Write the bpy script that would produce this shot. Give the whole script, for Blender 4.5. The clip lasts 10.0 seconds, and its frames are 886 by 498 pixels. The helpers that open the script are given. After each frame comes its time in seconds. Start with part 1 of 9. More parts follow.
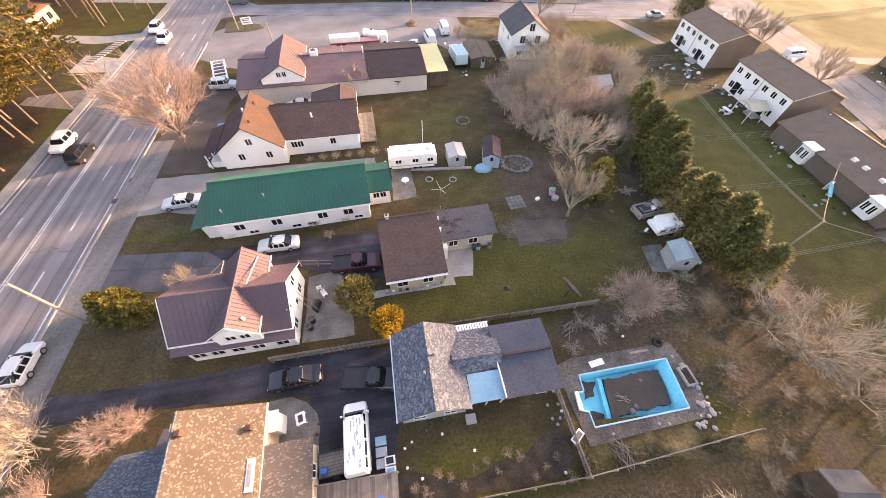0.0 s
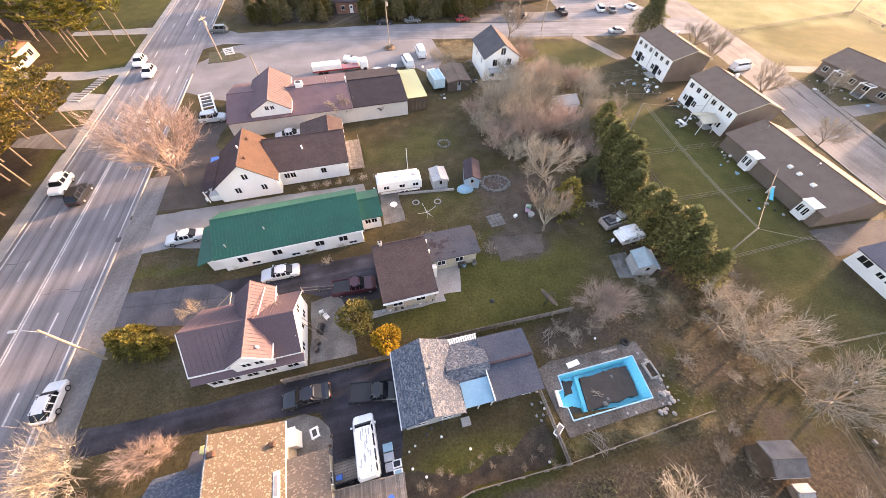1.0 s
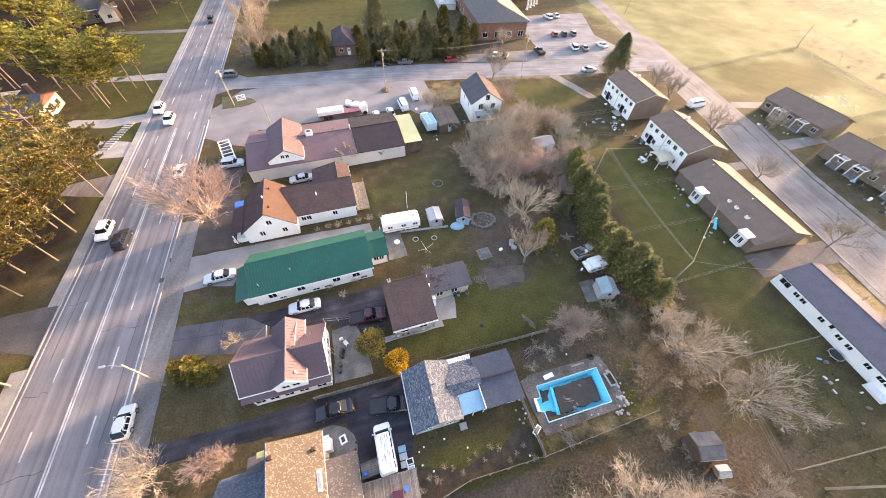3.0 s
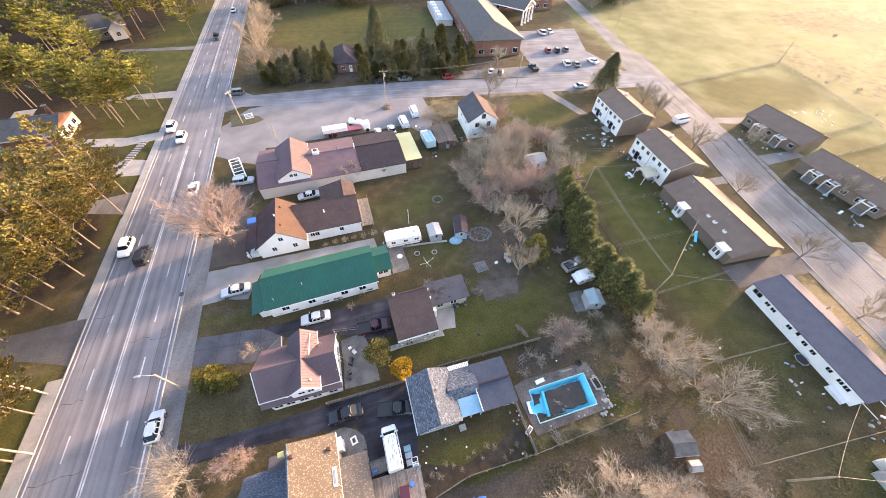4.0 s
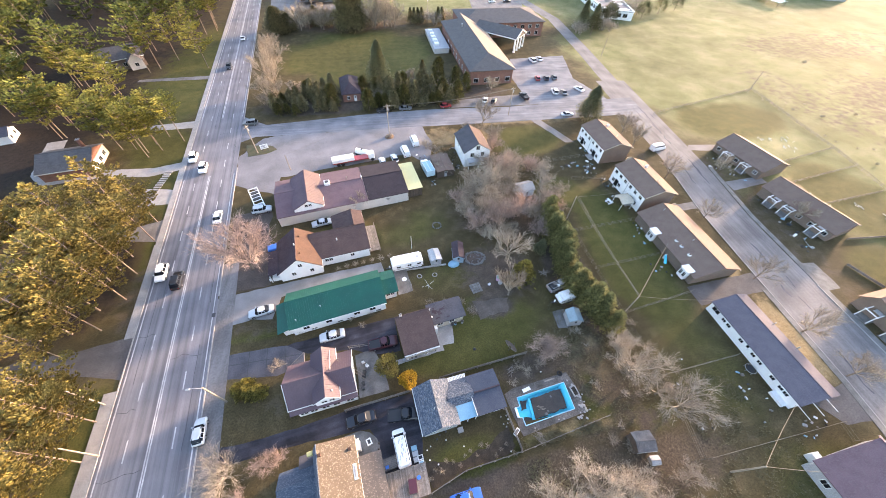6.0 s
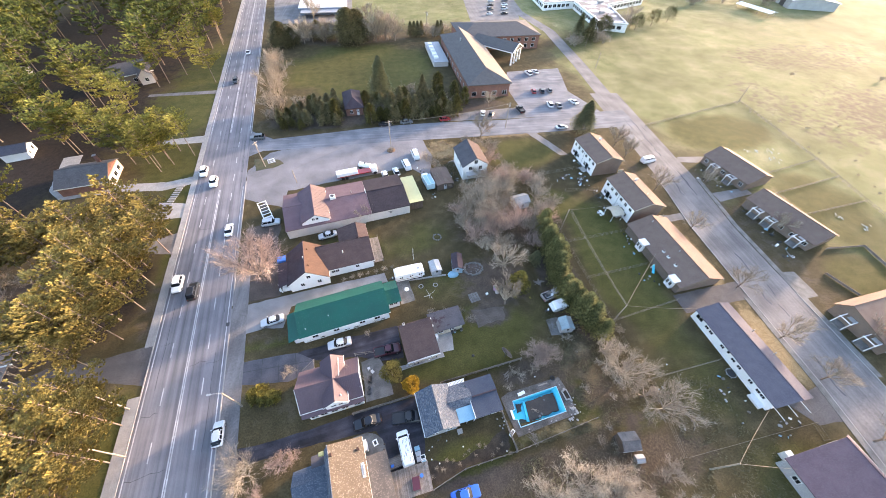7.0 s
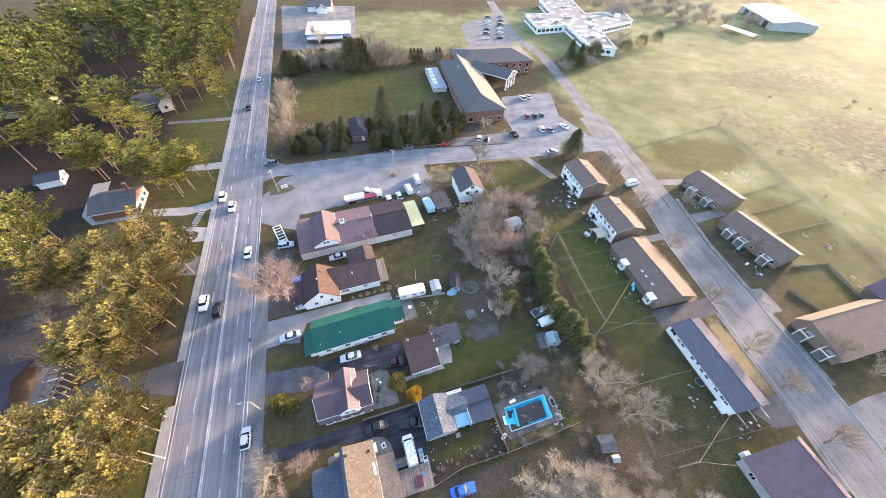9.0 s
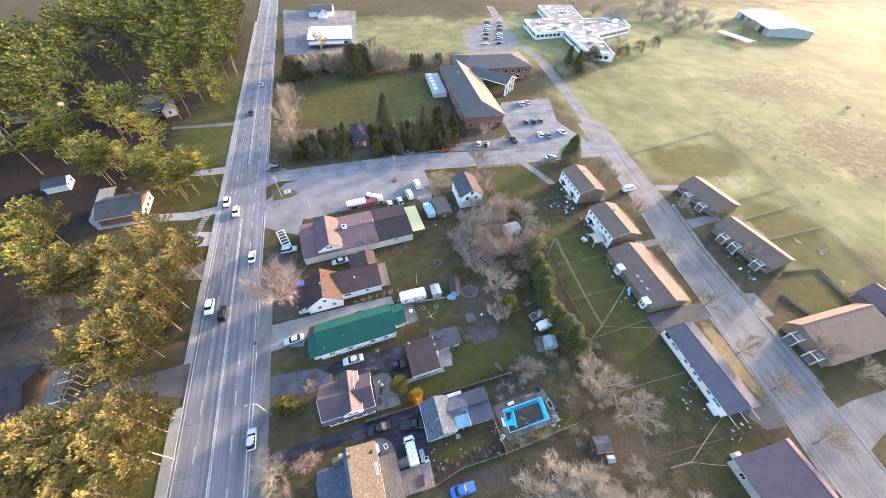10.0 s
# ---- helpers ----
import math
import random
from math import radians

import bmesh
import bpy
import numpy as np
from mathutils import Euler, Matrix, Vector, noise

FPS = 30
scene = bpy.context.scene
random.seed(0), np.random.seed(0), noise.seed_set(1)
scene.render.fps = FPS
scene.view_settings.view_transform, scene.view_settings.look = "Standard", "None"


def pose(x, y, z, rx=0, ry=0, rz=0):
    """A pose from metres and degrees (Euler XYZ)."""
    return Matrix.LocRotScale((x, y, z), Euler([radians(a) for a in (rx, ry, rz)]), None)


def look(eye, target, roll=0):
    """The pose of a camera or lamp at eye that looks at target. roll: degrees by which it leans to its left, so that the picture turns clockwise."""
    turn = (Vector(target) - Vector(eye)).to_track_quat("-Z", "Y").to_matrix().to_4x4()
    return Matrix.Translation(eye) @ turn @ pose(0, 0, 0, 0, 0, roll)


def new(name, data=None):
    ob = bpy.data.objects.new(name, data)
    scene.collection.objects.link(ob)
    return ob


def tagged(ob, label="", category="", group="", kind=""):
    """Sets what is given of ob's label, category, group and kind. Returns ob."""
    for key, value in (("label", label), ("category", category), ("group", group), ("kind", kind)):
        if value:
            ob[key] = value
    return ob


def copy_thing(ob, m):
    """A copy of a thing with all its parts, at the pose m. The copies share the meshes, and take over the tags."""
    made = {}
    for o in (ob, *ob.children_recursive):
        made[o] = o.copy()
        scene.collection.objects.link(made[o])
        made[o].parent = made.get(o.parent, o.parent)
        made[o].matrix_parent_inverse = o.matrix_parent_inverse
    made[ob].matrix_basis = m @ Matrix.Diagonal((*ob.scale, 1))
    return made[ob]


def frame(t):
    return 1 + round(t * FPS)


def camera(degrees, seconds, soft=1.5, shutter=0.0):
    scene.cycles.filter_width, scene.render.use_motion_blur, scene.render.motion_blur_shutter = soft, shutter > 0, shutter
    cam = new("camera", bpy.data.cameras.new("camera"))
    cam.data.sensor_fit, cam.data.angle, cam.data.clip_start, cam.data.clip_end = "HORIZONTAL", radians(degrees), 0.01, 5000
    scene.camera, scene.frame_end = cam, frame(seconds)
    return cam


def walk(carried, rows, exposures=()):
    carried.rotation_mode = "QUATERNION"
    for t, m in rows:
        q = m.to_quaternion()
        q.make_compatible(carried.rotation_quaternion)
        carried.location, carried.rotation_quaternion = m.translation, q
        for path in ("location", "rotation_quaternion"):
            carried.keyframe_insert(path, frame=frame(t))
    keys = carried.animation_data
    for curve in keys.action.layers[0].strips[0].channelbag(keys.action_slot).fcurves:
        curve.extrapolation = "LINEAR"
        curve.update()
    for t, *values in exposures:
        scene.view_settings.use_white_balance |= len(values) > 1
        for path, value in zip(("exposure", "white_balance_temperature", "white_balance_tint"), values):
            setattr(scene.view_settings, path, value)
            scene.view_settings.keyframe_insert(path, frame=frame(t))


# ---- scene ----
cam = camera(107.1, 10.0, soft=0.5)
PATH = [
    (0, (1.405, 3.556, 32.055), (1.536, 4.738, 30.447), 2.3),
    (0.5, (1.282, 3.245, 34.405), (1.419, 4.434, 32.803), 2.4),
    (1, (1.131, 2.982, 36.576), (1.339, 4.167, 34.979), 2.0),
    (1.5, (0.966, 2.606, 38.99), (1.197, 3.795, 37.399), 2.0),
    (2, (0.588, 2.258, 41.373), (0.832, 3.45, 39.786), 2.1),
    (2.5, (0.277, 1.738, 43.643), (0.529, 2.94, 42.064), 2.2),
    (4, (-0.62, 0.346, 50.772), (-0.348, 1.564, 49.209), 2.4),
    (4.5, (-0.9, -0.177, 53.121), (-0.621, 1.045, 51.563), 2.5),
    (5, (-1.139, -0.595, 55.458), (-0.857, 0.631, 53.904), 2.5),
    (5.5, (-1.391, -1.081, 57.741), (-1.104, 0.15, 56.191), 2.6),
    (7, (-2.119, -2.632, 64.795), (-1.823, -1.386, 63.259), 2.5),
    (7.5, (-2.233, -3.297, 67.113), (-1.938, -2.042, 65.584), 2.4),
    (8, (-2.385, -3.99, 69.368), (-2.088, -2.726, 67.847), 2.4),
    (8.5, (-2.521, -4.544, 71.695), (-2.222, -3.273, 70.179), 2.3),
    (9, (-2.749, -5.19, 73.721), (-2.447, -3.912, 72.213), 2.2),
    (9.5, (-2.941, -5.665, 75.149), (-2.637, -4.384, 73.644), 2.3),
    (10, (-3.164, -5.643, 75.986), (-2.857, -4.36, 74.482), 2.4),
]
walk(cam, [(t, look(eye, target, roll)) for t, eye, target, roll in PATH], [(0, 3.08, 9400, 34), (1, 3.18, 8900, 31), (2.5, 3.2, 8400, 27), (5, 3.17, 7600, 23), (10, 3.06, 6750, 18)])

# ---- world, sun ----
SUN_AZ, SUN_EL = math.radians(66), math.radians(8.5)      # from +y towards +x
world = bpy.data.worlds.new("sky")
scene.world = world
world.use_nodes = True
wn = world.node_tree.nodes
sky = wn.new("ShaderNodeTexSky")
sky.sky_type = "NISHITA"
sky.sun_disc = False
sky.sun_elevation, sky.sun_rotation = SUN_EL, SUN_AZ
sky.dust_density, sky.air_density, sky.ozone_density = 1.8, 1.0, 2.0
wn["Background"].inputs["Strength"].default_value = 0.15
world.node_tree.links.new(sky.outputs[0], wn["Background"].inputs["Color"])
sun = bpy.data.lights.new("sun", "SUN")
sun.energy, sun.angle, sun.color = 1.8, math.radians(5), (1.0, 0.79, 0.59)
sun_ob = new("sun", sun)
sd = Vector((math.sin(SUN_AZ) * math.cos(SUN_EL), math.cos(SUN_AZ) * math.cos(SUN_EL), math.sin(SUN_EL)))
sun_ob.matrix_world = look(sd * 300, (0, 0, 0))


# ---- materials ----
def mat(name, a, b=None, rough=0.8, scale=1.0, fine=30.0, bump=0.1, metal=0.0, spread=0.0, stripes=None, spec=0.4, dark=0.75):
    """Two-scale noise between colours a and b, fine grain and bump; spread varies by object; stripes = (axis, period, depth)."""
    b = b or tuple(c * 0.75 for c in a)
    m = bpy.data.materials.new(name)
    m.use_nodes = True
    nt = m.node_tree
    n, l = nt.nodes, nt.links
    bs = n["Principled BSDF"]
    bs.inputs["Roughness"].default_value = rough
    bs.inputs["Metallic"].default_value = metal
    bs.inputs["Specular IOR Level"].default_value = spec
    tc = n.new("ShaderNodeTexCoord")
    big = n.new("ShaderNodeTexNoise")
    big.inputs["Scale"].default_value, big.inputs["Detail"].default_value = scale, 6
    l.new(tc.outputs["Object"], big.inputs["Vector"])
    ramp = n.new("ShaderNodeValToRGB")
    ramp.color_ramp.elements[0].position, ramp.color_ramp.elements[1].position = 0.35, 0.65
    ramp.color_ramp.elements[0].color, ramp.color_ramp.elements[1].color = (*a, 1), (*b, 1)
    l.new(big.outputs["Fac"], ramp.inputs["Fac"])
    small = n.new("ShaderNodeTexNoise")
    small.inputs["Scale"].default_value, small.inputs["Detail"].default_value = fine, 3
    l.new(tc.outputs["Object"], small.inputs["Vector"])
    mr = n.new("ShaderNodeMapRange")
    mr.inputs["From Min"].default_value, mr.inputs["From Max"].default_value = 0.3, 0.7
    mr.inputs["To Min"].default_value, mr.inputs["To Max"].default_value = dark, 2 - dark
    l.new(small.outputs["Fac"], mr.inputs["Value"])
    mul = n.new("ShaderNodeMix")
    mul.data_type, mul.blend_type = "RGBA", "MULTIPLY"
    mul.inputs["Factor"].default_value = 1
    l.new(ramp.outputs["Color"], mul.inputs["A"])
    l.new(mr.outputs["Result"], mul.inputs["B"])
    out = mul.outputs["Result"]
    if spread:
        oi = n.new("ShaderNodeObjectInfo")
        mr2 = n.new("ShaderNodeMapRange")
        mr2.inputs["To Min"].default_value, mr2.inputs["To Max"].default_value = 1 - spread, 1 + spread
        l.new(oi.outputs["Random"], mr2.inputs["Value"])
        mul2 = n.new("ShaderNodeMix")
        mul2.data_type, mul2.blend_type = "RGBA", "MULTIPLY"
        mul2.inputs["Factor"].default_value = 1
        l.new(out, mul2.inputs["A"])
        l.new(mr2.outputs["Result"], mul2.inputs["B"])
        out = mul2.outputs["Result"]
    l.new(out, bs.inputs["Base Color"])
    bp = n.new("ShaderNodeBump")
    bp.inputs["Strength"].default_value, bp.inputs["Distance"].default_value = min(1, bump * 3), bump * 0.3
    l.new(small.outputs["Fac"], bp.inputs["Height"])
    last = bp
    if stripes:
        axis, period, depth = stripes
        sep = n.new("ShaderNodeSeparateXYZ")
        l.new(tc.outputs["Object"], sep.inputs[0])
        d = n.new("ShaderNodeMath")
        d.operation = "MULTIPLY"
        d.inputs[1].default_value = 1 / period
        l.new(sep.outputs[axis], d.inputs[0])
        fr = n.new("ShaderNodeMath")
        fr.operation = "FRACT"
        l.new(d.outputs[0], fr.inputs[0])
        b2 = n.new("ShaderNodeBump")
        b2.inputs["Strength"].default_value, b2.inputs["Distance"].default_value = 1, depth
        l.new(fr.outputs[0], b2.inputs["Height"])
        l.new(bp.outputs["Normal"], b2.inputs["Normal"])
        last = b2
    l.new(last.outputs["Normal"], bs.inputs["Normal"])
    return m


def plain(name, c, rough=0.5, metal=0.0, spec=0.5):
    return mat(name, c, tuple(v * 0.9 for v in c), rough, 2.0, 15.0, 0.01, metal, 0, None, spec, 0.95)


def speckle(name, a, b, fleck, size=6.0, rough=0.9, share_of=0.55):
    """Roof shingles: cells of slightly different tone with paler flecks and a fine course relief."""
    m = mat(name, a, b, rough, 0.6, 18.0, 0.05, dark=0.8, spec=0.25)
    nt = m.node_tree
    n, l = nt.nodes, nt.links
    bs = n["Principled BSDF"]
    old = bs.inputs["Base Color"].links[0].from_socket
    tc = n.new("ShaderNodeTexCoord")
    mp = n.new("ShaderNodeMapping")
    mp.inputs["Scale"].default_value = (size, size * 1.6, size * 1.6)
    l.new(tc.outputs["Object"], mp.inputs["Vector"])
    vo = n.new("ShaderNodeTexVoronoi")
    vo.inputs["Scale"].default_value = 1.0
    l.new(mp.outputs["Vector"], vo.inputs["Vector"])
    sp = n.new("ShaderNodeSeparateColor")
    l.new(vo.outputs["Color"], sp.inputs[0])
    rp = n.new("ShaderNodeValToRGB")
    rp.color_ramp.elements[0].position, rp.color_ramp.elements[1].position = share_of, 0.97
    rp.color_ramp.elements[0].color, rp.color_ramp.elements[1].color = (0, 0, 0, 1), (0.75, 0.75, 0.75, 1)
    l.new(sp.outputs[0], rp.inputs["Fac"])
    mx = n.new("ShaderNodeMix")
    mx.data_type = "RGBA"
    l.new(rp.outputs["Color"], mx.inputs["Factor"])
    l.new(old, mx.inputs["A"])
    mx.inputs["B"].default_value = (*fleck, 1)
    l.new(mx.outputs["Result"], bs.inputs["Base Color"])
    return m


M = {}
M["asphalt"] = mat("asphalt", (0.148, 0.140, 0.153), (0.195, 0.186, 0.196), 0.85, 0.18, 6, 0.03, dark=0.9)
def streaked(m, turn, along=0.03, across=2.2, low=0.72, high=1.28):
    """Worn wheel tracks: tone drawn out along the lane."""
    n, l = m.node_tree.nodes, m.node_tree.links
    bs = n["Principled BSDF"]
    old = bs.inputs["Base Color"].links[0].from_socket
    tc, mp, t, mr, mx = n.new("ShaderNodeTexCoord"), n.new("ShaderNodeMapping"), n.new("ShaderNodeTexNoise"), n.new("ShaderNodeMapRange"), n.new("ShaderNodeMix")
    mp.vector_type = "TEXTURE"
    mp.inputs["Rotation"].default_value = (0, 0, turn)
    mp.inputs["Scale"].default_value = (1 / across, 1 / along, 1)
    l.new(tc.outputs["Object"], mp.inputs["Vector"])
    l.new(mp.outputs["Vector"], t.inputs["Vector"])
    t.inputs["Scale"].default_value, t.inputs["Detail"].default_value = 1.0, 4
    mr.inputs["From Min"].default_value, mr.inputs["From Max"].default_value = 0.3, 0.7
    mr.inputs["To Min"].default_value, mr.inputs["To Max"].default_value = low, high
    l.new(t.outputs["Fac"], mr.inputs["Value"])
    mx.data_type, mx.blend_type = "RGBA", "MULTIPLY"
    mx.inputs["Factor"].default_value = 1
    l.new(old, mx.inputs["A"])
    l.new(mr.outputs["Result"], mx.inputs["B"])
    l.new(mx.outputs["Result"], bs.inputs["Base Color"])


streaked(M["asphalt"], math.atan(0.1), 0.02, 1.3, 0.66, 1.34)
M["asphalt_old"] = mat("asphalt_old", (0.126, 0.115, 0.112), (0.195, 0.18, 0.176), 0.9, 0.17, 3, 0.04, dark=0.82)
M["asphalt_dark"] = mat("asphalt_dark", (0.013, 0.012, 0.016), (0.050, 0.046, 0.057), 0.85, 0.28, 6, 0.03)
streaked(M["asphalt_old"], -0.06, 0.03, 1.3, 0.82, 1.18)
streaked(M["asphalt_dark"], math.pi / 2 + 0.12, 0.07, 1.1, 0.55, 1.75)
M["asphalt_side"] = mat("asphalt_side", (0.125, 0.128, 0.143), (0.20, 0.20, 0.215), 0.9, 0.17, 3, 0.04, dark=0.82)
streaked(M["asphalt_side"], math.pi / 2 - 0.03, 0.04, 1.0, 0.75, 1.2)
M["asphalt_mid"] = mat("asphalt_mid", (0.062, 0.060, 0.070), (0.105, 0.10, 0.11), 0.85, 0.4, 6, 0.03)
M["lot_dirt"] = mat("earthy_asphalt", (0.085, 0.074, 0.072), (0.125, 0.11, 0.104), 0.92, 0.3, 4, 0.05, dark=0.75)
M["seal"] = plain("tar_seal", (0.04, 0.04, 0.045), 0.6)
M["mulch"] = mat("mulch", (0.105, 0.078, 0.064), (0.068, 0.051, 0.043), 0.95, 0.3, 5, 0.06, dark=0.6)
M["gravel"] = mat("gravel", (0.215, 0.205, 0.212), (0.15, 0.143, 0.147), 0.95, 0.16, 5, 0.06, dark=0.72)
M["concrete"] = mat("concrete", (0.34, 0.32, 0.30), (0.27, 0.25, 0.24), 0.9, 0.5, 12, 0.03)
M["concrete_pale"] = mat("worn_pale_concrete", (0.255, 0.24, 0.235), (0.19, 0.178, 0.174), 0.9, 0.3, 8, 0.03, dark=0.85)
M["concrete_dirty"] = mat("concrete_dirty", (0.19, 0.18, 0.17), (0.115, 0.108, 0.10), 0.9, 0.6, 6, 0.03)
M["paint"] = mat("road_paint", (0.52, 0.505, 0.50), (0.30, 0.295, 0.30), 0.8, 0.5, 9, 0.01)
M["white"] = mat("white_siding", (0.80, 0.79, 0.77), (0.74, 0.73, 0.71), 0.6, 0.4, 9, 0.01, stripes=(2, 0.2, 0.012), dark=0.95)
M["white_paint"] = plain("white_paint", (0.8, 0.79, 0.77), 0.45)
M["cream"] = mat("cream_block", (0.55, 0.50, 0.46), (0.47, 0.43, 0.40), 0.8, 0.3, 5, 0.02, stripes=(2, 0.4, 0.01), dark=0.9)
M["grey_siding"] = mat("grey_siding", (0.38, 0.38, 0.38), (0.32, 0.32, 0.33), 0.7, 0.4, 9, 0.01, stripes=(2, 0.2, 0.012))
M["brick"] = mat("brick_wall", (0.25, 0.12, 0.085), (0.18, 0.09, 0.07), 0.9, 0.8, 14, 0.03)
M["beige"] = mat("beige_siding", (0.5, 0.43, 0.33), (0.42, 0.36, 0.28), 0.7, 0.4, 9, 0.01, stripes=(2, 0.2, 0.012))
M["taupe_siding"] = mat("taupe_siding", (0.19, 0.14, 0.11), (0.155, 0.115, 0.09), 0.8, 0.4, 9, 0.01, stripes=(2, 0.2, 0.012))
M["fence_wire"] = plain("rusty_wire", (0.20, 0.17, 0.13), 0.8)
M["green_metal"] = mat("green_metal", (0.007, 0.095, 0.068), (0.010, 0.078, 0.060), 0.55, 0.3, 4, 0.01, 0.0, dark=0.9, spec=0.3)
M["purple_metal"] = mat("plum_metal", (0.10, 0.068, 0.08), (0.118, 0.08, 0.09), 0.6, 0.3, 4, 0.01, dark=0.9, spec=0.2)
M["brown_shingle"] = speckle("brown_shingle", (0.058, 0.037, 0.036), (0.075, 0.049, 0.046), (0.09, 0.066, 0.062))
M["plum_shingle"] = speckle("plum_shingle", (0.118, 0.074, 0.085), (0.145, 0.093, 0.104), (0.15, 0.11, 0.115))
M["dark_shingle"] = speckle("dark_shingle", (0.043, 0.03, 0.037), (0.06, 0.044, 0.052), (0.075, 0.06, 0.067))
# Russet: white house shingles with warm sun put into the colour; also vents.
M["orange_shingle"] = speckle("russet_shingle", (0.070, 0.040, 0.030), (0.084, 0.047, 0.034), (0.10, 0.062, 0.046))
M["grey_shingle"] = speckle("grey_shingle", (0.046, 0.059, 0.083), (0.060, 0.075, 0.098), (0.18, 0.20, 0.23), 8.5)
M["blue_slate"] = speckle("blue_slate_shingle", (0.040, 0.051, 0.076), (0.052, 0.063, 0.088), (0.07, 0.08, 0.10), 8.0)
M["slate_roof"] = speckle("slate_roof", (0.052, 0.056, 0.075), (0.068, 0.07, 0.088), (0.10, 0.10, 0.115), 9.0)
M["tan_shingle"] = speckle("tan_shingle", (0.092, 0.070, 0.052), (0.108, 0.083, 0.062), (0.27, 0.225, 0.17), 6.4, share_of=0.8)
M["town_shingle"] = speckle("taupe_shingle", (0.15, 0.098, 0.078), (0.175, 0.118, 0.092), (0.18, 0.13, 0.105))
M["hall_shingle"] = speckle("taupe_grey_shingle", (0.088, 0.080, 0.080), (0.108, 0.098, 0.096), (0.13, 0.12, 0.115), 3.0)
M["black_shingle"] = speckle("black_shingle", (0.026, 0.020, 0.025), (0.036, 0.028, 0.034), (0.05, 0.042, 0.048))
M["yellow_roof"] = mat("pale_yellow_sheet", (0.52, 0.49, 0.25), (0.46, 0.44, 0.24), 0.6, 0.5, 6, 0.01, dark=0.9)
M["blue_sheet"] = mat("pale_blue_sheet", (0.22, 0.40, 0.50), (0.18, 0.34, 0.43), 0.4, 0.6, 6, 0.01, dark=0.92)
M["teal_sheet"] = mat("grey_teal_sheet", (0.25, 0.32, 0.34), (0.20, 0.26, 0.28), 0.5, 0.6, 6, 0.01, dark=0.9)
M["wood"] = mat("weathered_wood", (0.25, 0.21, 0.18), (0.17, 0.145, 0.125), 0.85, 1.5, 20, 0.04, spread=0.25)
M["wood_grey"] = mat("grey_boards", (0.17, 0.15, 0.14), (0.11, 0.098, 0.092), 0.9, 1.0, 14, 0.03, stripes=(0, 0.25, 0.02), dark=0.7)
M["wood_dark"] = mat("dark_wood", (0.11, 0.075, 0.055), (0.075, 0.052, 0.04), 0.85, 1.5, 20, 0.04, spread=0.2)
M["pole"] = mat("pole_wood", (0.33, 0.27, 0.21), (0.25, 0.20, 0.16), 0.85, 1.0, 12, 0.03)
M["trim"] = plain("trim_white", (0.75, 0.74, 0.72), 0.5)
M["window"] = plain("window_glass", (0.015, 0.017, 0.02), 0.08, 0, 0.6)
M["tyre"] = plain("tyre_rubber", (0.015, 0.015, 0.016), 0.8)
M["rim"] = plain("rim_metal", (0.45, 0.45, 0.46), 0.35, 0.8)
M["glass"] = plain("car_glass", (0.010, 0.012, 0.016), 0.12, 0, 0.25)
M["lamp_red"] = plain("tail_lamp", (0.35, 0.02, 0.02), 0.3)
M["lamp_white"] = plain("head_lamp", (0.75, 0.75, 0.74), 0.15)
M["black_plastic"] = plain("black_plastic", (0.02, 0.02, 0.022), 0.6)
M["steel"] = plain("galvanised_steel", (0.42, 0.43, 0.44), 0.45, 0.7)
M["dark_steel"] = plain("dark_steel", (0.06, 0.058, 0.06), 0.5, 0.4)
M["blue"] = plain("blue_tarp", (0.03, 0.16, 0.55), 0.6)
M["turquoise"] = mat("pool_liner", (0.02, 0.54, 0.70), (0.04, 0.62, 0.74), 0.45, 0.4, 6, 0.01, dark=0.9)
M["pool_mud"] = mat("pool_mud", (0.055, 0.042, 0.034), (0.035, 0.028, 0.024), 0.6, 0.6, 5, 0.08)
M["cable"] = plain("cable", (0.014, 0.013, 0.012), 0.9, 0, 0.1)
M["bark"] = mat("bark", (0.22, 0.165, 0.125), (0.15, 0.115, 0.09), 0.9, 2.0, 15, 0.05)
M["pine_bark"] = mat("pine_bark", (0.24, 0.175, 0.13), (0.16, 0.12, 0.095), 0.9, 1.0, 10, 0.05)
M["twig"] = mat("twigs", (0.34, 0.278, 0.212), (0.26, 0.214, 0.162), 0.9, 0.5, 8, 0.02, spread=0.15)
M["twig_pale"] = mat("pale_twigs", (0.40, 0.335, 0.262), (0.31, 0.26, 0.205), 0.9, 0.5, 8, 0.02, spread=0.15)
M["twig_red"] = mat("russet_twigs", (0.42, 0.305, 0.25), (0.33, 0.24, 0.20), 0.9, 0.5, 8, 0.02, spread=0.12)


def uneven(m, low, high):
    """Tone that differs from blade to blade or twig to twig."""
    n, l = m.node_tree.nodes, m.node_tree.links
    bs = n["Principled BSDF"]
    old = bs.inputs["Base Color"].links[0].from_socket
    geo, mr, mx = n.new("ShaderNodeNewGeometry"), n.new("ShaderNodeMapRange"), n.new("ShaderNodeMix")
    mr.inputs["To Min"].default_value, mr.inputs["To Max"].default_value = low, high
    l.new(geo.outputs["Random Per Island"], mr.inputs["Value"])
    mx.data_type, mx.blend_type = "RGBA", "MULTIPLY"
    mx.inputs["Factor"].default_value = 1
    l.new(old, mx.inputs["A"])
    l.new(mr.outputs["Result"], mx.inputs["B"])
    l.new(mx.outputs["Result"], bs.inputs["Base Color"])
    return m


for key in ("twig", "twig_pale", "twig_red"):
    uneven(M[key], 0.45, 1.45)


def leafy(name, a, b, low=0.45, high=1.5):
    m = mat(name, a, b, 0.8, 0.35, 3, 0.02, spread=0.18, dark=0.7, spec=0.12)
    return uneven(m, low, high)


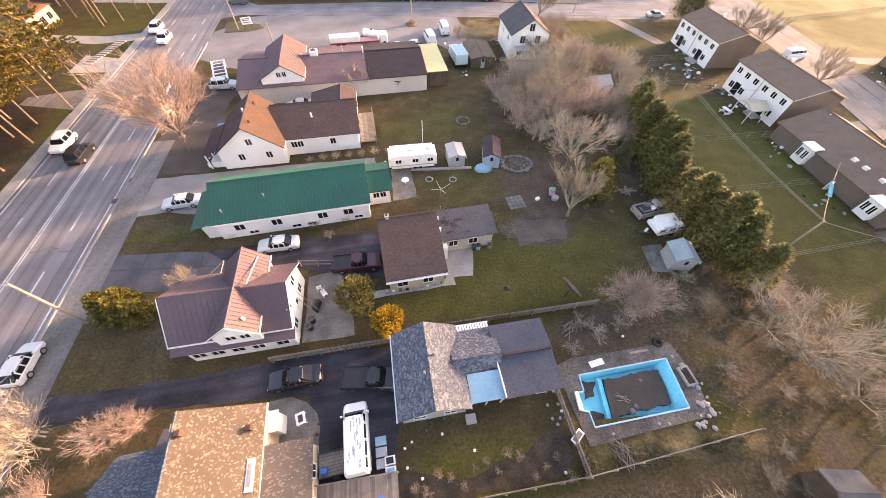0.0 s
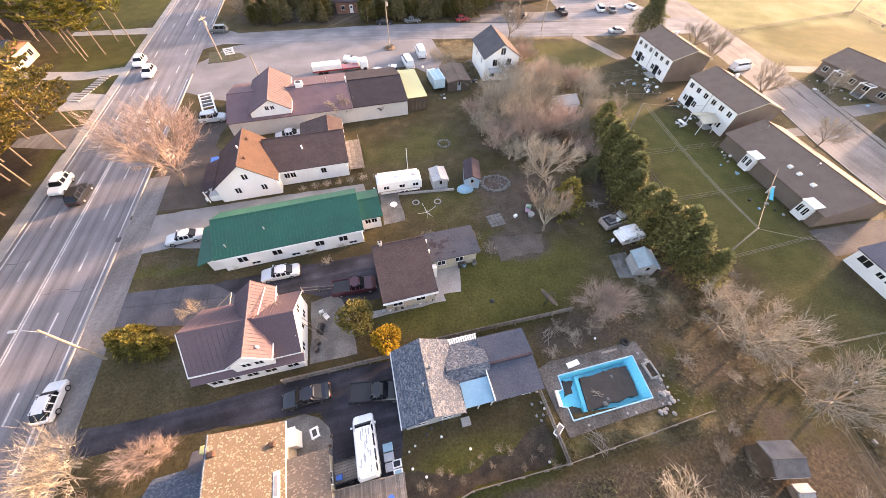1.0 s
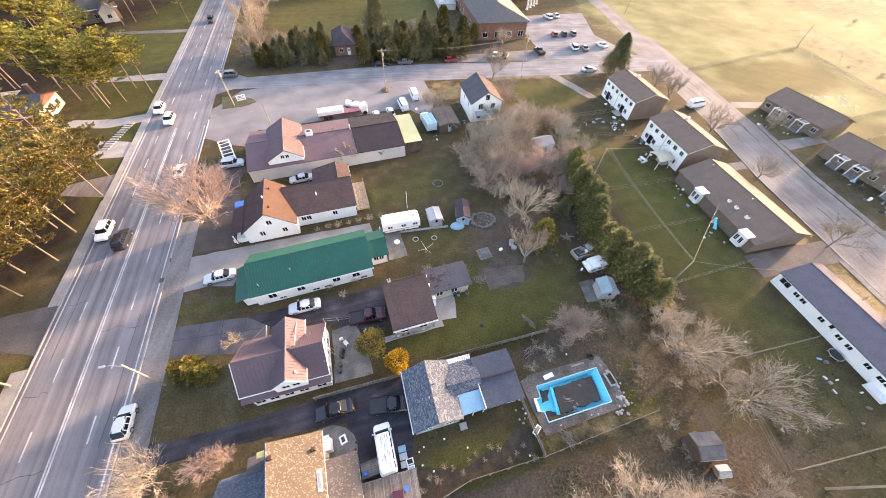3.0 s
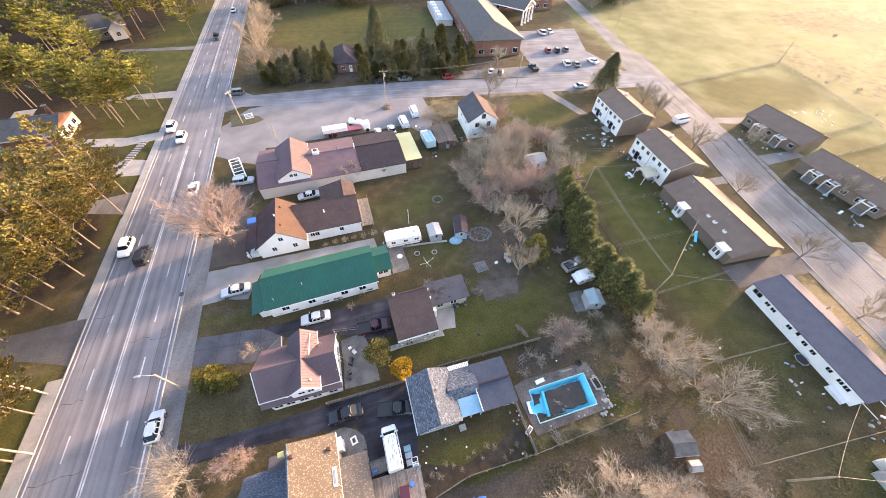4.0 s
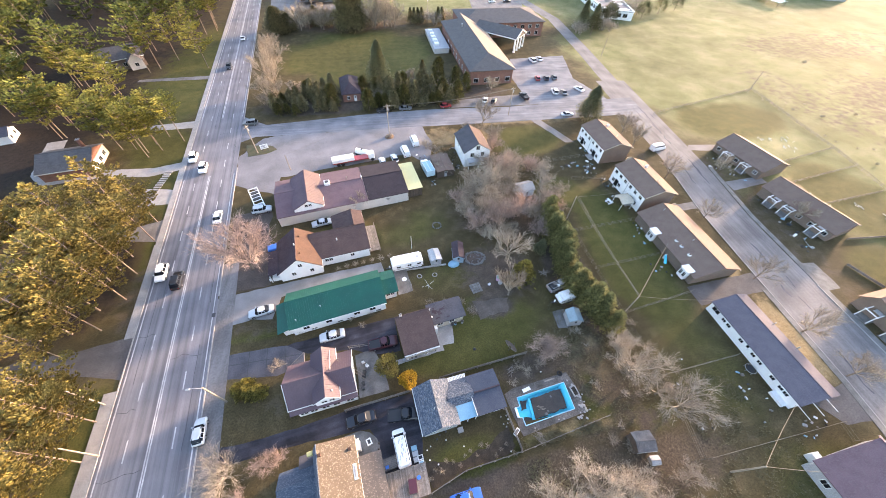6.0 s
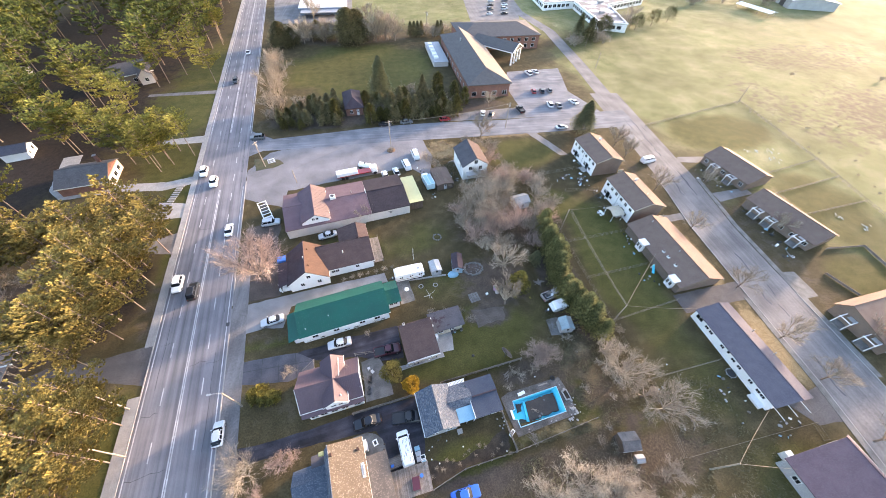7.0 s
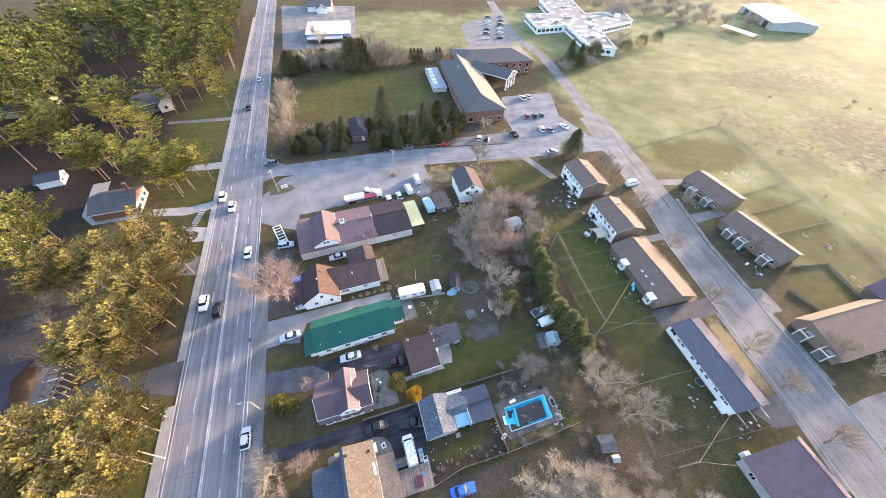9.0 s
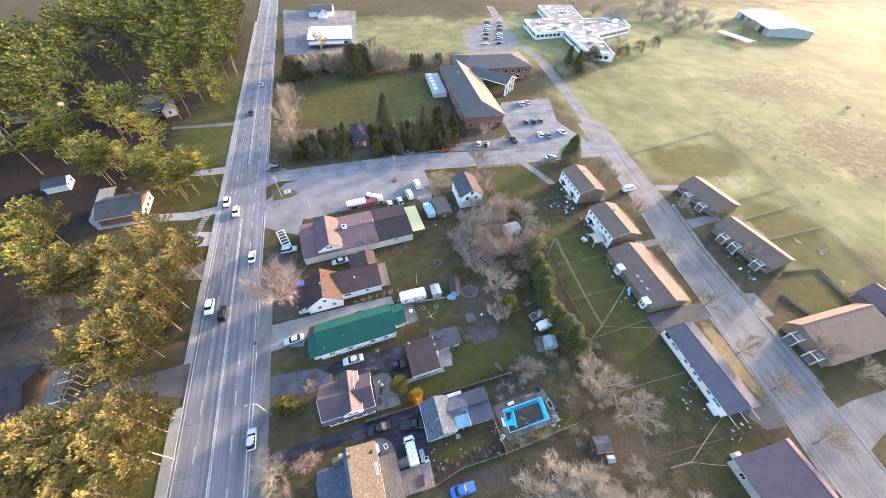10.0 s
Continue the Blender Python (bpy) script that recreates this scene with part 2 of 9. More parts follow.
M["needles"] = leafy("pine_needles", (0.29, 0.222, 0.064), (0.175, 0.142, 0.045), 0.7, 1.25)
M["needles_mid"] = leafy("green_pine_needles", (0.305, 0.27, 0.06), (0.145, 0.145, 0.038), 0.65, 1.3)
M["needles_wood"] = leafy("wood_needles", (0.25, 0.25, 0.056), (0.075, 0.092, 0.030), 0.65, 1.3)
M["needles_dark"] = leafy("spruce_needles", (0.075, 0.075, 0.030), (0.115, 0.105, 0.045))
M["needles_pale"] = leafy("pale_spruce_needles", (0.135, 0.140, 0.075), (0.19, 0.185, 0.10))
M["olive"] = leafy("cedar_foliage", (0.125, 0.108, 0.034), (0.078, 0.072, 0.024))
M["hedge"] = leafy("hedge_foliage", (0.215, 0.195, 0.072), (0.14, 0.132, 0.048))
M["belt"] = leafy("belt_foliage", (0.215, 0.178, 0.092), (0.155, 0.136, 0.066))
M["juniper"] = leafy("juniper_foliage", (0.19, 0.15, 0.035), (0.085, 0.08, 0.022))
M["gold"] = leafy("golden_foliage", (0.36, 0.21, 0.02), (0.24, 0.15, 0.02))
M["island_turf"] = mat("island_turf", (0.060, 0.062, 0.030), (0.095, 0.080, 0.045), 0.95, 0.5, 6, 0.08)
M["leaf_litter"] = mat("dead_leaves", (0.19, 0.12, 0.075), (0.12, 0.08, 0.055), 0.95, 0.5, 6, 0.08)
PAINTS = {}


def paint(name, c):
    if name not in PAINTS:
        m = plain("car_paint_" + name, c, 0.3, 0.0, 0.5)
        m.node_tree.nodes["Principled BSDF"].inputs["Coat Weight"].default_value = 0.6
        PAINTS[name] = m
    return PAINTS[name]


# ---- building helpers ----
def part(name, bm, material, parent=None, label="", smooth=False):
    me = bpy.data.meshes.new(name)
    bm.normal_update()
    bm.to_mesh(me)
    bm.free()
    me.materials.append(material)
    if smooth:
        for p in me.polygons:
            p.use_smooth = True
    ob = new(name, me)
    ob.parent = parent
    if label:
        tagged(ob, label)
    return ob


def share(name, me, parent, m):
    ob = new(name, me)
    ob.parent = parent
    ob.matrix_basis = m
    return ob


def thing(name, x, y, z=0.0, turn=0.0, label="", category="", group="", kind=""):
    ob = new(name)
    ob.empty_display_size = 0.3
    ob.matrix_basis = pose(x, y, z, 0, 0, turn)
    return tagged(ob, label, category, group, kind)


def box(bm, x0, x1, y0, y1, z0, z1):
    v = [bm.verts.new(p) for p in ((x0, y0, z0), (x1, y0, z0), (x1, y1, z0), (x0, y1, z0), (x0, y0, z1), (x1, y0, z1), (x1, y1, z1), (x0, y1, z1))]
    for f in ((3, 2, 1, 0), (4, 5, 6, 7), (0, 1, 5, 4), (1, 2, 6, 5), (2, 3, 7, 6), (3, 0, 4, 7)):
        bm.faces.new([v[i] for i in f])
    return v


def boxed(x0, x1, y0, y1, z0, z1, bevel=0.0):
    bm = bmesh.new()
    box(bm, x0, x1, y0, y1, z0, z1)
    if bevel:
        bmesh.ops.bevel(bm, geom=bm.edges[:], offset=bevel, segments=1, affect="EDGES")
    return bm


def prism(pts, z0, z1):
    """A flat outline (x, y), raised from z0 to z1."""
    bm = bmesh.new()
    lo = [bm.verts.new((x, y, z0)) for x, y in pts]
    hi = [bm.verts.new((x, y, z1)) for x, y in pts]
    bm.faces.new(hi)
    bm.faces.new(lo[::-1])
    k = len(pts)
    for i in range(k):
        bm.faces.new((lo[i], lo[(i + 1) % k], hi[(i + 1) % k], hi[i]))
    bmesh.ops.recalc_face_normals(bm, faces=bm.faces[:])
    return bm


def hull(bottom, top):
    """A solid between two loops of equal length, each a list of (x, y, z)."""
    bm = bmesh.new()
    lo, hi = [bm.verts.new(p) for p in bottom], [bm.verts.new(p) for p in top]
    k = len(lo)
    bm.faces.new(hi)
    bm.faces.new(lo[::-1])
    for i in range(k):
        bm.faces.new((lo[i], lo[(i + 1) % k], hi[(i + 1) % k], hi[i]))
    bmesh.ops.recalc_face_normals(bm, faces=bm.faces[:])
    return bm


def tube(bm, pts, r0, r1=None, sides=6, cap=True):
    """A tapered round rod along the points."""
    r1 = r0 if r1 is None else r1
    pts = [Vector(p) for p in pts]
    rings = []
    for i, p in enumerate(pts):
        d = (pts[min(i + 1, len(pts) - 1)] - pts[max(i - 1, 0)]).normalized()
        u = d.cross(Vector((0, 0, 1)) if abs(d.z) < 0.95 else Vector((1, 0, 0))).normalized()
        w = d.cross(u)
        r = r0 + (r1 - r0) * i / (len(pts) - 1)
        rings.append([bm.verts.new(p + r * (math.cos(a) * u + math.sin(a) * w)) for a in (2 * math.pi * k / sides for k in range(sides))])
    for a, b in zip(rings, rings[1:]):
        for k in range(sides):
            bm.faces.new((a[k], a[(k + 1) % sides], b[(k + 1) % sides], b[k]))
    if cap:
        bm.faces.new(rings[0][::-1])
        bm.faces.new(rings[-1])
    return bm


def rod(pts, r0, r1=None, sides=6):
    return tube(bmesh.new(), pts, r0, r1, sides)


def strip(points, lo, hi, z0, z1):
    """A slab that follows a middle line of points, from offset lo to hi (to the right)."""
    ps = [Vector((x, y, 0)) for x, y in points]
    left, right = [], []
    for i, p in enumerate(ps):
        d = (ps[min(i + 1, len(ps) - 1)] - ps[max(i - 1, 0)]).normalized()
        n = Vector((d.y, -d.x, 0))
        left.append(p + n * lo)
        right.append(p + n * hi)
    bm = bmesh.new()
    rows = [[bm.verts.new((q.x, q.y, z)) for q, z in ((a, z0), (b, z0), (b, z1), (a, z1))] for a, b in zip(left, right)]
    for a, b in zip(rows, rows[1:]):
        for k in range(4):
            bm.faces.new((a[k], a[(k + 1) % 4], b[(k + 1) % 4], b[k]))
    bm.faces.new(rows[0])
    bm.faces.new(rows[-1][::-1])
    bmesh.ops.recalc_face_normals(bm, faces=bm.faces[:])
    return bm


def setting(name, bm, material, label, category):
    return tagged(part(name, bm, material), label, category, kind="structure")


def rough_outline(pts, step=1.5, wobble=0.25, seed=1):
    """The outline with its sides cut into short steps and set a little off the line, as turf and gravel edges are."""
    rnd = random.Random(seed)
    out = []
    for i, p in enumerate(pts):
        q = pts[(i + 1) % len(pts)]
        k = max(1, int(math.dist(p, q) / step))
        for j in range(k):
            f = j / k
            out.append((p[0] + (q[0] - p[0]) * f + rnd.uniform(-wobble, wobble), p[1] + (q[1] - p[1]) * f + rnd.uniform(-wobble, wobble)))
    return out

# ---- ground, roads ----
RX, RY, RH = -42.3, 8.0, math.atan(0.1)


def rd(s, o):
    """A place on the main road: s metres along it, o to the right of its middle."""
    return RX - math.sin(RH) * s + math.cos(RH) * o, RY + math.cos(RH) * s + math.sin(RH) * o


# soft patches of ground: x, y, half widths, kind (g: green turf, d: bare earth, l: leaf litter, n: needle floor with
# painted shade), strength
PATCHES = [
    (6, 4, 8, 3.5, "g", 0.9), (8, 21, 14, 4, "g", 0.8), (24, 29, 9, 8, "g", 0.5), (-30, 33, 7, 3, "d", 0.35), (-27, 17.5, 6, 2.5, "d", 0.3),
    (20, 38, 9, 8, "d", 0.7), (16.5, 29.5, 5, 2.6, "d", 0.95), (-33, 45, 5, 2.6, "d", 0.95), (22, 14, 9, 5, "l", 0.6), (37, 4, 4, 3, "d", 0.5), (29.5, 9, 2.5, 7, "g", 0.7), (20, 4.9, 8, 1.0, "g", 0.7), (38, 4, 5, 3, "g", 0.6), (20, 15.5, 5, 2.5, "d", 0.7), (33, 12, 7, 9, "l", 0.6),
    (30, -2, 20, 6, "l", 0.7), (15, 0, 14, 2.6, "l", 0.9), (6, 0.5, 8, 1.6, "d", 0.9), (36, 32, 5, 14, "d", 0.8), (28, 57, 15, 11, "l", 0.7), (8, 56, 11, 7, "g", 0.4),
    (53, 40, 9, 26, "g", 0.85), (46, 87, 12, 9, "g", 0.9), (52, 10, 10, 12, "g", 0.55), (55, -7, 14, 5, "g", 0.4), (9, 38, 7, 4, "g", 0.6),
    (126, 88, 22, 14, "g", 0.8), (215, 75, 40, 45, "l", 0.55), (170, 100, 14, 40, "d", 0.4), (235, 150, 60, 22, "l", 0.45), (127, 45, 14, 20, "g", 0.7), (113, 23, 10, 7, "g", 0.7), (190, 120, 92, 110, "f", 1), (240, 60, 90, 70, "f", 1), (150, 140, 60, 60, "f", 1), (160, 250, 120, 60, "f", 1), (330, 220, 120, 120, "f", 1), (30, 265, 70, 45, "f", 0.9), (128, 60, 22, 40, "f", 0.8), (55, 38, 10, 30, "f", 0.35), (-54.5, 62, 3.5, 16, "g", 0.9), (-53.5, 14, 4, 14, "g", 0.85), 
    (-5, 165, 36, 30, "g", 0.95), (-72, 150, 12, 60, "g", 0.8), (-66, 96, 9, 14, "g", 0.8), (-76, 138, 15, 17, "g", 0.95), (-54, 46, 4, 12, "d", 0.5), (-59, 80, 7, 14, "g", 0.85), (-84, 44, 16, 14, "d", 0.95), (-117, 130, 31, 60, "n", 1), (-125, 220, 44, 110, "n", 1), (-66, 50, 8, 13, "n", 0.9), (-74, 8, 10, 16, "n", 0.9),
    # s strips east of the houses: dry grass, sunlight there put into colour too
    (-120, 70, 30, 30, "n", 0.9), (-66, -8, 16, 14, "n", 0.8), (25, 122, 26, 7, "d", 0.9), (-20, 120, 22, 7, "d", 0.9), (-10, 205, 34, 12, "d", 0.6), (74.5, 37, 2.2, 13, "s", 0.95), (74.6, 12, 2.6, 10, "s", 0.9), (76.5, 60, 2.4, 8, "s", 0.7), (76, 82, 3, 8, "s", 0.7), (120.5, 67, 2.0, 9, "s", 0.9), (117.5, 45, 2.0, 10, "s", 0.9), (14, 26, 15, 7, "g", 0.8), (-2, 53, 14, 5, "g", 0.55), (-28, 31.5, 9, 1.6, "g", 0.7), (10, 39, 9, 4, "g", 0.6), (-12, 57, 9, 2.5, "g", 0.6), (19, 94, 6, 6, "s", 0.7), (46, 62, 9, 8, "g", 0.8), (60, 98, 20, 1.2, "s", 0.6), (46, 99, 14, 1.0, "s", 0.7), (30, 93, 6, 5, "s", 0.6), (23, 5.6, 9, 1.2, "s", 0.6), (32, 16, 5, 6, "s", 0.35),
    (105, 190, 20, 40, "g", 0.4), (97, 42, 6, 40, "d", 0.4), (78, 78, 5, 14, "d", 0.4), (0, -30, 60, 20, "l", 0.6),
]


def ground_mesh():
    xs = np.concatenate([[-3000, -1500, -800, -400], np.arange(-200, 260, 2.0), [400, 800, 1500, 3000]])
    ys = np.concatenate([[-3000, -1500, -600, -250], np.arange(-91, 329, 2.0), [450, 800, 1500, 3000]])
    xs, ys = np.union1d(xs, [15.0, 25.0]), np.union1d(ys, [7.5, 12.5])     # the pool is let into the ground
    X, Y = np.meshgrid(xs, ys)
    Z = np.zeros(X.shape)
    idx = np.arange(X.size).reshape(X.shape)
    quads = np.stack([idx[:-1, :-1], idx[:-1, 1:], idx[1:, 1:], idx[1:, :-1]], -1).reshape(-1, 4)
    cx, cy = (X[:-1, :-1] + X[1:, 1:]) / 2, (Y[:-1, :-1] + Y[1:, 1:]) / 2
    keep = ~((cx > 15.0) & (cx < 25.0) & (cy > 7.5) & (cy < 12.5)).reshape(-1)
    me = bpy.data.meshes.new("ground")
    me.from_pydata(np.stack([X, Y, Z], -1).reshape(-1, 3).tolist(), [], quads[keep].tolist())
    masks = {c: np.zeros(X.size) for c in "gdlsnf"}
    for px, py, rx, ry, c, s in PATCHES:
        d = np.sqrt(((X - px) / rx) ** 2 + ((Y - py) / ry) ** 2).reshape(-1)
        masks[c] = np.maximum(masks[c], s * np.clip((1.35 - d) / 0.7, 0, 1))
    for c, name in (("g", "turf"), ("d", "earth"), ("l", "litter"), ("s", "straw"), ("n", "shaded_needle_floor"), ("f", "field")):
        at = me.attributes.new(name, "FLOAT", "POINT")
        at.data.foreach_set("value", masks[c])
    return me


def ground_material():
    m = bpy.data.materials.new("ground")
    m.use_nodes = True
    n, l = m.node_tree.nodes, m.node_tree.links
    bs = n["Principled BSDF"]
    bs.inputs["Roughness"].default_value = 0.95
    bs.inputs["Specular IOR Level"].default_value = 0.15
    tc = n.new("ShaderNodeTexCoord")

    def noise_node(scale, detail=5, rough=0.6):
        t = n.new("ShaderNodeTexNoise")
        t.inputs["Scale"].default_value, t.inputs["Detail"].default_value, t.inputs["Roughness"].default_value = scale, detail, rough
        l.new(tc.outputs["Object"], t.inputs["Vector"])
        return t.outputs["Fac"]

    def ramp(fac, stops):
        r = n.new("ShaderNodeValToRGB")
        el = r.color_ramp.elements
        while len(el) < len(stops):
            el.new(0.5)
        for e, (p, c) in zip(el, stops):
            e.position, e.color = p, (*c, 1)
        l.new(fac, r.inputs["Fac"])
        return r.outputs["Color"]

    def mix(a, b, fac, mode="MIX"):
        x = n.new("ShaderNodeMix")
        x.data_type, x.blend_type = "RGBA", mode
        l.new(a, x.inputs["A"])
        l.new(b, x.inputs["B"])
        if isinstance(fac, float):
            x.inputs["Factor"].default_value = fac
        else:
            l.new(fac, x.inputs["Factor"])
        return x.outputs["Result"]

    def mask(name, grain):
        a = n.new("ShaderNodeAttribute")
        a.attribute_name = name
        s = n.new("ShaderNodeMath")
        s.operation = "MULTIPLY_ADD"
        s.inputs[1].default_value = 1.3
        l.new(grain, s.inputs[0])
        s.inputs[2].default_value = -0.65
        t = n.new("ShaderNodeMath")
        t.operation = "ADD"
        l.new(a.outputs["Fac"], t.inputs[0])
        l.new(s.outputs[0], t.inputs[1])
        u = n.new("ShaderNodeMapRange")
        u.interpolation_type = "SMOOTHSTEP"
        u.inputs["From Min"].default_value, u.inputs["From Max"].default_value = 0.25, 0.75
        l.new(t.outputs[0], u.inputs["Value"])
        v = n.new("ShaderNodeMath")
        v.operation = "MULTIPLY"
        l.new(u.outputs[0], v.inputs[0])
        w = n.new("ShaderNodeMath")
        w.operation = "MINIMUM"
        l.new(a.outputs["Fac"], w.inputs[0])
        w.inputs[1].default_value = 0.9
        y = n.new("ShaderNodeMath")
        y.operation = "GREATER_THAN"
        l.new(a.outputs["Fac"], y.inputs[0])
        y.inputs[1].default_value = 0.02
        l.new(y.outputs[0], v.inputs[1])
        return v.outputs[0]

    wide, mid, fine = noise_node(0.05), noise_node(0.35), noise_node(3.6, 8, 0.8)
    base = ramp(mid, [(0.3, GR["dull"]), (0.55, GR["mid"]), (0.75, GR["straw"])])
    turf = ramp(mid, [(0.3, GR["turf"]), (0.7, GR["turf2"])])
    earth = ramp(noise_node(0.6), [(0.3, GR["earth"]), (0.7, GR["earth2"])])
    litter = ramp(noise_node(2.6, 9, 0.85), [(0.38, GR["litter"]), (0.55, GR["litter2"]), (0.68, GR["litter3"])])
    field = ramp(noise_node(0.09, 7, 0.65), [(0.3, GR["field"]), (0.5, GR["field2"]), (0.7, GR["field3"])])
    c = mix(base, field, mask("field", wide))
    c = mix(c, turf, mask("turf", wide))
    c = mix(c, litter, mask("litter", mid))
    c = mix(c, earth, mask("earth", mid))
    c = mix(c, ramp(noise_node(0.9, 8, 0.7), [(0.3, GR["ochre"]), (0.7, GR["ochre2"])]), mask("straw", mid))
    c = mix(c, ramp(noise_node(0.8, 8, 0.7), [(0.3, GR["floor"]), (0.7, GR["floor2"])]), mask("shaded_needle_floor", mid))
    grain = ramp(fine, [(0.36, (0.58, 0.58, 0.58)), (0.64, (1.42, 1.42, 1.42))])
    c = mix(c, grain, 1.0, "MULTIPLY")
    tone = ramp(noise_node(0.018, 3), [(0.35, (0.8, 0.8, 0.8)), (0.65, (1.2, 1.2, 1.2))])
    c = mix(c, tone, 1.0, "MULTIPLY")
    l.new(c, bs.inputs["Base Color"])
    bp = n.new("ShaderNodeBump")
    bp.inputs["Strength"].default_value, bp.inputs["Distance"].default_value = 0.7, 0.06
    l.new(fine, bp.inputs["Height"])
    l.new(bp.outputs["Normal"], bs.inputs["Normal"])
    return m


# floor tones: brown needle litter, darkened further for the pines' shade
GR = dict(dull=(0.054, 0.042, 0.020), mid=(0.075, 0.057, 0.028), straw=(0.118, 0.089, 0.047), turf=(0.055, 0.055, 0.015), turf2=(0.092, 0.082, 0.026),
          earth=(0.062, 0.047, 0.036), earth2=(0.10, 0.076, 0.059), litter=(0.045, 0.033, 0.023), litter2=(0.100, 0.074, 0.050), litter3=(0.25, 0.20, 0.135),
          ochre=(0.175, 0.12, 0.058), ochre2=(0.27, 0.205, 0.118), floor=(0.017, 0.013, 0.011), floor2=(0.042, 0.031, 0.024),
          field=(0.108, 0.116, 0.042), field2=(0.170, 0.164, 0.072), field3=(0.24, 0.214, 0.112))
ground = new("ground", ground_mesh())
ground.data.materials.append(ground_material())
tagged(ground, "patchy olive winter grass with bare brown earth and leaves", "ground", kind="structure")

# main road with kerbs
LINE = [rd(s, 0) for s in (-70, -30, 0, 30, 60, 90, 120, 200, 320, 520, 900)]
setting("road", strip(LINE, -6.9, 6.9, 0.0, 0.03), M["asphalt"], "worn grey four-lane asphalt road with faded lines", "road")
for o0, o1, s0, s1 in ((-7.1, -6.9, -70, 900), (6.9, 7.1, -70, 26.5), (6.9, 7.1, 33.5, 78), (6.9, 7.1, 106, 900)):
    setting("kerb", strip([rd(s0, 0), rd((s0 + s1) / 2, 0), rd(s1, 0)], o0, o1, 0.0, 0.14), M["concrete"], "low worn concrete kerb along the road", "kerb")
setting("pavement", strip([rd(-70, 0), rd(18, 0)], -9.0, -7.1, 0.0, 0.12), M["concrete"], "narrow pale concrete pavement beside the road", "pavement")
setting("pavement", strip([rd(28, 0), rd(52, 0)], -8.6, -7.1, 0.0, 0.12), M["concrete"], "narrow pale concrete pavement beside the road", "pavement")
setting("pavement", strip([rd(52, 0), rd(160, 0), rd(300, 0)], -8.4, -7.1, 0.0, 0.12), M["concrete"], "narrow pale concrete pavement beside the road", "pavement")
setting("road_shoulder", strip([rd(-70, 0), rd(26, 0), rd(42, 0)], 7.1, 10.3, 0.0, 0.025), M["asphalt_old"], "paved grey shoulder between road and lawns", "road")


def marking(name, o, s0, s1, w=0.14):
    setting(name, strip([rd(s0, 0), rd(s1, 0)], o - w / 2, o + w / 2, 0.031, 0.036), M["paint"], "faded white painted road line", "road marking")


for o in (-6.35, 6.35, -0.16, 0.16):
    marking("road_line", o, -60, 76, 0.2)
    marking("road_line", o, 108, 420, 0.22)
for o in (-3.35, 3.35):
    s = -40
    while s < 330:
        marking("road_dash", o, s, s + 3.2, 0.2)
        s += 9.2
# tar seams in the lanes
rnd = random.Random(4)
for k in range(16):
    s = rnd.uniform(-10, 150)
    o0, o1 = (rnd.choice([(-6.6, -3.4), (-3.2, 0), (0.2, 3.3), (3.4, 6.6), (-6.6, 0), (0, 6.6)]))
    pts = [(s + rnd.uniform(-0.3, 0.3), o0 + (o1 - o0) * j / 5) for j in range(6)]
    setting("tar_seam", strip([rd(*p) for p in pts], -0.03, 0.03, 0.031, 0.035), M["seal"], "dark tar-filled crack across the lane", "road crack")
for k in range(9):
    s, o = rnd.uniform(0, 130), rnd.choice([-5.2, -1.7, 1.7, 5.2]) + rnd.uniform(-0.5, 0.5)
    pts = [(s + j * 3, o + rnd.uniform(-0.12, 0.12)) for j in range(7)]
    setting("tar_seam", strip([rd(*p) for p in pts], -0.03, 0.03, 0.031, 0.035), M["seal"], "dark tar-filled crack along the lane", "road crack")
setting("drain_grate", strip([rd(28.6, 0), rd(29.5, 0)], 6.2, 6.85, 0.03, 0.045), M["dark_steel"], "dark iron drain grate at the kerb", "drain")

# side street, gravel yard, back street
setting("side_street", prism([(-45.6, 99), (-40.5, 102.4), (-33, 102), (0, 101.4), (40, 99.5), (80, 98.2), (97, 98), (98, 110), (80, 110.2), (47, 109.6), (20, 111.6), (0, 111.9), (-19, 110.4), (-38, 109.2), (-42.5, 112.5), (-46.5, 116)], 0.0, 0.024),
        M["asphalt_side"], "pale worn asphalt side street with ragged edges", "road")
setting("gravel_yard", prism(rough_outline([(-42.6, 78.5), (-31.5, 73), (-30.5, 80), (6, 85.5), (12, 79), (15, 90), (13.5, 97), (13, 101.2), (0, 101.5), (-32, 102.1), (-38, 101), (-43.6, 92)], 2, 0.3, 3), 0.0, 0.018),
        M["gravel"], "pale grey gravel yard beside the shop", "yard")
setting("gravel_bed", prism(rough_outline([(-38.2, 42), (-28.6, 43.2), (-28, 51), (-31, 58), (-31, 68), (-39.5, 66)], 1.5, 0.4, 5), 0.0, 0.012), M["mulch"], "brown mulch and dead leaves round the roadside tree", "yard")
setting("traffic_island", prism(rough_outline([(-42.5, 97.8), (-41, 91.5), (-36, 92.3), (-33, 94), (-35, 96.5)], 0.8, 0.15, 6), 0.0, 0.1), M["island_turf"], "small grass island at the junction", "island")
BACK = [(79, -45), (81, -16), (83.5, 2), (85, 22), (87, 45), (91, 66), (94.5, 98), (97.5, 125), (101.5, 157), (106, 204), (100, 243), (112, 335)]
setting("back_street", strip(BACK[:8], -6.2, 6.2, 0.0, 0.022), M["asphalt_old"], "wide pale asphalt back street with cracked patches", "road")
setting("school_lane", strip(BACK[7:], -3.4, 3.4, 0.0, 0.023), M["asphalt_old"], "narrow pale asphalt lane past the fields", "road")
for o in (-6.4, 6.2):
    setting("kerb", strip(BACK[:4] if o > 0 else BACK[:6], o, o + 0.2, 0.0, 0.1), M["concrete"], "low concrete kerb along the back street", "kerb")
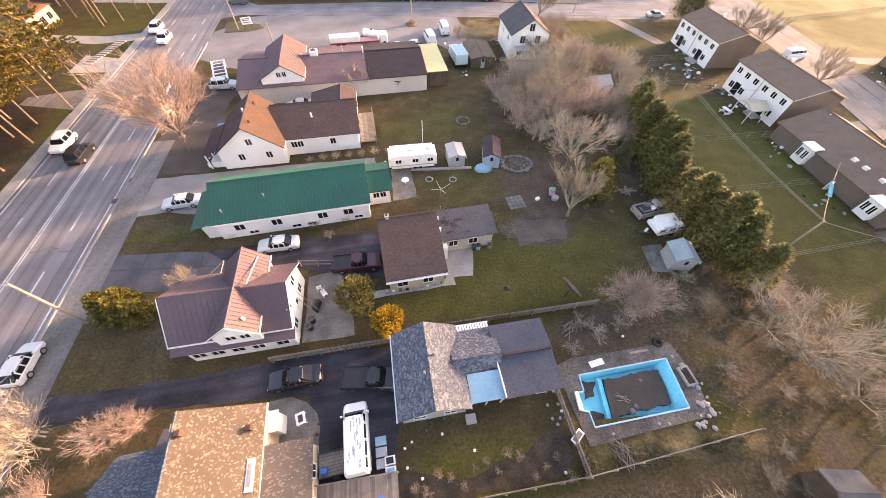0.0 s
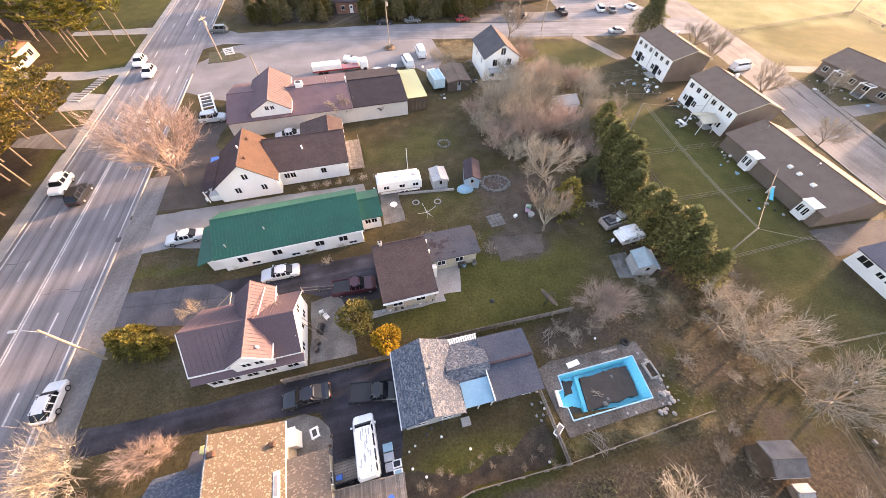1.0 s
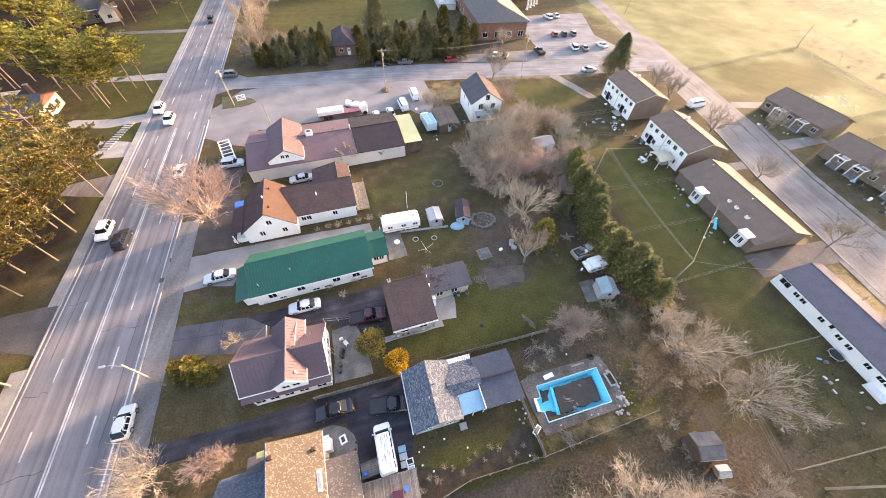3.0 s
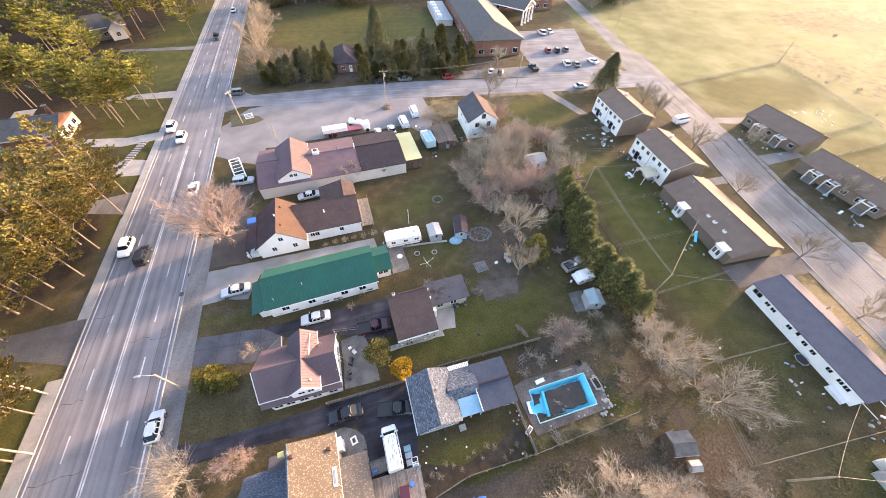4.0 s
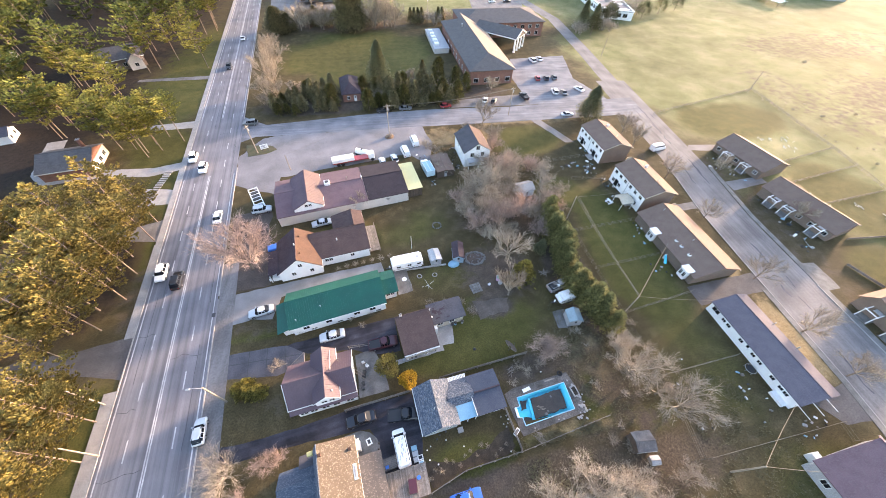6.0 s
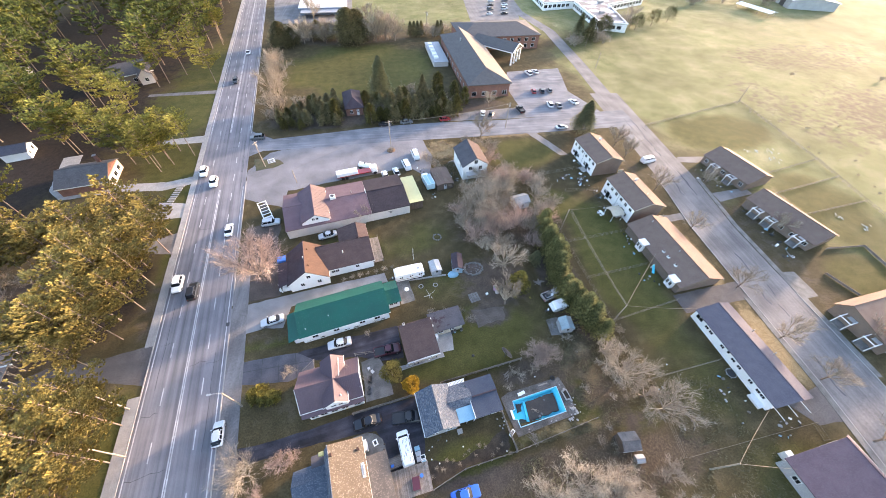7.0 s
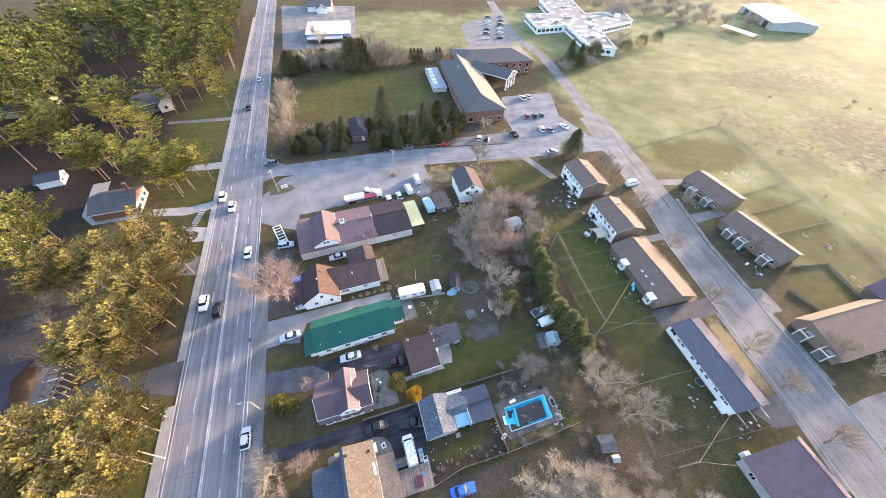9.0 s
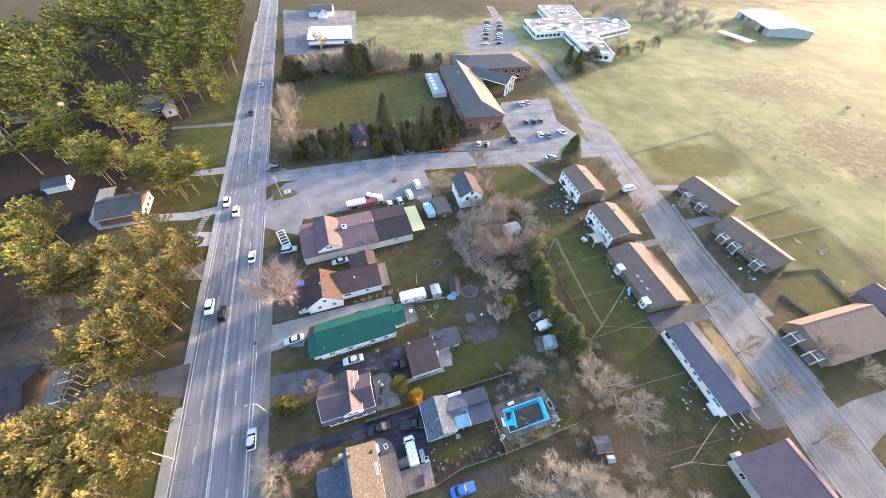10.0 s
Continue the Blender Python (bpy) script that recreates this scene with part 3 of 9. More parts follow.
setting("pavement", strip(BACK[2:6], 6.4, 7.7, 0.0, 0.08), M["concrete_dirty"], "narrow pale pavement along the back street", "pavement")
setting("pavement", strip(BACK[1:4], -7.6, -6.4, 0.0, 0.07), M["concrete_dirty"], "narrow pale pavement along the back street", "pavement")
setting("cross_street", prism([(89, -3), (95, -2.2), (120, -1.5), (220, 2), (220, -8), (120, -9.8), (95, -9), (88, -11), (86, -16), (84, -10)], 0.0, 0.0215), M["asphalt_old"], "pale asphalt cross street", "road")
rnd = random.Random(9)
for k in range(16):
    i = rnd.randrange(1, 6)
    a, b, f = BACK[i], BACK[i + 1], rnd.random()
    x, y = a[0] + (b[0] - a[0]) * f + rnd.uniform(-4, 4), a[1] + (b[1] - a[1]) * f
    dx, dy = (b[0] - a[0]), (b[1] - a[1])
    q = math.hypot(dx, dy)
    pts = [(x + dx / q * j * 1.6 + rnd.uniform(-0.3, 0.3), y + dy / q * j * 1.6) for j in range(rnd.randrange(3, 8))]
    setting("tar_patch", strip(pts, -rnd.uniform(0.08, 0.35), rnd.uniform(0.06, 0.3), 0.022, 0.027), M["asphalt_mid"], "dark tar patch on the pale street", "road crack")

# drives and yards
DRIVES = [
    ("driveway", "concrete_pale", [(-39, 41.2), (-28.6, 42.6), (-14, 44.2), (-5, 45.0), (-4.5, 42.3), (-14, 41.8), (-26, 39.6), (-27.3, 34.6), (-31, 35.2), (-38, 34)], "pale paved driveway beside the green-roofed house"),
    ("driveway", "asphalt_mid", [(-35.6, 28.3), (-26, 28.6), (-20.8, 28.2), (-20.4, 24.6), (-25, 22.8), (-34.4, 24)], "patched grey asphalt driveway with joints"),
    ("driveway", "asphalt_dark", [(-24, 28.4), (-14.5, 29.7), (-3.6, 30.6), (-3.0, 23.4), (-8, 23.6), (-12, 25.4), (-20, 26)], "dark asphalt driveway to the brown house"),
    ("driveway", "asphalt_dark", [(-35, 13.2), (-29, 13.0), (-21, 13.7), (-13, 14.8), (-2.0, 15.6), (-1.2, 9), (-1.8, 4.4), (-7.6, 4.2), (-8.2, 9), (-9.5, 11.2), (-13, 11.4), (-22, 11.2), (-30, 10.4), (-35.5, 9.8)], "dark asphalt driveway widening to a yard"),
    ("driveway", "lot_dirt", [(-51.6, 35.8), (-50.2, 26.8), (-62, 30), (-71, 27.5), (-90, 20), (-90, 26), (-70, 34), (-60.6, 34)], "brown-grey earthy driveway under the pines"),
    ("driveway", "concrete", [(-57.6, 92.0), (-57.2, 88.2), (-66, 86), (-78, 87.6), (-92, 86), (-97, 91), (-101, 108), (-96, 109), (-93, 96), (-80, 91), (-66, 90)], "curving pale driveway to the brick bungalow"),
    ("driveway", "concrete", [(-60.2, 115.2), (-60.0, 110.6), (-80, 111), (-80, 113.5)], "narrow pale driveway among the pines"),
    ("driveway", "concrete", [(-56.6, 78.8), (-56.4, 73.4), (-64.6, 73.2), (-65, 80.6)], "short pale parking pad by the road"),
    ("driveway", "asphalt_old", [(-54.8, 68), (-54.4, 59.6), (-66, 62), (-66, 64.5)], "pale driveway at the edge of the pines"),
    ("driveway", "asphalt_old", [(-63, 150.6), (-63, 147.4), (-90, 148), (-90, 150)], "pale driveway at the edge of the pines"),
    ("driveway", "lot_dirt", [(61, 26.4), (79.6, 27.2), (79.3, 22.4), (61, 21.6)], "grey asphalt driveway beside the mobile home"),
    ("driveway", "asphalt_old", [(66, 50.6), (81.8, 51.2), (81.6, 48.6), (66, 48.2)], "grey driveway between the houses"),
    ("driveway", "concrete_dirty", [(90.6, 19.6), (96, 19.8), (96.4, 27), (91.6, 27.6)], "pale concrete driveway to the bungalow"),
    ("driveway", "asphalt_old", [(97, 53.4), (110, 55), (110, 58), (97.4, 57.4)], "grey driveway between the bungalows"),
    ("driveway", "asphalt_old", [(97.4, 73.6), (104, 72.4), (110, 75), (99, 76.6)], "grey driveway beside the field"),
    ("driveway", "lot_dirt", [(67, 1), (79, 3), (78.6, -4), (70, -3.4)], "grey parking area behind the mobile home"),
    ("footpath", "asphalt_old", [(52, 99.4), (55.4, 99.3), (61.5, 84), (58.5, 84)], "narrow grey path to the townhouse"),
    ("parking_lot", "asphalt_side", [(56, 110), (56.6, 138.5), (62, 152), (88.6, 152.8), (82.6, 129), (86.6, 116), (88, 110)], "grey asphalt parking lot with painted bays"),
    ("parking_lot", "asphalt_old", [(24, 112), (24, 117), (56, 118.6), (56, 109.8)], "pale asphalt lay-by along the side street"),
    ("parking_lot", "asphalt_old", [(62, 216), (70, 272), (112, 300), (96.4, 229), (88, 214)], "long asphalt parking strip beside the lane"),
    ("parking_lot", "asphalt_old", [(-52, 233), (-8, 232), (-6, 330), (-64, 336)], "pale asphalt forecourt of the low white store"),
    ("patio", "concrete_dirty", [(-11.4, 24.1), (-8.1, 24.7), (-7.0, 22.4), (-5.7, 16.9), (-10.8, 16.3)], "stained concrete patio behind the plum-roofed house"),
    ("patio", "concrete", [(4.2, 27.4), (7.6, 27.2), (7.2, 23.2), (4.1, 23.0)], "pale concrete patio behind the brown house"),
    ("footpath", "concrete", [(-4.4, 21.7), (4.9, 23.0), (5.1, 22.1), (-4.2, 20.9)], "pale concrete path along the brown house"),
    ("patio", "concrete_dirty", [(-2.6, 42.2), (0.4, 42.4), (1.1, 36.2), (-2.0, 35.6)], "stained concrete pad behind the green-roofed house"),
    ("patio", "concrete_dirty", [(-13.4, 11.0), (-10.9, 11.4), (-9.4, 10.9), (-8.4, 9.9), (-8.0, 8.6), (-7.7, 4.4), (-13, 4.4)], "rounded concrete apron around the tan house"),
    ("patio", "concrete_dirty", [(28.6, 26.0), (31.4, 26.2), (31.0, 22.0), (28.4, 22.4)], "dark concrete pad in front of the shed"),
]
for i, (name, m, pts, label) in enumerate(DRIVES):
    setting(name, prism(rough_outline(pts, 1.4, 0.1, 20 + i), 0.0, 0.010 + 0.0005 * i), M[m], label, name.replace("_", " "))
for x0, y0, x1, y1 in ((-30.5, 28.4, -30.2, 23.4), (-27.4, 28.5, -27, 23.1), (-24.3, 28.4, -23.6, 23.3), (-33.8, 26.3, -21, 26.2)):
    setting("joint", strip([(x0, y0), (x1, y1)], -0.06, 0.06, 0.02, 0.026), M["seal"], "dark joint in the asphalt driveway", "joint")

# ---- houses ----
M["sunlit_russet_sheet"] = mat("sunlit_russet_sheet", (0.125, 0.082, 0.078), (0.105, 0.069, 0.066), 0.6, 0.8, 8, 0.01, dark=0.85)
# Wing roof: the tan shingles again, with shade put into the colour.
M["wing_shingle"] = speckle("shaded_tan_shingle", (0.066, 0.058, 0.055), (0.086, 0.075, 0.069), (0.18, 0.155, 0.132), 6.4, share_of=0.8)
M["grey_wing"] = speckle("dark_grey_shingle", (0.065, 0.06, 0.068), (0.085, 0.078, 0.085), (0.10, 0.095, 0.10), 6.0)
def slope_pair(th, x0, x1, y0, y1, h, hr, axis, roof, over=0.35, mid=None, thick=0.14, seams=0.0, roof2=None, z=0.0):
    """Two roof slopes over a rectangle; the ridge runs along the axis, at mid across it. Returns the two slopes."""
    if axis == "y":
        a0, a1, c0, c1 = y0, y1, x0, x1
    else:
        a0, a1, c0, c1 = x0, x1, y0, y1
    mid = (c0 + c1) / 2 if mid is None else mid
    out = []

    def pt(a, c, zz):
        return (c, a, zz) if axis == "y" else (a, c, zz)

    for c, m in ((c0, roof), (c1, roof2 or roof)):
        run = abs(c - mid)
        rise = (hr - h) / run
        sgn = 1 if c > mid else -1
        ce = c + sgn * over
        ze = h - rise * over
        top = [pt(a0 - over, mid, hr + thick), pt(a1 + over, mid, hr + thick), pt(a1 + over, ce, ze + thick), pt(a0 - over, ce, ze + thick)]
        bot = [(p[0], p[1], p[2] - thick) for p in top]
        ob = part("roof_slope", hull(bot, top), m, th)
        out.append(ob)
        if seams:
            ln = math.hypot(run + over, hr - ze)
            bm = boxed(-0.02, 0.02, 0, ln, 0, 0.045 if seams < 0.45 else 0.022)
            me = bpy.data.meshes.new("seam")
            bm.to_mesh(me)
            bm.free()
            me.materials.append(m)
            k = int((a1 - a0 + 2 * over) / seams)
            tilt = math.degrees(math.atan2(hr - ze, run + over))
            for i in range(k + 1):
                a = a0 - over + 0.03 + i * (a1 - a0 + 2 * over - 0.06) / k
                x, y, zz = pt(a, ce, ze + thick)
                turn = {("x", -1): 0, ("x", 1): 180, ("y", 1): 90, ("y", -1): -90}[axis, sgn]
                share("seam", me, ob, pose(x, y, zz, 0, 0, turn) @ pose(0, 0, 0, tilt, 0, 0))
    cap = [pt(a0 - over, mid, hr + thick + 0.03), pt(a1 + over, mid, hr + thick + 0.03)]
    part("ridge_cap", rod(cap, 0.09, 0.09, 5), roof, th)
    return out


def gable(th, x0, x1, y0, y1, h, hr, axis, wall, roof, over=0.35, mid=None, seams=0.0, roof2=None, z0=0.0):
    """A gabled block: one wall mesh and two roof slopes."""
    if axis == "y":
        m = (x0 + x1) / 2 if mid is None else mid
        prof = [(x0, z0), (x1, z0), (x1, h), (m, hr), (x0, h)]
        bm = hull([(x, y0, z) for x, z in prof], [(x, y1, z) for x, z in prof])
    else:
        m = (y0 + y1) / 2 if mid is None else mid
        prof = [(y0, z0), (y1, z0), (y1, h), (m, hr), (y0, h)]
        bm = hull([(x0, y, z) for y, z in prof], [(x1, y, z) for y, z in prof])
    part("wall", bm, wall, th)
    s = slope_pair(th, x0, x1, y0, y1, h, hr, axis, roof, over, mid, 0.14, seams, roof2)
    # white fascia boards under the eaves
    if axis == "x":
        part("fascia", boxed(x0 - over, x1 + over, y0 - over - 0.02, y0 - over + 0.03, h - 0.32, h - 0.06), M["trim"], th)
    else:
        part("fascia", boxed(x1 + over - 0.03, x1 + over + 0.02, y0 - over, y1 + over, h - 0.34, h - 0.1), M["trim"], th)
    return s


def shed_roof(th, x0, x1, y0, y1, za, zb, roof, axis="x", thick=0.14, name="roof"):
    """A single sloping slab: height za at the low end of the axis, zb at the other."""
    if axis == "x":
        z = lambda x, y: za + (zb - za) * (x - x0) / (x1 - x0)
    else:
        z = lambda x, y: za + (zb - za) * (y - y0) / (y1 - y0)
    c = [(x0, y0), (x1, y0), (x1, y1), (x0, y1)]
    return part(name, hull([(x, y, z(x, y)) for x, y in c], [(x, y, z(x, y) + thick) for x, y in c]), roof, th)


def hip(th, x0, x1, y0, y1, h, hr, axis, inset, wall, roof, over=0.5):
    part("wall", boxed(x0, x1, y0, y1, 0, h), wall, th)
    X0, X1, Y0, Y1 = x0 - over, x1 + over, y0 - over, y1 + over
    bm = bmesh.new()
    e = [bm.verts.new(p) for p in ((X0, Y0, h), (X1, Y0, h), (X1, Y1, h), (X0, Y1, h))]
    lo = [bm.verts.new((v.co.x, v.co.y, h - 0.2)) for v in e]
    if axis == "y":
        r = [bm.verts.new(((X0 + X1) / 2, Y0 + inset, hr)), bm.verts.new(((X0 + X1) / 2, Y1 - inset, hr))]
        bm.faces.new((e[0], e[1], r[0]))
        bm.faces.new((e[1], e[2], r[1], r[0]))
        bm.faces.new((e[2], e[3], r[1]))
        bm.faces.new((e[3], e[0], r[0], r[1]))
    else:
        r = [bm.verts.new((X0 + inset, (Y0 + Y1) / 2, hr)), bm.verts.new((X1 - inset, (Y0 + Y1) / 2, hr))]
        bm.faces.new((e[0], e[1], r[1], r[0]))
        bm.faces.new((e[1], e[2], r[1]))
        bm.faces.new((e[2], e[3], r[0], r[1]))
        bm.faces.new((e[3], e[0], r[0]))
    for i in range(4):
        bm.faces.new((lo[i], lo[(i + 1) % 4], e[(i + 1) % 4], e[i]))
    bm.faces.new(lo[::-1])
    bmesh.ops.recalc_face_normals(bm, faces=bm.faces[:])
    part("roof", bm, roof, th)


TURN = {"S": 0, "E": 90, "N": 180, "W": 270}
CACHE = {}


def framed(w, h):
    """Meshes of a window frame and its pane, w by h, facing -y."""
    if (w, h) not in CACHE:
        bm = bmesh.new()
        t = 0.07
        for a, b, c, d in ((-w / 2 - t, w / 2 + t, h, h + t), (-w / 2 - t, w / 2 + t, -t, 0), (-w / 2 - t, -w / 2, 0, h), (w / 2, w / 2 + t, 0, h), (-0.025, 0.025, 0, h)):
            box(bm, a, b, -0.06, 0.02, c, d)
        fr = bpy.data.meshes.new("window")
        bm.to_mesh(fr)
        bm.free()
        fr.materials.append(M["trim"])
        bm = boxed(-w / 2, w / 2, -0.02, 0.01, 0, h)
        pa = bpy.data.meshes.new("pane")
        bm.to_mesh(pa)
        bm.free()
        pa.materials.append(M["window"])
        CACHE[w, h] = fr, pa
    return CACHE[w, h]


def window(th, x, y, z, face="S", w=1.0, h=1.0):
    fr, pa = framed(w, h)
    ob = share("window", fr, th, pose(x, y, z, 0, 0, TURN[face]))
    share("pane", pa, ob, Matrix())
    return ob


def door(th, x, y, z, face="S", w=0.95, h=2.05, m=None):
    d = part("door", boxed(-w / 2, w / 2, -0.05, 0.02, 0, h, 0.01), m or M["white_paint"], th)
    d.matrix_basis = pose(x, y, z, 0, 0, TURN[face])
    part("door_handle", boxed(w / 2 - 0.16, w / 2 - 0.08, -0.12, -0.05, 0.95, 1.03), M["steel"], d)
    part("door_pane", boxed(-w / 4, w / 4, -0.06, -0.05, 1.2, 1.8), M["window"], d)
    return d


def vent_pipe(th, x, y, z, h=0.6, r=0.09, m="steel"):
    return part("vent_pipe", rod([(x, y, z - 0.4), (x, y, z + h)], r, r, 8), M[m], th)


def chimney(th, x, y, z0, z1, w=0.6, m="brick"):
    c = part("chimney", boxed(x - w / 2, x + w / 2, y - w / 2, y + w / 2, z0, z1, 0.02), M[m], th)
    part("chimney_cap", boxed(x - w / 2 - 0.08, x + w / 2 + 0.08, y - w / 2 - 0.08, y + w / 2 + 0.08, z1, z1 + 0.1), M["concrete"], c)
    part("flue", rod([(x, y, z1 + 0.1), (x, y, z1 + 0.35)], 0.11, 0.11, 8), M["dark_steel"], c)


# green metal roof
h = thing("house", -14.3, 35.4, 0, 8.5, "long white bungalow with a ribbed green metal roof", "house")
gable(h, -8.9, 8.9, -3.9, 3.9, 2.9, 4.75, "x", M["white"], M["green_metal"], 0.35, 0.8, seams=0.42)
part("porch_wall", boxed(-10.6, -8.9, -3.4, 1.9, 0, 2.3), M["white"], h)
shed_roof(h, -11.4, -8.95, -4.1, 2.4, 2.25, 2.95, M["green_metal"], "x", 0.1, "porch_roof")
part("annex_wall", boxed(8.9, 11.8, -1.7, 3.0, 0, 2.6), M["white"], h)
slope_pair(h, 8.98, 11.9, -1.9, 3.2, 2.65, 3.6, "x", M["green_metal"], 0.3, None, 0.1, 0.42)
for x in (-6.4, -2.2, 3.2, 6.3):
    window(h, x, -3.9, 1.2, "S", 1.1, 0.9)
for x in (-5.2, -0.2, 1.6, 7.4):
    window(h, x, -3.9, 0.35, "S", 1.0, 0.4)
for y in (-2.4, 0.6):
    window(h, -10.6, y, 1.0, "W", 1.2, 1.0)
window(h, 10.0, -1.7, 1.2, "S", 0.7, 0.8)
window(h, 10.9, -1.7, 1.2, "S", 0.7, 0.8)
door(h, 11.8, 1.6, 0.2, "E")
vent_pipe(h, -7.7, -2.9, 3.3, 0.6)
vent_pipe(h, -3.0, -1.6, 3.95, 0.4)
part("gutter", rod([(-9.2, -4.28, 2.72), (9.2, -4.28, 2.72)], 0.06, 0.06, 6), M["trim"], h)

# white house with front gable, russet on its sunlit east slope
h = thing("house", -22.0, 44.3, 0, 7.0, "white house with brown shingles and a front gable, its east slope sunlit russet", "house")
# Main roof: east slope russet and west dark, low sun put into shingle colour.
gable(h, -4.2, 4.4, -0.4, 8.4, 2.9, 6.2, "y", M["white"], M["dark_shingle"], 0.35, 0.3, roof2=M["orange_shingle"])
gable(h, 3.0, 15.0, 1.4, 8.6, 2.8, 4.7, "x", M["white"], M["brown_shingle"], 0.35, 7.2)
gable(h, 8.3, 15.0, 8.6, 13.4, 2.9, 3.9, "y", M["white"], M["brown_shingle"], 0.3, 12.9)
part("porch_wall", boxed(-6.0, -4.2, 0.2, 5.6, 0, 1.0), M["white"], h)
shed_roof(h, -6.4, -4.25, -0.2, 6.4, 2.3, 3.0, M["dark_shingle"], "x", 0.1, "porch_roof")
for y in (0.0, 2.0, 4.0, 6.0):
    part("porch_post", boxed(-6.3, -6.15, y, y + 0.15, 0, 2.35), M["white_paint"], h)
for x in (-1.4, 2.3):
    window(h, x, -0.4, 1.3, "S", 0.75, 0.95)
window(h, 0.4, -0.4, 3.6, "S", 0.75, 0.9)
for x in (5.6, 6.5, 11.2):
    window(h, x, 1.4, 1.3, "S", 0.75, 0.9)
vent_pipe(h, 8.6, 4.6, 4.0, 0.6, 0.12, "trim")
for y in (1.4, 6.2):
    vent_pipe(h, 1.0, y, 5.9, 0.3, 0.12, "orange_shingle")
vent_pipe(h, 0.1, 3.6, 6.2, 0.5, 0.13, "trim")
d = thing("deck", -22.0, 44.3, 0, 7.0, "weathered wooden deck behind the white house", "deck")
for i in range(17):
    part("plank", boxed(15.1 + i * 0.15, 15.1 + i * 0.15 + 0.135, 2.0, 10.2, 0.55, 0.6), M["wood"], d)
for x in (15.2, 17.5):
    for y in (2.1, 4.7, 7.4, 10.0):
        part("post", boxed(x - 0.06, x + 0.06, y - 0.06, y + 0.06, 0, 1.5), M["wood"], d)
for z in (1.0, 1.45):
    part("rail", boxed(17.46, 17.54, 2.0, 10.2, z, z + 0.06), M["wood"], d)
    part("rail", boxed(15.1, 17.5, 2.0, 2.08, z, z + 0.06), M["wood"], d)

# plum metal roof
h = thing("house", -16.0, 19.6, 0, 6.0, "white cross-gabled house with a plum metal roof", "house")
gable(h, -5.7, 0.6, -3.0, 3.9, 2.75, 5.7, "x", M["white"], M["purple_metal"], 0.35, 0.0, seams=0.5)
gable(h, -1.7, 2.05, -3.7, 4.3, 4.1, 5.85, "y", M["white"], M["purple_metal"], 0.25, 0.4, seams=0.4)
gable(h, 0.5, 4.55, -3.2, 3.7, 3.1, 5.6, "x", M["white"], M["purple_metal"], 0.25, -0.1, seams=0.3)
shed_roof(h, -6.0, 4.8, -4.05, -3.02, 2.0, 2.42, M["purple_metal"], "y", 0.1, "porch_roof")
part("porch_wall", boxed(-4.9, 4.5, -3.85, -3.02, 0, 2.05), M["white"], h)
for x0, y0, z0, x1, y1, z1 in ((0.4, -4.0, 6.02, 2.35, -4.0, 4.05), (0.4, -4.0, 6.02, -2.0, -4.0, 4.05), (2.36, -4.0, 4.0, 2.36, 4.6, 4.0), (4.85, -0.1, 5.75, 4.85, -3.5, 2.95), (4.85, -0.1, 5.75, 4.85, 4.0, 2.95), (-6.1, -0.0, 5.82, -6.1, -3.4, 2.5)):
    part("verge_trim", rod([(x0, y0, z0), (x1, y1, z1)], 0.05, 0.05, 4), M["trim"], h)
for x in (-4.0, -2.4, -0.6, 1.2, 3.4):
    window(h, x, -3.85, 0.8, "S", 1.1, 0.75)
for y, z in ((-2.2, 1.0), (1.8, 1.0), (-1.6, 3.1), (1.4, 3.1)):
    window(h, 4.55, y, z, "E", 0.9, 1.0)
door(h, 4.55, 0.0, 0.4, "E", m=M["white_paint"])
window(h, -0.3, -3.7, 3.1, "S", 0.8, 0.7)
window(h, 0.9, -3.7, 3.1, "S", 0.8, 0.7)
part("mast", rod([(1.5, 4.0, 4.9), (1.5, 0.2, 6.0)], 0.06, 0.05, 6), M["trim"], h)
part("vent_hood", boxed(1.2, 1.45, -3.0, -2.75, 4.9, 5.35, 0.05), M["trim"], h)
part("wall_ladder", rod([(2.2, 2.2, 5.2), (6.9, -1.8, 0.6)], 0.035, 0.035, 5), M["wood"], h)
part("wall_ladder", rod([(2.4, 2.5, 5.2), (7.2, -1.5, 0.6)], 0.035, 0.035, 5), M["wood"], h)
part("frame_rail", rod([(-6.2, 5.6, 0.1), (-3.4, 6.2, 2.2), (-3.4, 4.0, 2.2)], 0.05, 0.05, 5), M["wood"], h)

# tan house
h = thing("house", -16.3, 9.35, 0, 8.0, "house with mottled tan shingles and a grey side wing", "house")
SHINGLED = []
# Sun put into the tan of the east slope, shade into the west grey.
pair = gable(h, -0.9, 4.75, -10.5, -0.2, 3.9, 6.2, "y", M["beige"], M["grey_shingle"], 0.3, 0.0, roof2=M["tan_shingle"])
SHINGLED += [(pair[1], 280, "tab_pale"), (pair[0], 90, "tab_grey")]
part("wing_wall", boxed(5.0, 8.0, -10.5, -3.2, 0, 2.7), M["beige"], h)
shed_roof(h, 5.05, 8.3, -10.8, -2.9, 3.55, 2.75, M["wing_shingle"], "x", 0.14, "wing_roof")
part("bay", boxed(4.75, 5.3, -1.7, -0.3, 0, 2.3), M["white"], h)
part("bay_roof", boxed(4.75, 5.4, -1.8, -0.2, 2.3, 2.4), M["trim"], h)
gable(h, -5.9, -0.9, -7.4, -1.3, 2.3, 3.7, "x", M["beige"], M["grey_shingle"], 0.3, -3.3)
part("porch_wall", boxed(-3.2, -0.9, -1.3, 0.0, 0, 2.0), M["beige"], h)
shed_roof(h, -3.4, -0.9, -1.55, 0.25, 2.55, 2.0, M["grey_wing"], "y", 0.12, "porch_roof")
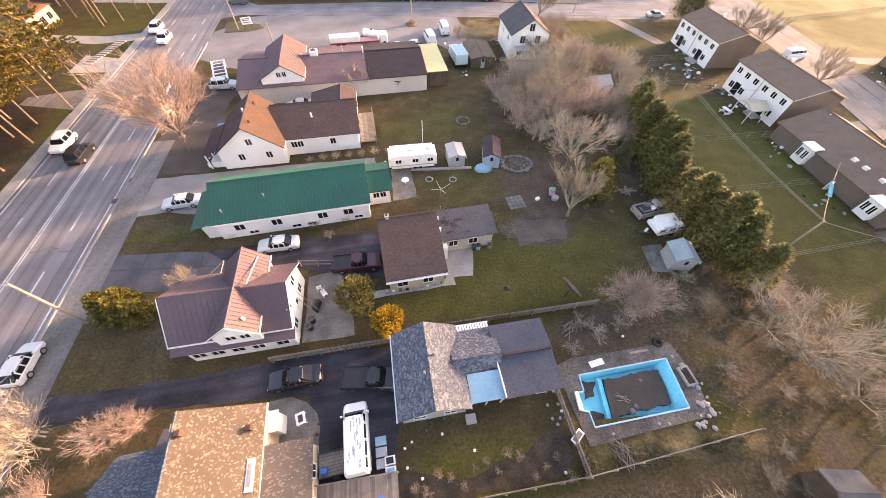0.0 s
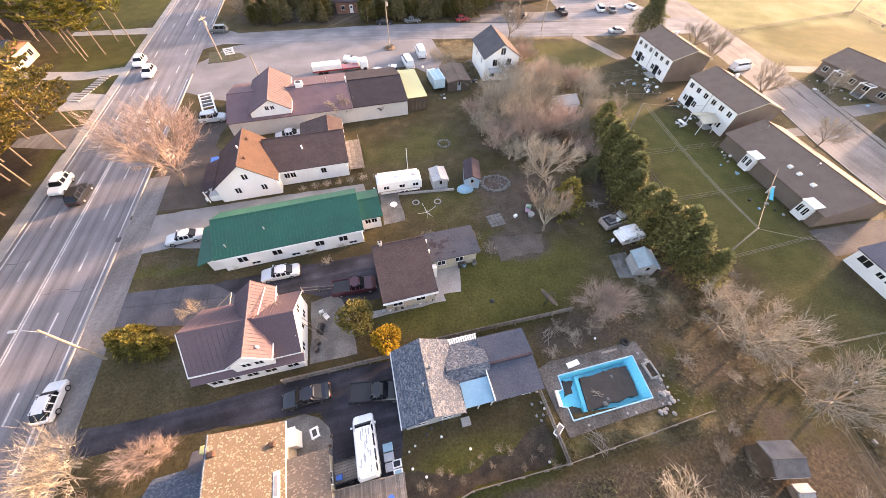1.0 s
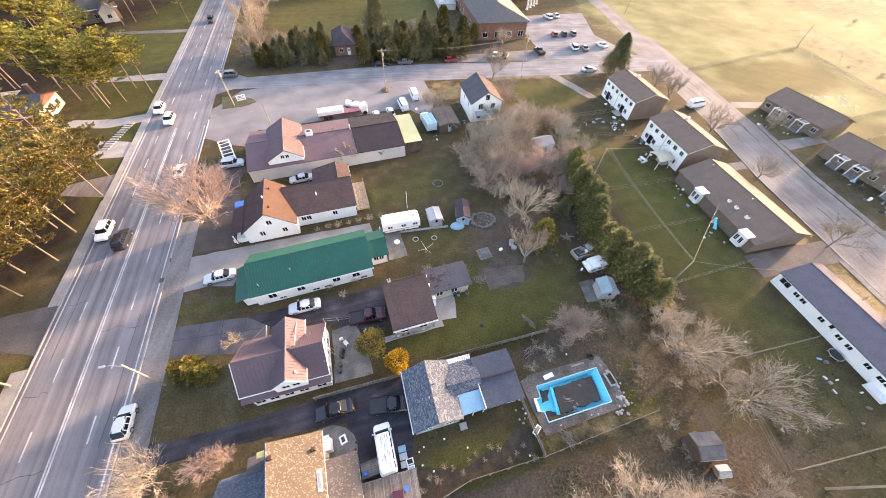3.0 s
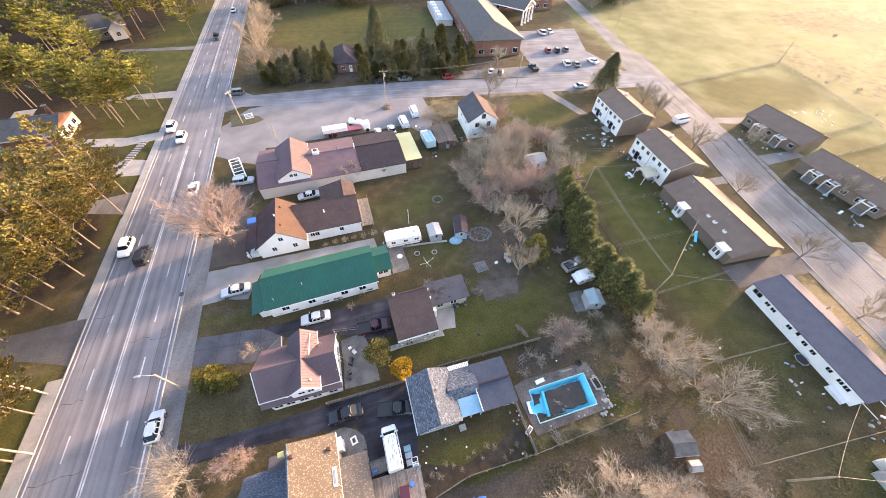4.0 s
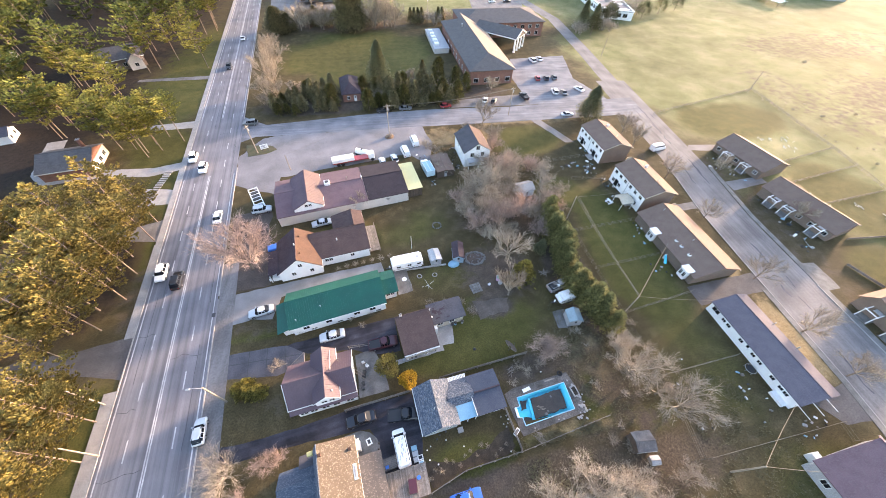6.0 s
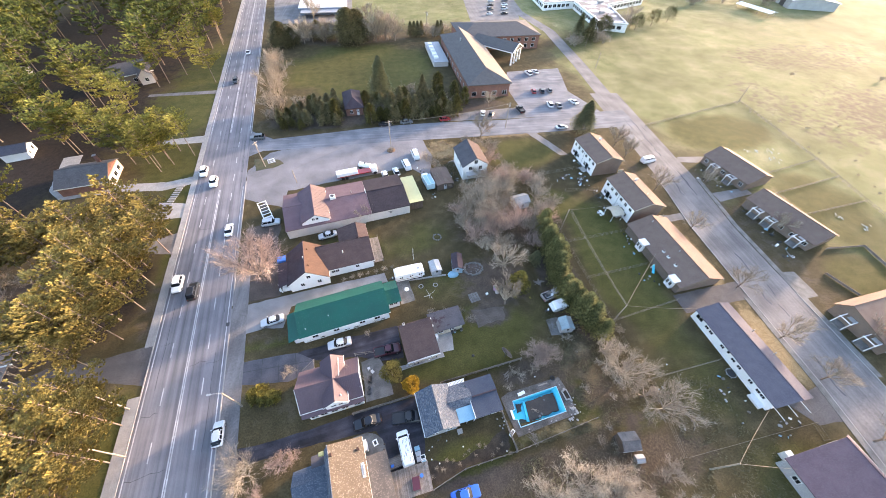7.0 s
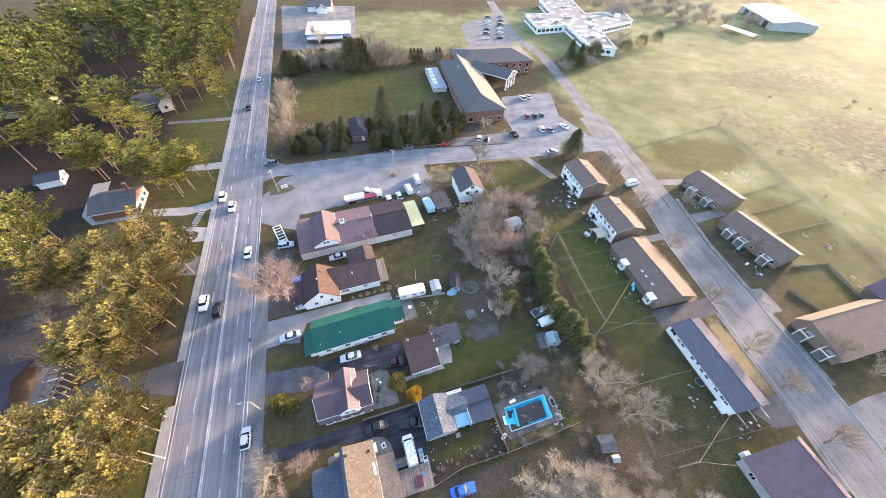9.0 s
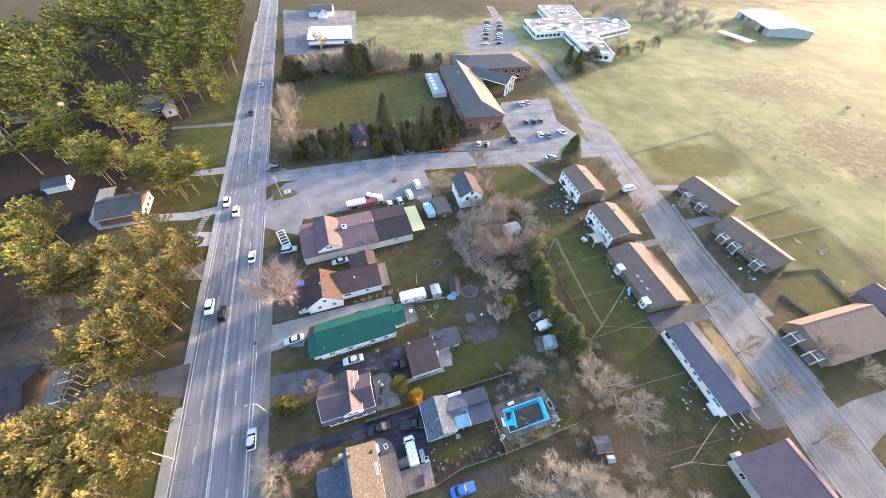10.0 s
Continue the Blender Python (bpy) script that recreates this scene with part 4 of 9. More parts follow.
part("roof_vent", boxed(0.2, 0.6, -1.6, -1.2, 6.0, 6.5, 0.03), M["orange_shingle"], h)
part("roof_vent", boxed(4.0, 4.4, -1.8, -1.4, 4.2, 4.75, 0.03), M["orange_shingle"], h)
sk = part("skylight", boxed(4.25, 4.72, -5.6, -3.6, 4.0, 4.34, 0.03), M["trim"], h)
part("pane", boxed(4.35, 4.62, -5.3, -3.9, 4.34, 4.355), M["concrete"], sk)
part("wall_box", boxed(-1.9, -1.1, -0.5, 0.1, 3.2, 3.8, 0.05), plain("yellow_paint", (0.6, 0.5, 0.2), 0.5), h, "yellow painted box on the wall")
for y in (-5.0, -7.2):
    window(h, 8.0, y, 1.0, "E", 0.9, 1.0)

# grey house
h = thing("house", 1.5, 11.9, 0, 5.5, "bungalow with speckled blue-grey shingles and a rear wing", "house")
pair = gable(h, -2.7, 2.8, -3.2, 3.6, 2.8, 4.5, "y", M["grey_siding"], M["grey_shingle"], 0.3)
SHINGLED += [(pair[0], 200, "tab_grey"), (pair[1], 200, "tab_grey")]
pair = gable(h, 2.4, 6.3, -0.6, 3.0, 2.6, 3.5, "x", M["grey_siding"], M["grey_shingle"], 0.25, 0.35)
SHINGLED += [(pair[0], 90, "tab_grey"), (pair[1], 60, "tab_grey")]
shed_roof(h, 3.2, 6.2, -3.1, -0.8, 2.35, 2.75, M["blue_sheet"], "y", 0.08, "porch_roof")
for x in (3.3, 4.7, 6.1):
    part("porch_post", boxed(x - 0.05, x + 0.05, -3.0, -2.9, 0, 2.4), M["trim"], h)
part("wing_wall", boxed(6.3, 11.0, -2.8, 2.9, 0, 2.4), M["grey_siding"], h)
shed_roof(h, 6.1, 11.3, -3.2, 0.2, 2.5, 2.95, M["blue_slate"], "y", 0.12, "wing_roof")
shed_roof(h, 6.1, 11.3, 0.2, 3.2, 3.2, 2.85, M["blue_slate"], "y", 0.12, "wing_roof")
part("wing_step", boxed(6.2, 11.2, 0.12, 0.32, 2.9, 3.38), M["dark_shingle"], h)
part("verge_trim", boxed(6.05, 6.13, -3.2, 0.2, 2.75, 3.1), M["trim"], h)
part("gutter", rod([(-3.05, -3.5, 2.55), (-3.05, 3.9, 2.55)], 0.07, 0.07, 6), M["trim"], h)
for i in range(14):
    part("slat", boxed(2.7 + i * 0.26, 2.7 + i * 0.26 + 0.2, 3.05, 3.95, 2.35, 2.4), M["trim"], h)
part("awning_beam", boxed(2.6, 6.4, 3.9, 3.98, 2.25, 2.35), M["trim"], h)
for y in (-1.8, 1.4):
    window(h, -2.7, y, 1.0, "W", 1.1, 1.0)
for x in (-1.2, 1.4):
    window(h, x, -3.2, 1.0, "S", 1.0, 0.9)
window(h, 8.6, -2.8, 0.9, "S", 1.2, 0.9)
door(h, 10.0, -2.8, 0.1, "S")
vent_pipe(h, -0.4, -0.6, 4.7, 0.5)
vent_pipe(h, 0.6, 0.9, 4.5, 0.4)

# brown house
h = thing("house", 0.3, 25.7, 0, 7.5, "small bungalow with faded brown shingles and an L wing", "house")
gable(h, -3.0, 3.0, -3.8, 3.8, 2.7, 4.9, "x", M["beige"], M["brown_shingle"], 0.3, 2.6)
part("wing_wall", boxed(3.0, 9.8, 0.5, 4.1, 0, 2.4), M["beige"], h)
shed_roof(h, 3.1, 10.2, 0.1, 4.5, 2.5, 2.9, M["grey_wing"], "y", 0.12, "wing_roof")
for i in range(16):
    rr = random.Random(i)
    x, y = 3.6 + rr.random() * 3.0, 0.8 + rr.random() * 2.4
    part("roof_patch", boxed(x, x + rr.uniform(0.2, 0.7), y, y + rr.uniform(0.15, 0.5), 2.7 + (y - 0.1) * 0.0909 - 0.06, 2.66 + (y - 0.1) * 0.0909), M["dark_shingle"], h)
part("white_box", boxed(3.2, 4.1, -0.6, 0.1, 0, 2.2, 0.02), M["white_paint"], h)
chimney(h, -2.2, 2.6, 4.4, 5.4, 0.35, "concrete")
vent_pipe(h, 3.6, 3.2, 2.9, 0.5, 0.14, "trim")
vent_pipe(h, 3.6, 1.6, 2.8, 0.5, 0.14, "trim")
for x in (-1.6, 1.2):
    window(h, x, -3.8, 1.0, "S", 1.1, 1.0)
window(h, -3.0, -1.0, 1.0, "W", 1.1, 1.0)
for x in (5.0, 7.4):
    window(h, x, 0.5, 1.0, "S", 1.0, 0.9)
part("gutter", rod([(-3.3, -4.22, 2.5), (3.3, -4.22, 2.5)], 0.07, 0.07, 6), M["trim"], h)

# shop
h = thing("shop", -28.2, 60.2, 0, 8.0, "long low shop with a plum roof and pale block wall", "shop")
prof = lambda x: [(x, 0, 0), (x, 13.8, 0), (x, 13.8, 3.0), (x, 7.0, 4.5), (x, 0, 3.0)]
part("wall", hull(prof(0), prof(32.4)), M["cream"], h)
slope_pair(h, 0.3, 21.5, 0.0, 13.8, 3.0, 4.5, "x", M["plum_shingle"], 0.35, 7.0)
slope_pair(h, 22.25, 32.2, 0.0, 13.8, 3.02, 4.52, "x", M["black_shingle"], 0.35, 7.0)
# Gable's east slope warmer than its plum west: sun tint put into the colour.
gable(h, 4.2, 11.0, 0.4, 12.5, 4.1, 6.1, "y", M["white"], M["plum_shingle"], 0.3, 7.9, seams=0.6, roof2=M["sunlit_russet_sheet"], z0=2.6)
window(h, 7.2, 0.4, 4.3, "S", 0.6, 0.7)
window(h, 8.1, 0.4, 4.3, "S", 0.6, 0.7)
for z, a, b in ((2.0, 26.3, 27.7), (1.75, 26.6, 27.4), (1.5, 26.8, 27.2)):
    part("wall_emblem", boxed(a, b, -0.03, 0.0, z, z + 0.14), M["dark_steel"], h)
shed_roof(h, 32.65, 36.6, 0.6, 12.0, 2.9, 3.1, M["yellow_roof"], "y", 0.1, "lean_to_roof")
for i in range(13):
    part("lean_to_slat", boxed(32.8 + i * 0.29, 32.8 + i * 0.29 + 0.22, 1.0, 1.06, 0, 2.8), M["wood_dark"], h)
part("lean_to_post", boxed(36.3, 36.45, 11.6, 11.75, 0, 2.9), M["wood_dark"], h)
a = part("roof_unit", boxed(12.2, 13.6, 6.6, 8.0, 4.3, 5.3, 0.04), M["trim"], h, "white rooftop cooling unit")
part("fan_grille", rod([(12.9, 7.3, 5.3), (12.9, 7.3, 5.36)], 0.5, 0.5, 16), M["dark_steel"], a)
part("wall_flashing", boxed(21.6, 21.8, 6.6, 7.6, 4.4, 5.3), M["trim"], h)
vent_pipe(h, 18.0, 8.0, 4.6, 0.7)
for x in (1.6, 9.5, 14.0, 19.5):
    part("wall_pilaster", boxed(x, x + 0.3, -0.08, 0, 0, 2.9), M["cream"], h)
door(h, 0.0, 4.0, 0.05, "W", 1.0, 2.1, M["trim"])
for y in (6.5, 9.5):
    window(h, 0.0, y, 0.9, "W", 1.8, 1.3)

# white cottage
h = thing("cottage", 25.6, 81.8, 0, 3.0, "tall white cottage with a steep dark roof", "house")
gable(h, -3.9, 3.9, -5.0, 5.2, 4.9, 7.4, "y", M["white"], M["grey_wing"], 0.35, roof2=M["brown_shingle"])
for x, z in ((-1.6, 3.2), (1.6, 3.2), (0.0, 5.4), (-2.0, 0.9), (2.2, 0.9)):
    window(h, x, -5.0, z, "S", 1.0, 1.3)
door(h, 0.2, -5.0, 0.15, "S", m=M["trim"])
for y in (-2.5, 1.5):
    window(h, -3.9, y, 3.0, "W", 0.8, 1.0)
part("porch_roof", hull([(-3.0, -6.6, 2.3), (3.4, -6.6, 2.3), (3.4, -5.0, 2.7), (-3.0, -5.0, 2.7)], [(-3.0, -6.6, 2.4), (3.4, -6.6, 2.4), (3.4, -5.0, 2.8), (-3.0, -5.0, 2.8)]), M["grey_siding"], h)
for x in (-2.9, 0.2, 3.2):
    part("porch_post", boxed(x, x + 0.1, -6.5, -6.4, 0, 2.35), M["trim"], h)

# townhouses and bungalows
def townhouse(x, y, turn):
    h = thing("townhouse", x, y, 0, turn, "white two-storey townhouse with a taupe roof", "house", "townhouses along the back street")
    gable(h, -4.55, 4.6, -6.9, 6.9, 5.0, 6.6, "y", M["taupe_siding"], M["town_shingle"], 0.35)
    part("front_wall", boxed(-4.6, -4.55, -6.9, 6.9, 0, 4.95), M["white"], h)
    for yy in (-5.6, -3.4, -1.2, 1.2, 3.4, 5.6):
        window(h, -4.6, yy, 3.4, "W", 0.95, 0.9)
    for yy in (-4.8, -1.8, 2.6, 5.4):
        window(h, -4.6, yy, 0.9, "W", 1.0, 1.0)
    door(h, -4.6, -3.2, 0.2, "W", 1.4, 2.0, M["window"])
    door(h, -4.6, 4.0, 0.2, "W", 1.4, 2.0, M["window"])
    part("party_wall_trim", boxed(-4.68, -4.6, -0.06, 0.06, 0, 4.9), M["grey_siding"], h)
    for s in (-1, 1):
        part("verge_trim", hull([(s * 4.98, -7.31, 4.8), (0, -7.31, 6.55), (0, -7.26, 6.55), (s * 4.98, -7.26, 4.8)], [(s * 4.98, -7.31, 4.98), (0, -7.31, 6.73), (0, -7.26, 6.73), (s * 4.98, -7.26, 4.98)]), M["beige"], h)
    part("roof_box", boxed(1.6, 2.4, 3.2, 3.6, 6.0, 6.75, 0.03), M["trim"], h)
    part("fence_frame", boxed(4.9, 6.8, -7.1, -7.0, 0, 1.2), M["beige"], h)
    part("step", boxed(-6.4, -4.6, -4.4, -2.0, 0, 0.3), M["concrete"], h)
    for yy in (-3.0, 3.0):
        vent_pipe(h, 1.2, yy, 6.3, 0.5)
    return h


townhouse(67.9, 78.6, 1.5)
townhouse(67.7, 57.2, 1.5)

h = thing("bungalow", 67.6, 37.4, 0, 2.0, "long bungalow with a taupe roof and white dormers", "house")
gable(h, -6.2, 5.4, -10.2, 10.2, 2.6, 4.7, "y", M["taupe_siding"], M["town_shingle"], 0.4)
for yy in (-8.0, 3.6):
    part("dormer", boxed(-7.2, -5.2, yy - 0.95, yy + 0.95, 0.3, 2.9, 0.03), M["white"], h)
    part("dormer_roof", boxed(-7.4, -5.0, yy - 1.1, yy + 1.1, 2.9, 3.02), M["trim"], h)
    for dy in (-0.45, 0.45):
        window(h, -7.2, yy + dy, 1.2, "W", 0.55, 1.2)
for yy in (-5.0, -2.4, -0.6):
    s = part("skylight", boxed(-4.4, -3.9, yy - 0.35, yy + 0.35, 2.9, 3.75, 0.03), M["trim"], h)
    part("pane", boxed(-4.35, -3.95, yy - 0.25, yy + 0.25, 3.75, 3.77), M["window"], s)
for yy in (-2.0, 8.4):
    vent_pipe(h, -1.4, yy, 4.5, 0.5)

h = thing("mobile_home", 65.9, 10.9, 0, 1.5, "long white mobile home with a dark slate-blue roof", "house")
gable(h, -4.2, 4.0, -10.1, 10.1, 2.5, 3.6, "y", M["white"], speckle("mauve_grey_shingle", (0.092, 0.082, 0.10), (0.11, 0.10, 0.118), (0.13, 0.12, 0.135), 7.0), 0.25, 0.6)
for yy in (-8.0, -7.0, -5.2, -2.4, -0.9, 2.0, 5.2, 6.4):
    window(h, -4.2, yy, 1.35, "W", 0.8, 0.65)
window(h, -4.2, 8.6, 1.3, "W", 1.6, 0.9)
door(h, -4.2, 0.6, 0.5, "W")
part("deck_box", boxed(-5.4, -4.2, -9.6, -7.0, 0, 0.5), M["trim"], h)
for x in (-3.0, 0.0, 3.0):
    part("porch_rail", boxed(x, x + 0.08, -12.4, -10.1, 0.9, 1.0), M["trim"], h)
vent_pipe(h, 2.4, 3.0, 4.0, 0.5)
vent_pipe(h, 2.6, -2.0, 4.0, 0.5)

h = thing("bungalow", 64.5, -14.5, 0, 3.0, "bungalow with a wide plum-brown roof and grey wall", "house")
gable(h, -7.2, 6.2, -9.0, 8.2, 2.8, 4.6, "y", M["grey_siding"], M["plum_shingle"], 0.4, 3.6)
for i in range(5):
    vent_pipe(h, -1.0 + i * 0.1, -1.0 - i * 1.4, 4.4, 0.3, 0.12, "trim")
v = part("roof_fan", rod([(1.6, -2.0, 4.4), (1.6, -2.0, 5.0)], 0.35, 0.3, 12), M["trim"], h)
for yy in (5.6, 1.0, -3.0):
    window(h, -7.2, yy, 1.0, "W", 1.0, 1.0)
part("carport_box", boxed(-5.6, -4.4, 8.2, 9.2, 0, 1.6), M["trim"], h)


def far_bungalow(x, y, turn, lx, ly, axis, label, roof="town_shingle", wall="taupe_siding", boxes=(), mid=None):
    h = thing("bungalow", x, y, 0, turn, label, "house", "bungalows across the back street")
    gable(h, -lx / 2, lx / 2, -ly / 2, ly / 2, 2.8, 4.8, axis, M[wall], M[roof], 0.4, mid)
    k = ly if axis == "y" else lx
    for i in range(int(k / 3.2)):
        a = -k / 2 + 1.6 + i * 3.2
        if axis == "y":
            window(h, -lx / 2, a, 1.0, "W", 1.1, 1.0)
        else:
            window(h, a, -ly / 2, 1.0, "S", 1.1, 1.0)
    for yy in boxes:
        for dy in (-1.1, 1.1):
            part("porch_post", boxed(-lx / 2 - 2.3, -lx / 2 - 2.15, yy + dy - 0.08, yy + dy + 0.08, 0, 2.4), M["trim"], h)
            part("porch_beam", boxed(-lx / 2 - 2.5, -lx / 2, yy + dy - 0.09, yy + dy + 0.09, 2.4, 2.6), M["trim"], h)
        part("porch_beam", boxed(-lx / 2 - 2.4, -lx / 2 - 2.2, yy - 1.3, yy + 1.3, 2.6, 2.75), M["trim"], h)
        part("porch_deck", boxed(-lx / 2 - 2.4, -lx / 2, yy - 1.3, yy + 1.3, 0, 0.25), M["concrete_dirty"], h)
        part("porch_roof", boxed(-lx / 2 - 1.3, -lx / 2 - 0.1, yy - 1.0, yy + 0.4, 2.62, 2.7), M["concrete"], h)
    vent_pipe(h, 0.8, 2.0, 4.6, 0.5)
    vent_pipe(h, 0.8, -3.0, 4.6, 0.5)
    return h


far_bungalow(111.8, 65.5, 9.0, 11.0, 16.0, "y", "taupe-roofed bungalow with pale porch frames", boxes=(-3.5, 2.5))
far_bungalow(108.6, 42.4, 10.0, 9.6, 19.0, "y", "taupe-roofed bungalow with white gabled porches", boxes=(-6.5, 1.0, 5.0))
far_bungalow(106.5, 11.4, 3.0, 24.0, 11.0, "x", "wide bungalow with a tan and brown roof", boxes=(-3.0, 2.0), mid=3.8)
far_bungalow(127.5, 12.0, 6.0, 9.0, 18.0, "y", "white mobile home with a plum roof beyond the yards", "plum_shingle")

# houses among the pines
h = thing("bungalow", -86.0, 94.0, 0, 8.0, "brick bungalow with a grey-brown roof among the pines", "house")
gable(h, -6.5, 5.5, -5.6, 5.6, 2.8, 5.0, "x", M["brick"], M["hall_shingle"], 0.4)
part("wall_front", boxed(5.52, 5.7, -5.2, 5.2, 0, 2.9), M["beige"], h)
for yy in (-3.0, 0.0, 3.0):
    window(h, 5.7, yy, 0.9, "E", 1.6, 1.2)
chimney(h, 2.0, 4.0, 3.0, 5.8, 0.8)
h = thing("bungalow", -113.5, 111.5, 0, 15.0, "small white bungalow with a slate roof", "house")
gable(h, -3.7, 2.8, -2.9, 2.9, 2.4, 3.7, "x", M["white"], M["slate_roof"], 0.3)
for yy in (-1.6, 1.4):
    window(h, 2.8, yy, 1.0, "E", 1.0, 1.0)
h = thing("bungalow", -100.5, 166.0, 0, 30.0, "weathered house with a broken grey roofline among the pines", "house")
gable(h, -7.0, 7.0, -6.0, 6.0, 4.0, 6.6, "x", M["taupe_siding"], M["hall_shingle"], 0.4)
gable(h, 1.0, 6.0, -8.5, 0.0, 3.4, 5.6, "y", M["cream"], M["hall_shingle"], 0.4)
for xx in (-4.0, 0.0, 3.5):
    window(h, xx, -6.0 if xx < 1 else -8.5, 1.2, "S", 1.2, 1.2)
h = thing("bungalow", -150.0, 170.0, 0, 10.0, "low bungalow with a blue-grey roof", "house")
gable(h, -8.0, 8.0, -6.0, 6.0, 2.8, 5.0, "x", M["beige"], M["slate_roof"], 0.4)
h = thing("barn", -82.2, 36.0, 0, 8.0, "dark-roofed timber house with an open porch frame", "house")
gable(h, -12.0, 1.0, -8.0, 3.5, 3.0, 5.2, "x", M["wood_dark"], M["dark_shingle"], 0.4)
part("terrace", boxed(1.0, 4.6, -8.0, 3.0, 0, 0.12, 0.02), M["concrete_pale"], h)
for i in range(11):
    y = -7.2 + i * 1.42
    part("frame_post", boxed(5.6, 5.8, y, y + 0.2, 0, 3.0), M["wood"], h)
    part("frame_post", boxed(8.0, 8.2, y, y + 0.2, 0, 3.0), M["wood"], h)
    part("frame_beam", boxed(5.2, 8.5, y, y + 0.18, 3.0, 3.2), M["white_paint"] if i % 3 == 0 else M["wood"], h)
for x in (5.6, 8.0):
    part("frame_rail", boxed(x, x + 0.2, -7.4, 7.4, 3.2, 3.36), M["wood"], h)

# hut, store, school, barn
h = thing("hut", -10.0, 128.5, 0, 4.0, "small brick hut with a dark hipped roof", "hut")
hip(h, -3.2, 3.2, -7.0, 6.5, 3.0, 5.6, "y", 4.0, M["brick"], M["dark_shingle"], 0.4)
window(h, -1.2, -7.0, 1.0, "S", 1.0, 1.0)
door(h, 1.2, -7.0, 0.1, "S", m=M["trim"])
h = thing("store", -24.5, 260.0, 0, 0.0, "low store with a flat white roof", "store")
part("wall", boxed(-14, 14, -12.5, 14, 0, 3.6), plain("blue_grey_wall", (0.24, 0.28, 0.36), 0.6), h)
part("roof", boxed(-14.3, 14.3, -12.8, 14.3, 3.6, 4.0, 0.05), M["white_paint"], h)
part("front_canopy", boxed(-13, 9, -19, -12.5, 2.6, 2.9), M["grey_siding"], h)
for i in range(6):
    window(h, -11 + i * 4.2, -12.5, 0.8, "S", 2.4, 1.5)
h = thing("garage", -33.0, 326.0, 0, 0.0, "low grey garage with a white door", "garage")
gable(h, -9, 9, -11, 11, 3.4, 5.2, "x", M["white"], M["slate_roof"], 0.4)
gable(h, -2, 5, -16, -11, 3.0, 5.0, "y", M["white"], M["slate_roof"], 0.4)
part("garage_door", boxed(-4, 0, -11.1, -11, 0, 2.8), M["trim"], h)

h = thing("school", 46.0, 160.0, 0, 0.0, "large hall with a dark hipped roof and white portico", "school")
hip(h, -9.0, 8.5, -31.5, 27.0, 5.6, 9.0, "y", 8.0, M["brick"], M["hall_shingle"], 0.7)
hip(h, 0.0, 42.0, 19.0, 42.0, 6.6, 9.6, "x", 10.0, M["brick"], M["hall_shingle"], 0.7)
# Slab over the east slope, paler than the other slopes: sunlight put into colour.
part("roof_east_slope", hull([(9.25, -31.9, 5.55), (9.25, 20.0, 5.55), (4.0, 22.0, 7.4), (-0.15, 27.0, 8.95), (-0.2, -23.6, 8.95)], [(9.25, -31.9, 5.68), (9.25, 20.0, 5.68), (4.0, 22.0, 7.55), (-0.15, 27.0, 9.1), (-0.2, -23.6, 9.1)]), speckle("sunlit_hall_shingle", (0.20, 0.16, 0.125), (0.235, 0.19, 0.15), (0.26, 0.22, 0.18), 3.0), h)
for i in range(8):
    yy = -29.0 + i * 5.6
    window(h, 8.5, yy, 1.0, "E", 1.6, 1.6)
    window(h, -9.0, yy, 1.0, "W", 1.6, 1.6)
for i in range(4):
    window(h, -6.6 + i * 4.4, -31.5, 1.0, "S", 1.8, 1.6)
for i in range(7):
    window(h, 15.0 + i * 4.0, 19.0, 0.9, "S", 1.6, 1.5)
    window(h, 15.0 + i * 4.0, 19.0, 3.8, "S", 1.6, 1.5)
R2 = math.sqrt(0.5)


def porch_pt(along, across, z):
    """A place on the portico, which points out of the corner between the two wings."""
    return 10.0 + R2 * (along + across), 16.5 + R2 * (across - along), z


part("portico_roof", hull([porch_pt(a, c, 5.8) for a, c in ((20, -5.6), (20, 5.6), (-3, 5.6), (-3, -5.6))], [porch_pt(a, c, 8.5) for a, c in ((20, -0.05), (20, 0.05), (-3, 0.05), (-3, -0.05))]), M["hall_shingle"], h)
for k in (-1, 1):
    part("portico_trim", hull([porch_pt(a, c, z) for a, c, z in ((20.05, k * 5.8, 5.5), (20.05, 0, 8.2), (20.25, 0, 8.2), (20.25, k * 5.8, 5.5))], [porch_pt(a, c, z) for a, c, z in ((20.05, k * 5.8, 6.0), (20.05, 0, 8.7), (20.25, 0, 8.7), (20.25, k * 5.8, 6.0))]), M["trim"], h)
    part("portico_beam", hull([porch_pt(a, c, 5.4) for a, c in ((20, k * 5.3), (20, k * 5.6), (4, k * 5.6), (4, k * 5.3))], [porch_pt(a, c, 5.8) for a, c in ((20, k * 5.3), (20, k * 5.6), (4, k * 5.6), (4, k * 5.3))]), M["trim"], h)
part("portico_beam", hull([porch_pt(a, c, 5.2) for a, c in ((19.6, -5.5), (19.6, 5.5), (19.1, 5.5), (19.1, -5.5))], [porch_pt(a, c, 5.8) for a, c in ((19.6, -5.5), (19.6, 5.5), (19.1, 5.5), (19.1, -5.5))]), M["trim"], h)
for k in range(4):
    c = -4.8 + k * 3.2
    part("column", rod([porch_pt(19.35, c, 0), porch_pt(19.35, c, 5.25)], 0.42, 0.36, 12), M["white_paint"], h)
    part("column_base", rod([porch_pt(19.35, c, 0), porch_pt(19.35, c, 0.3)], 0.6, 0.55, 12), M["white_paint"], h)
part("eave_trim", boxed(9.1, 9.25, -32.1, -2.0, 5.3, 5.65), M["trim"], h)
vent_pipe(h, -3.0, 10.0, 8.3, 1.0, 0.3)
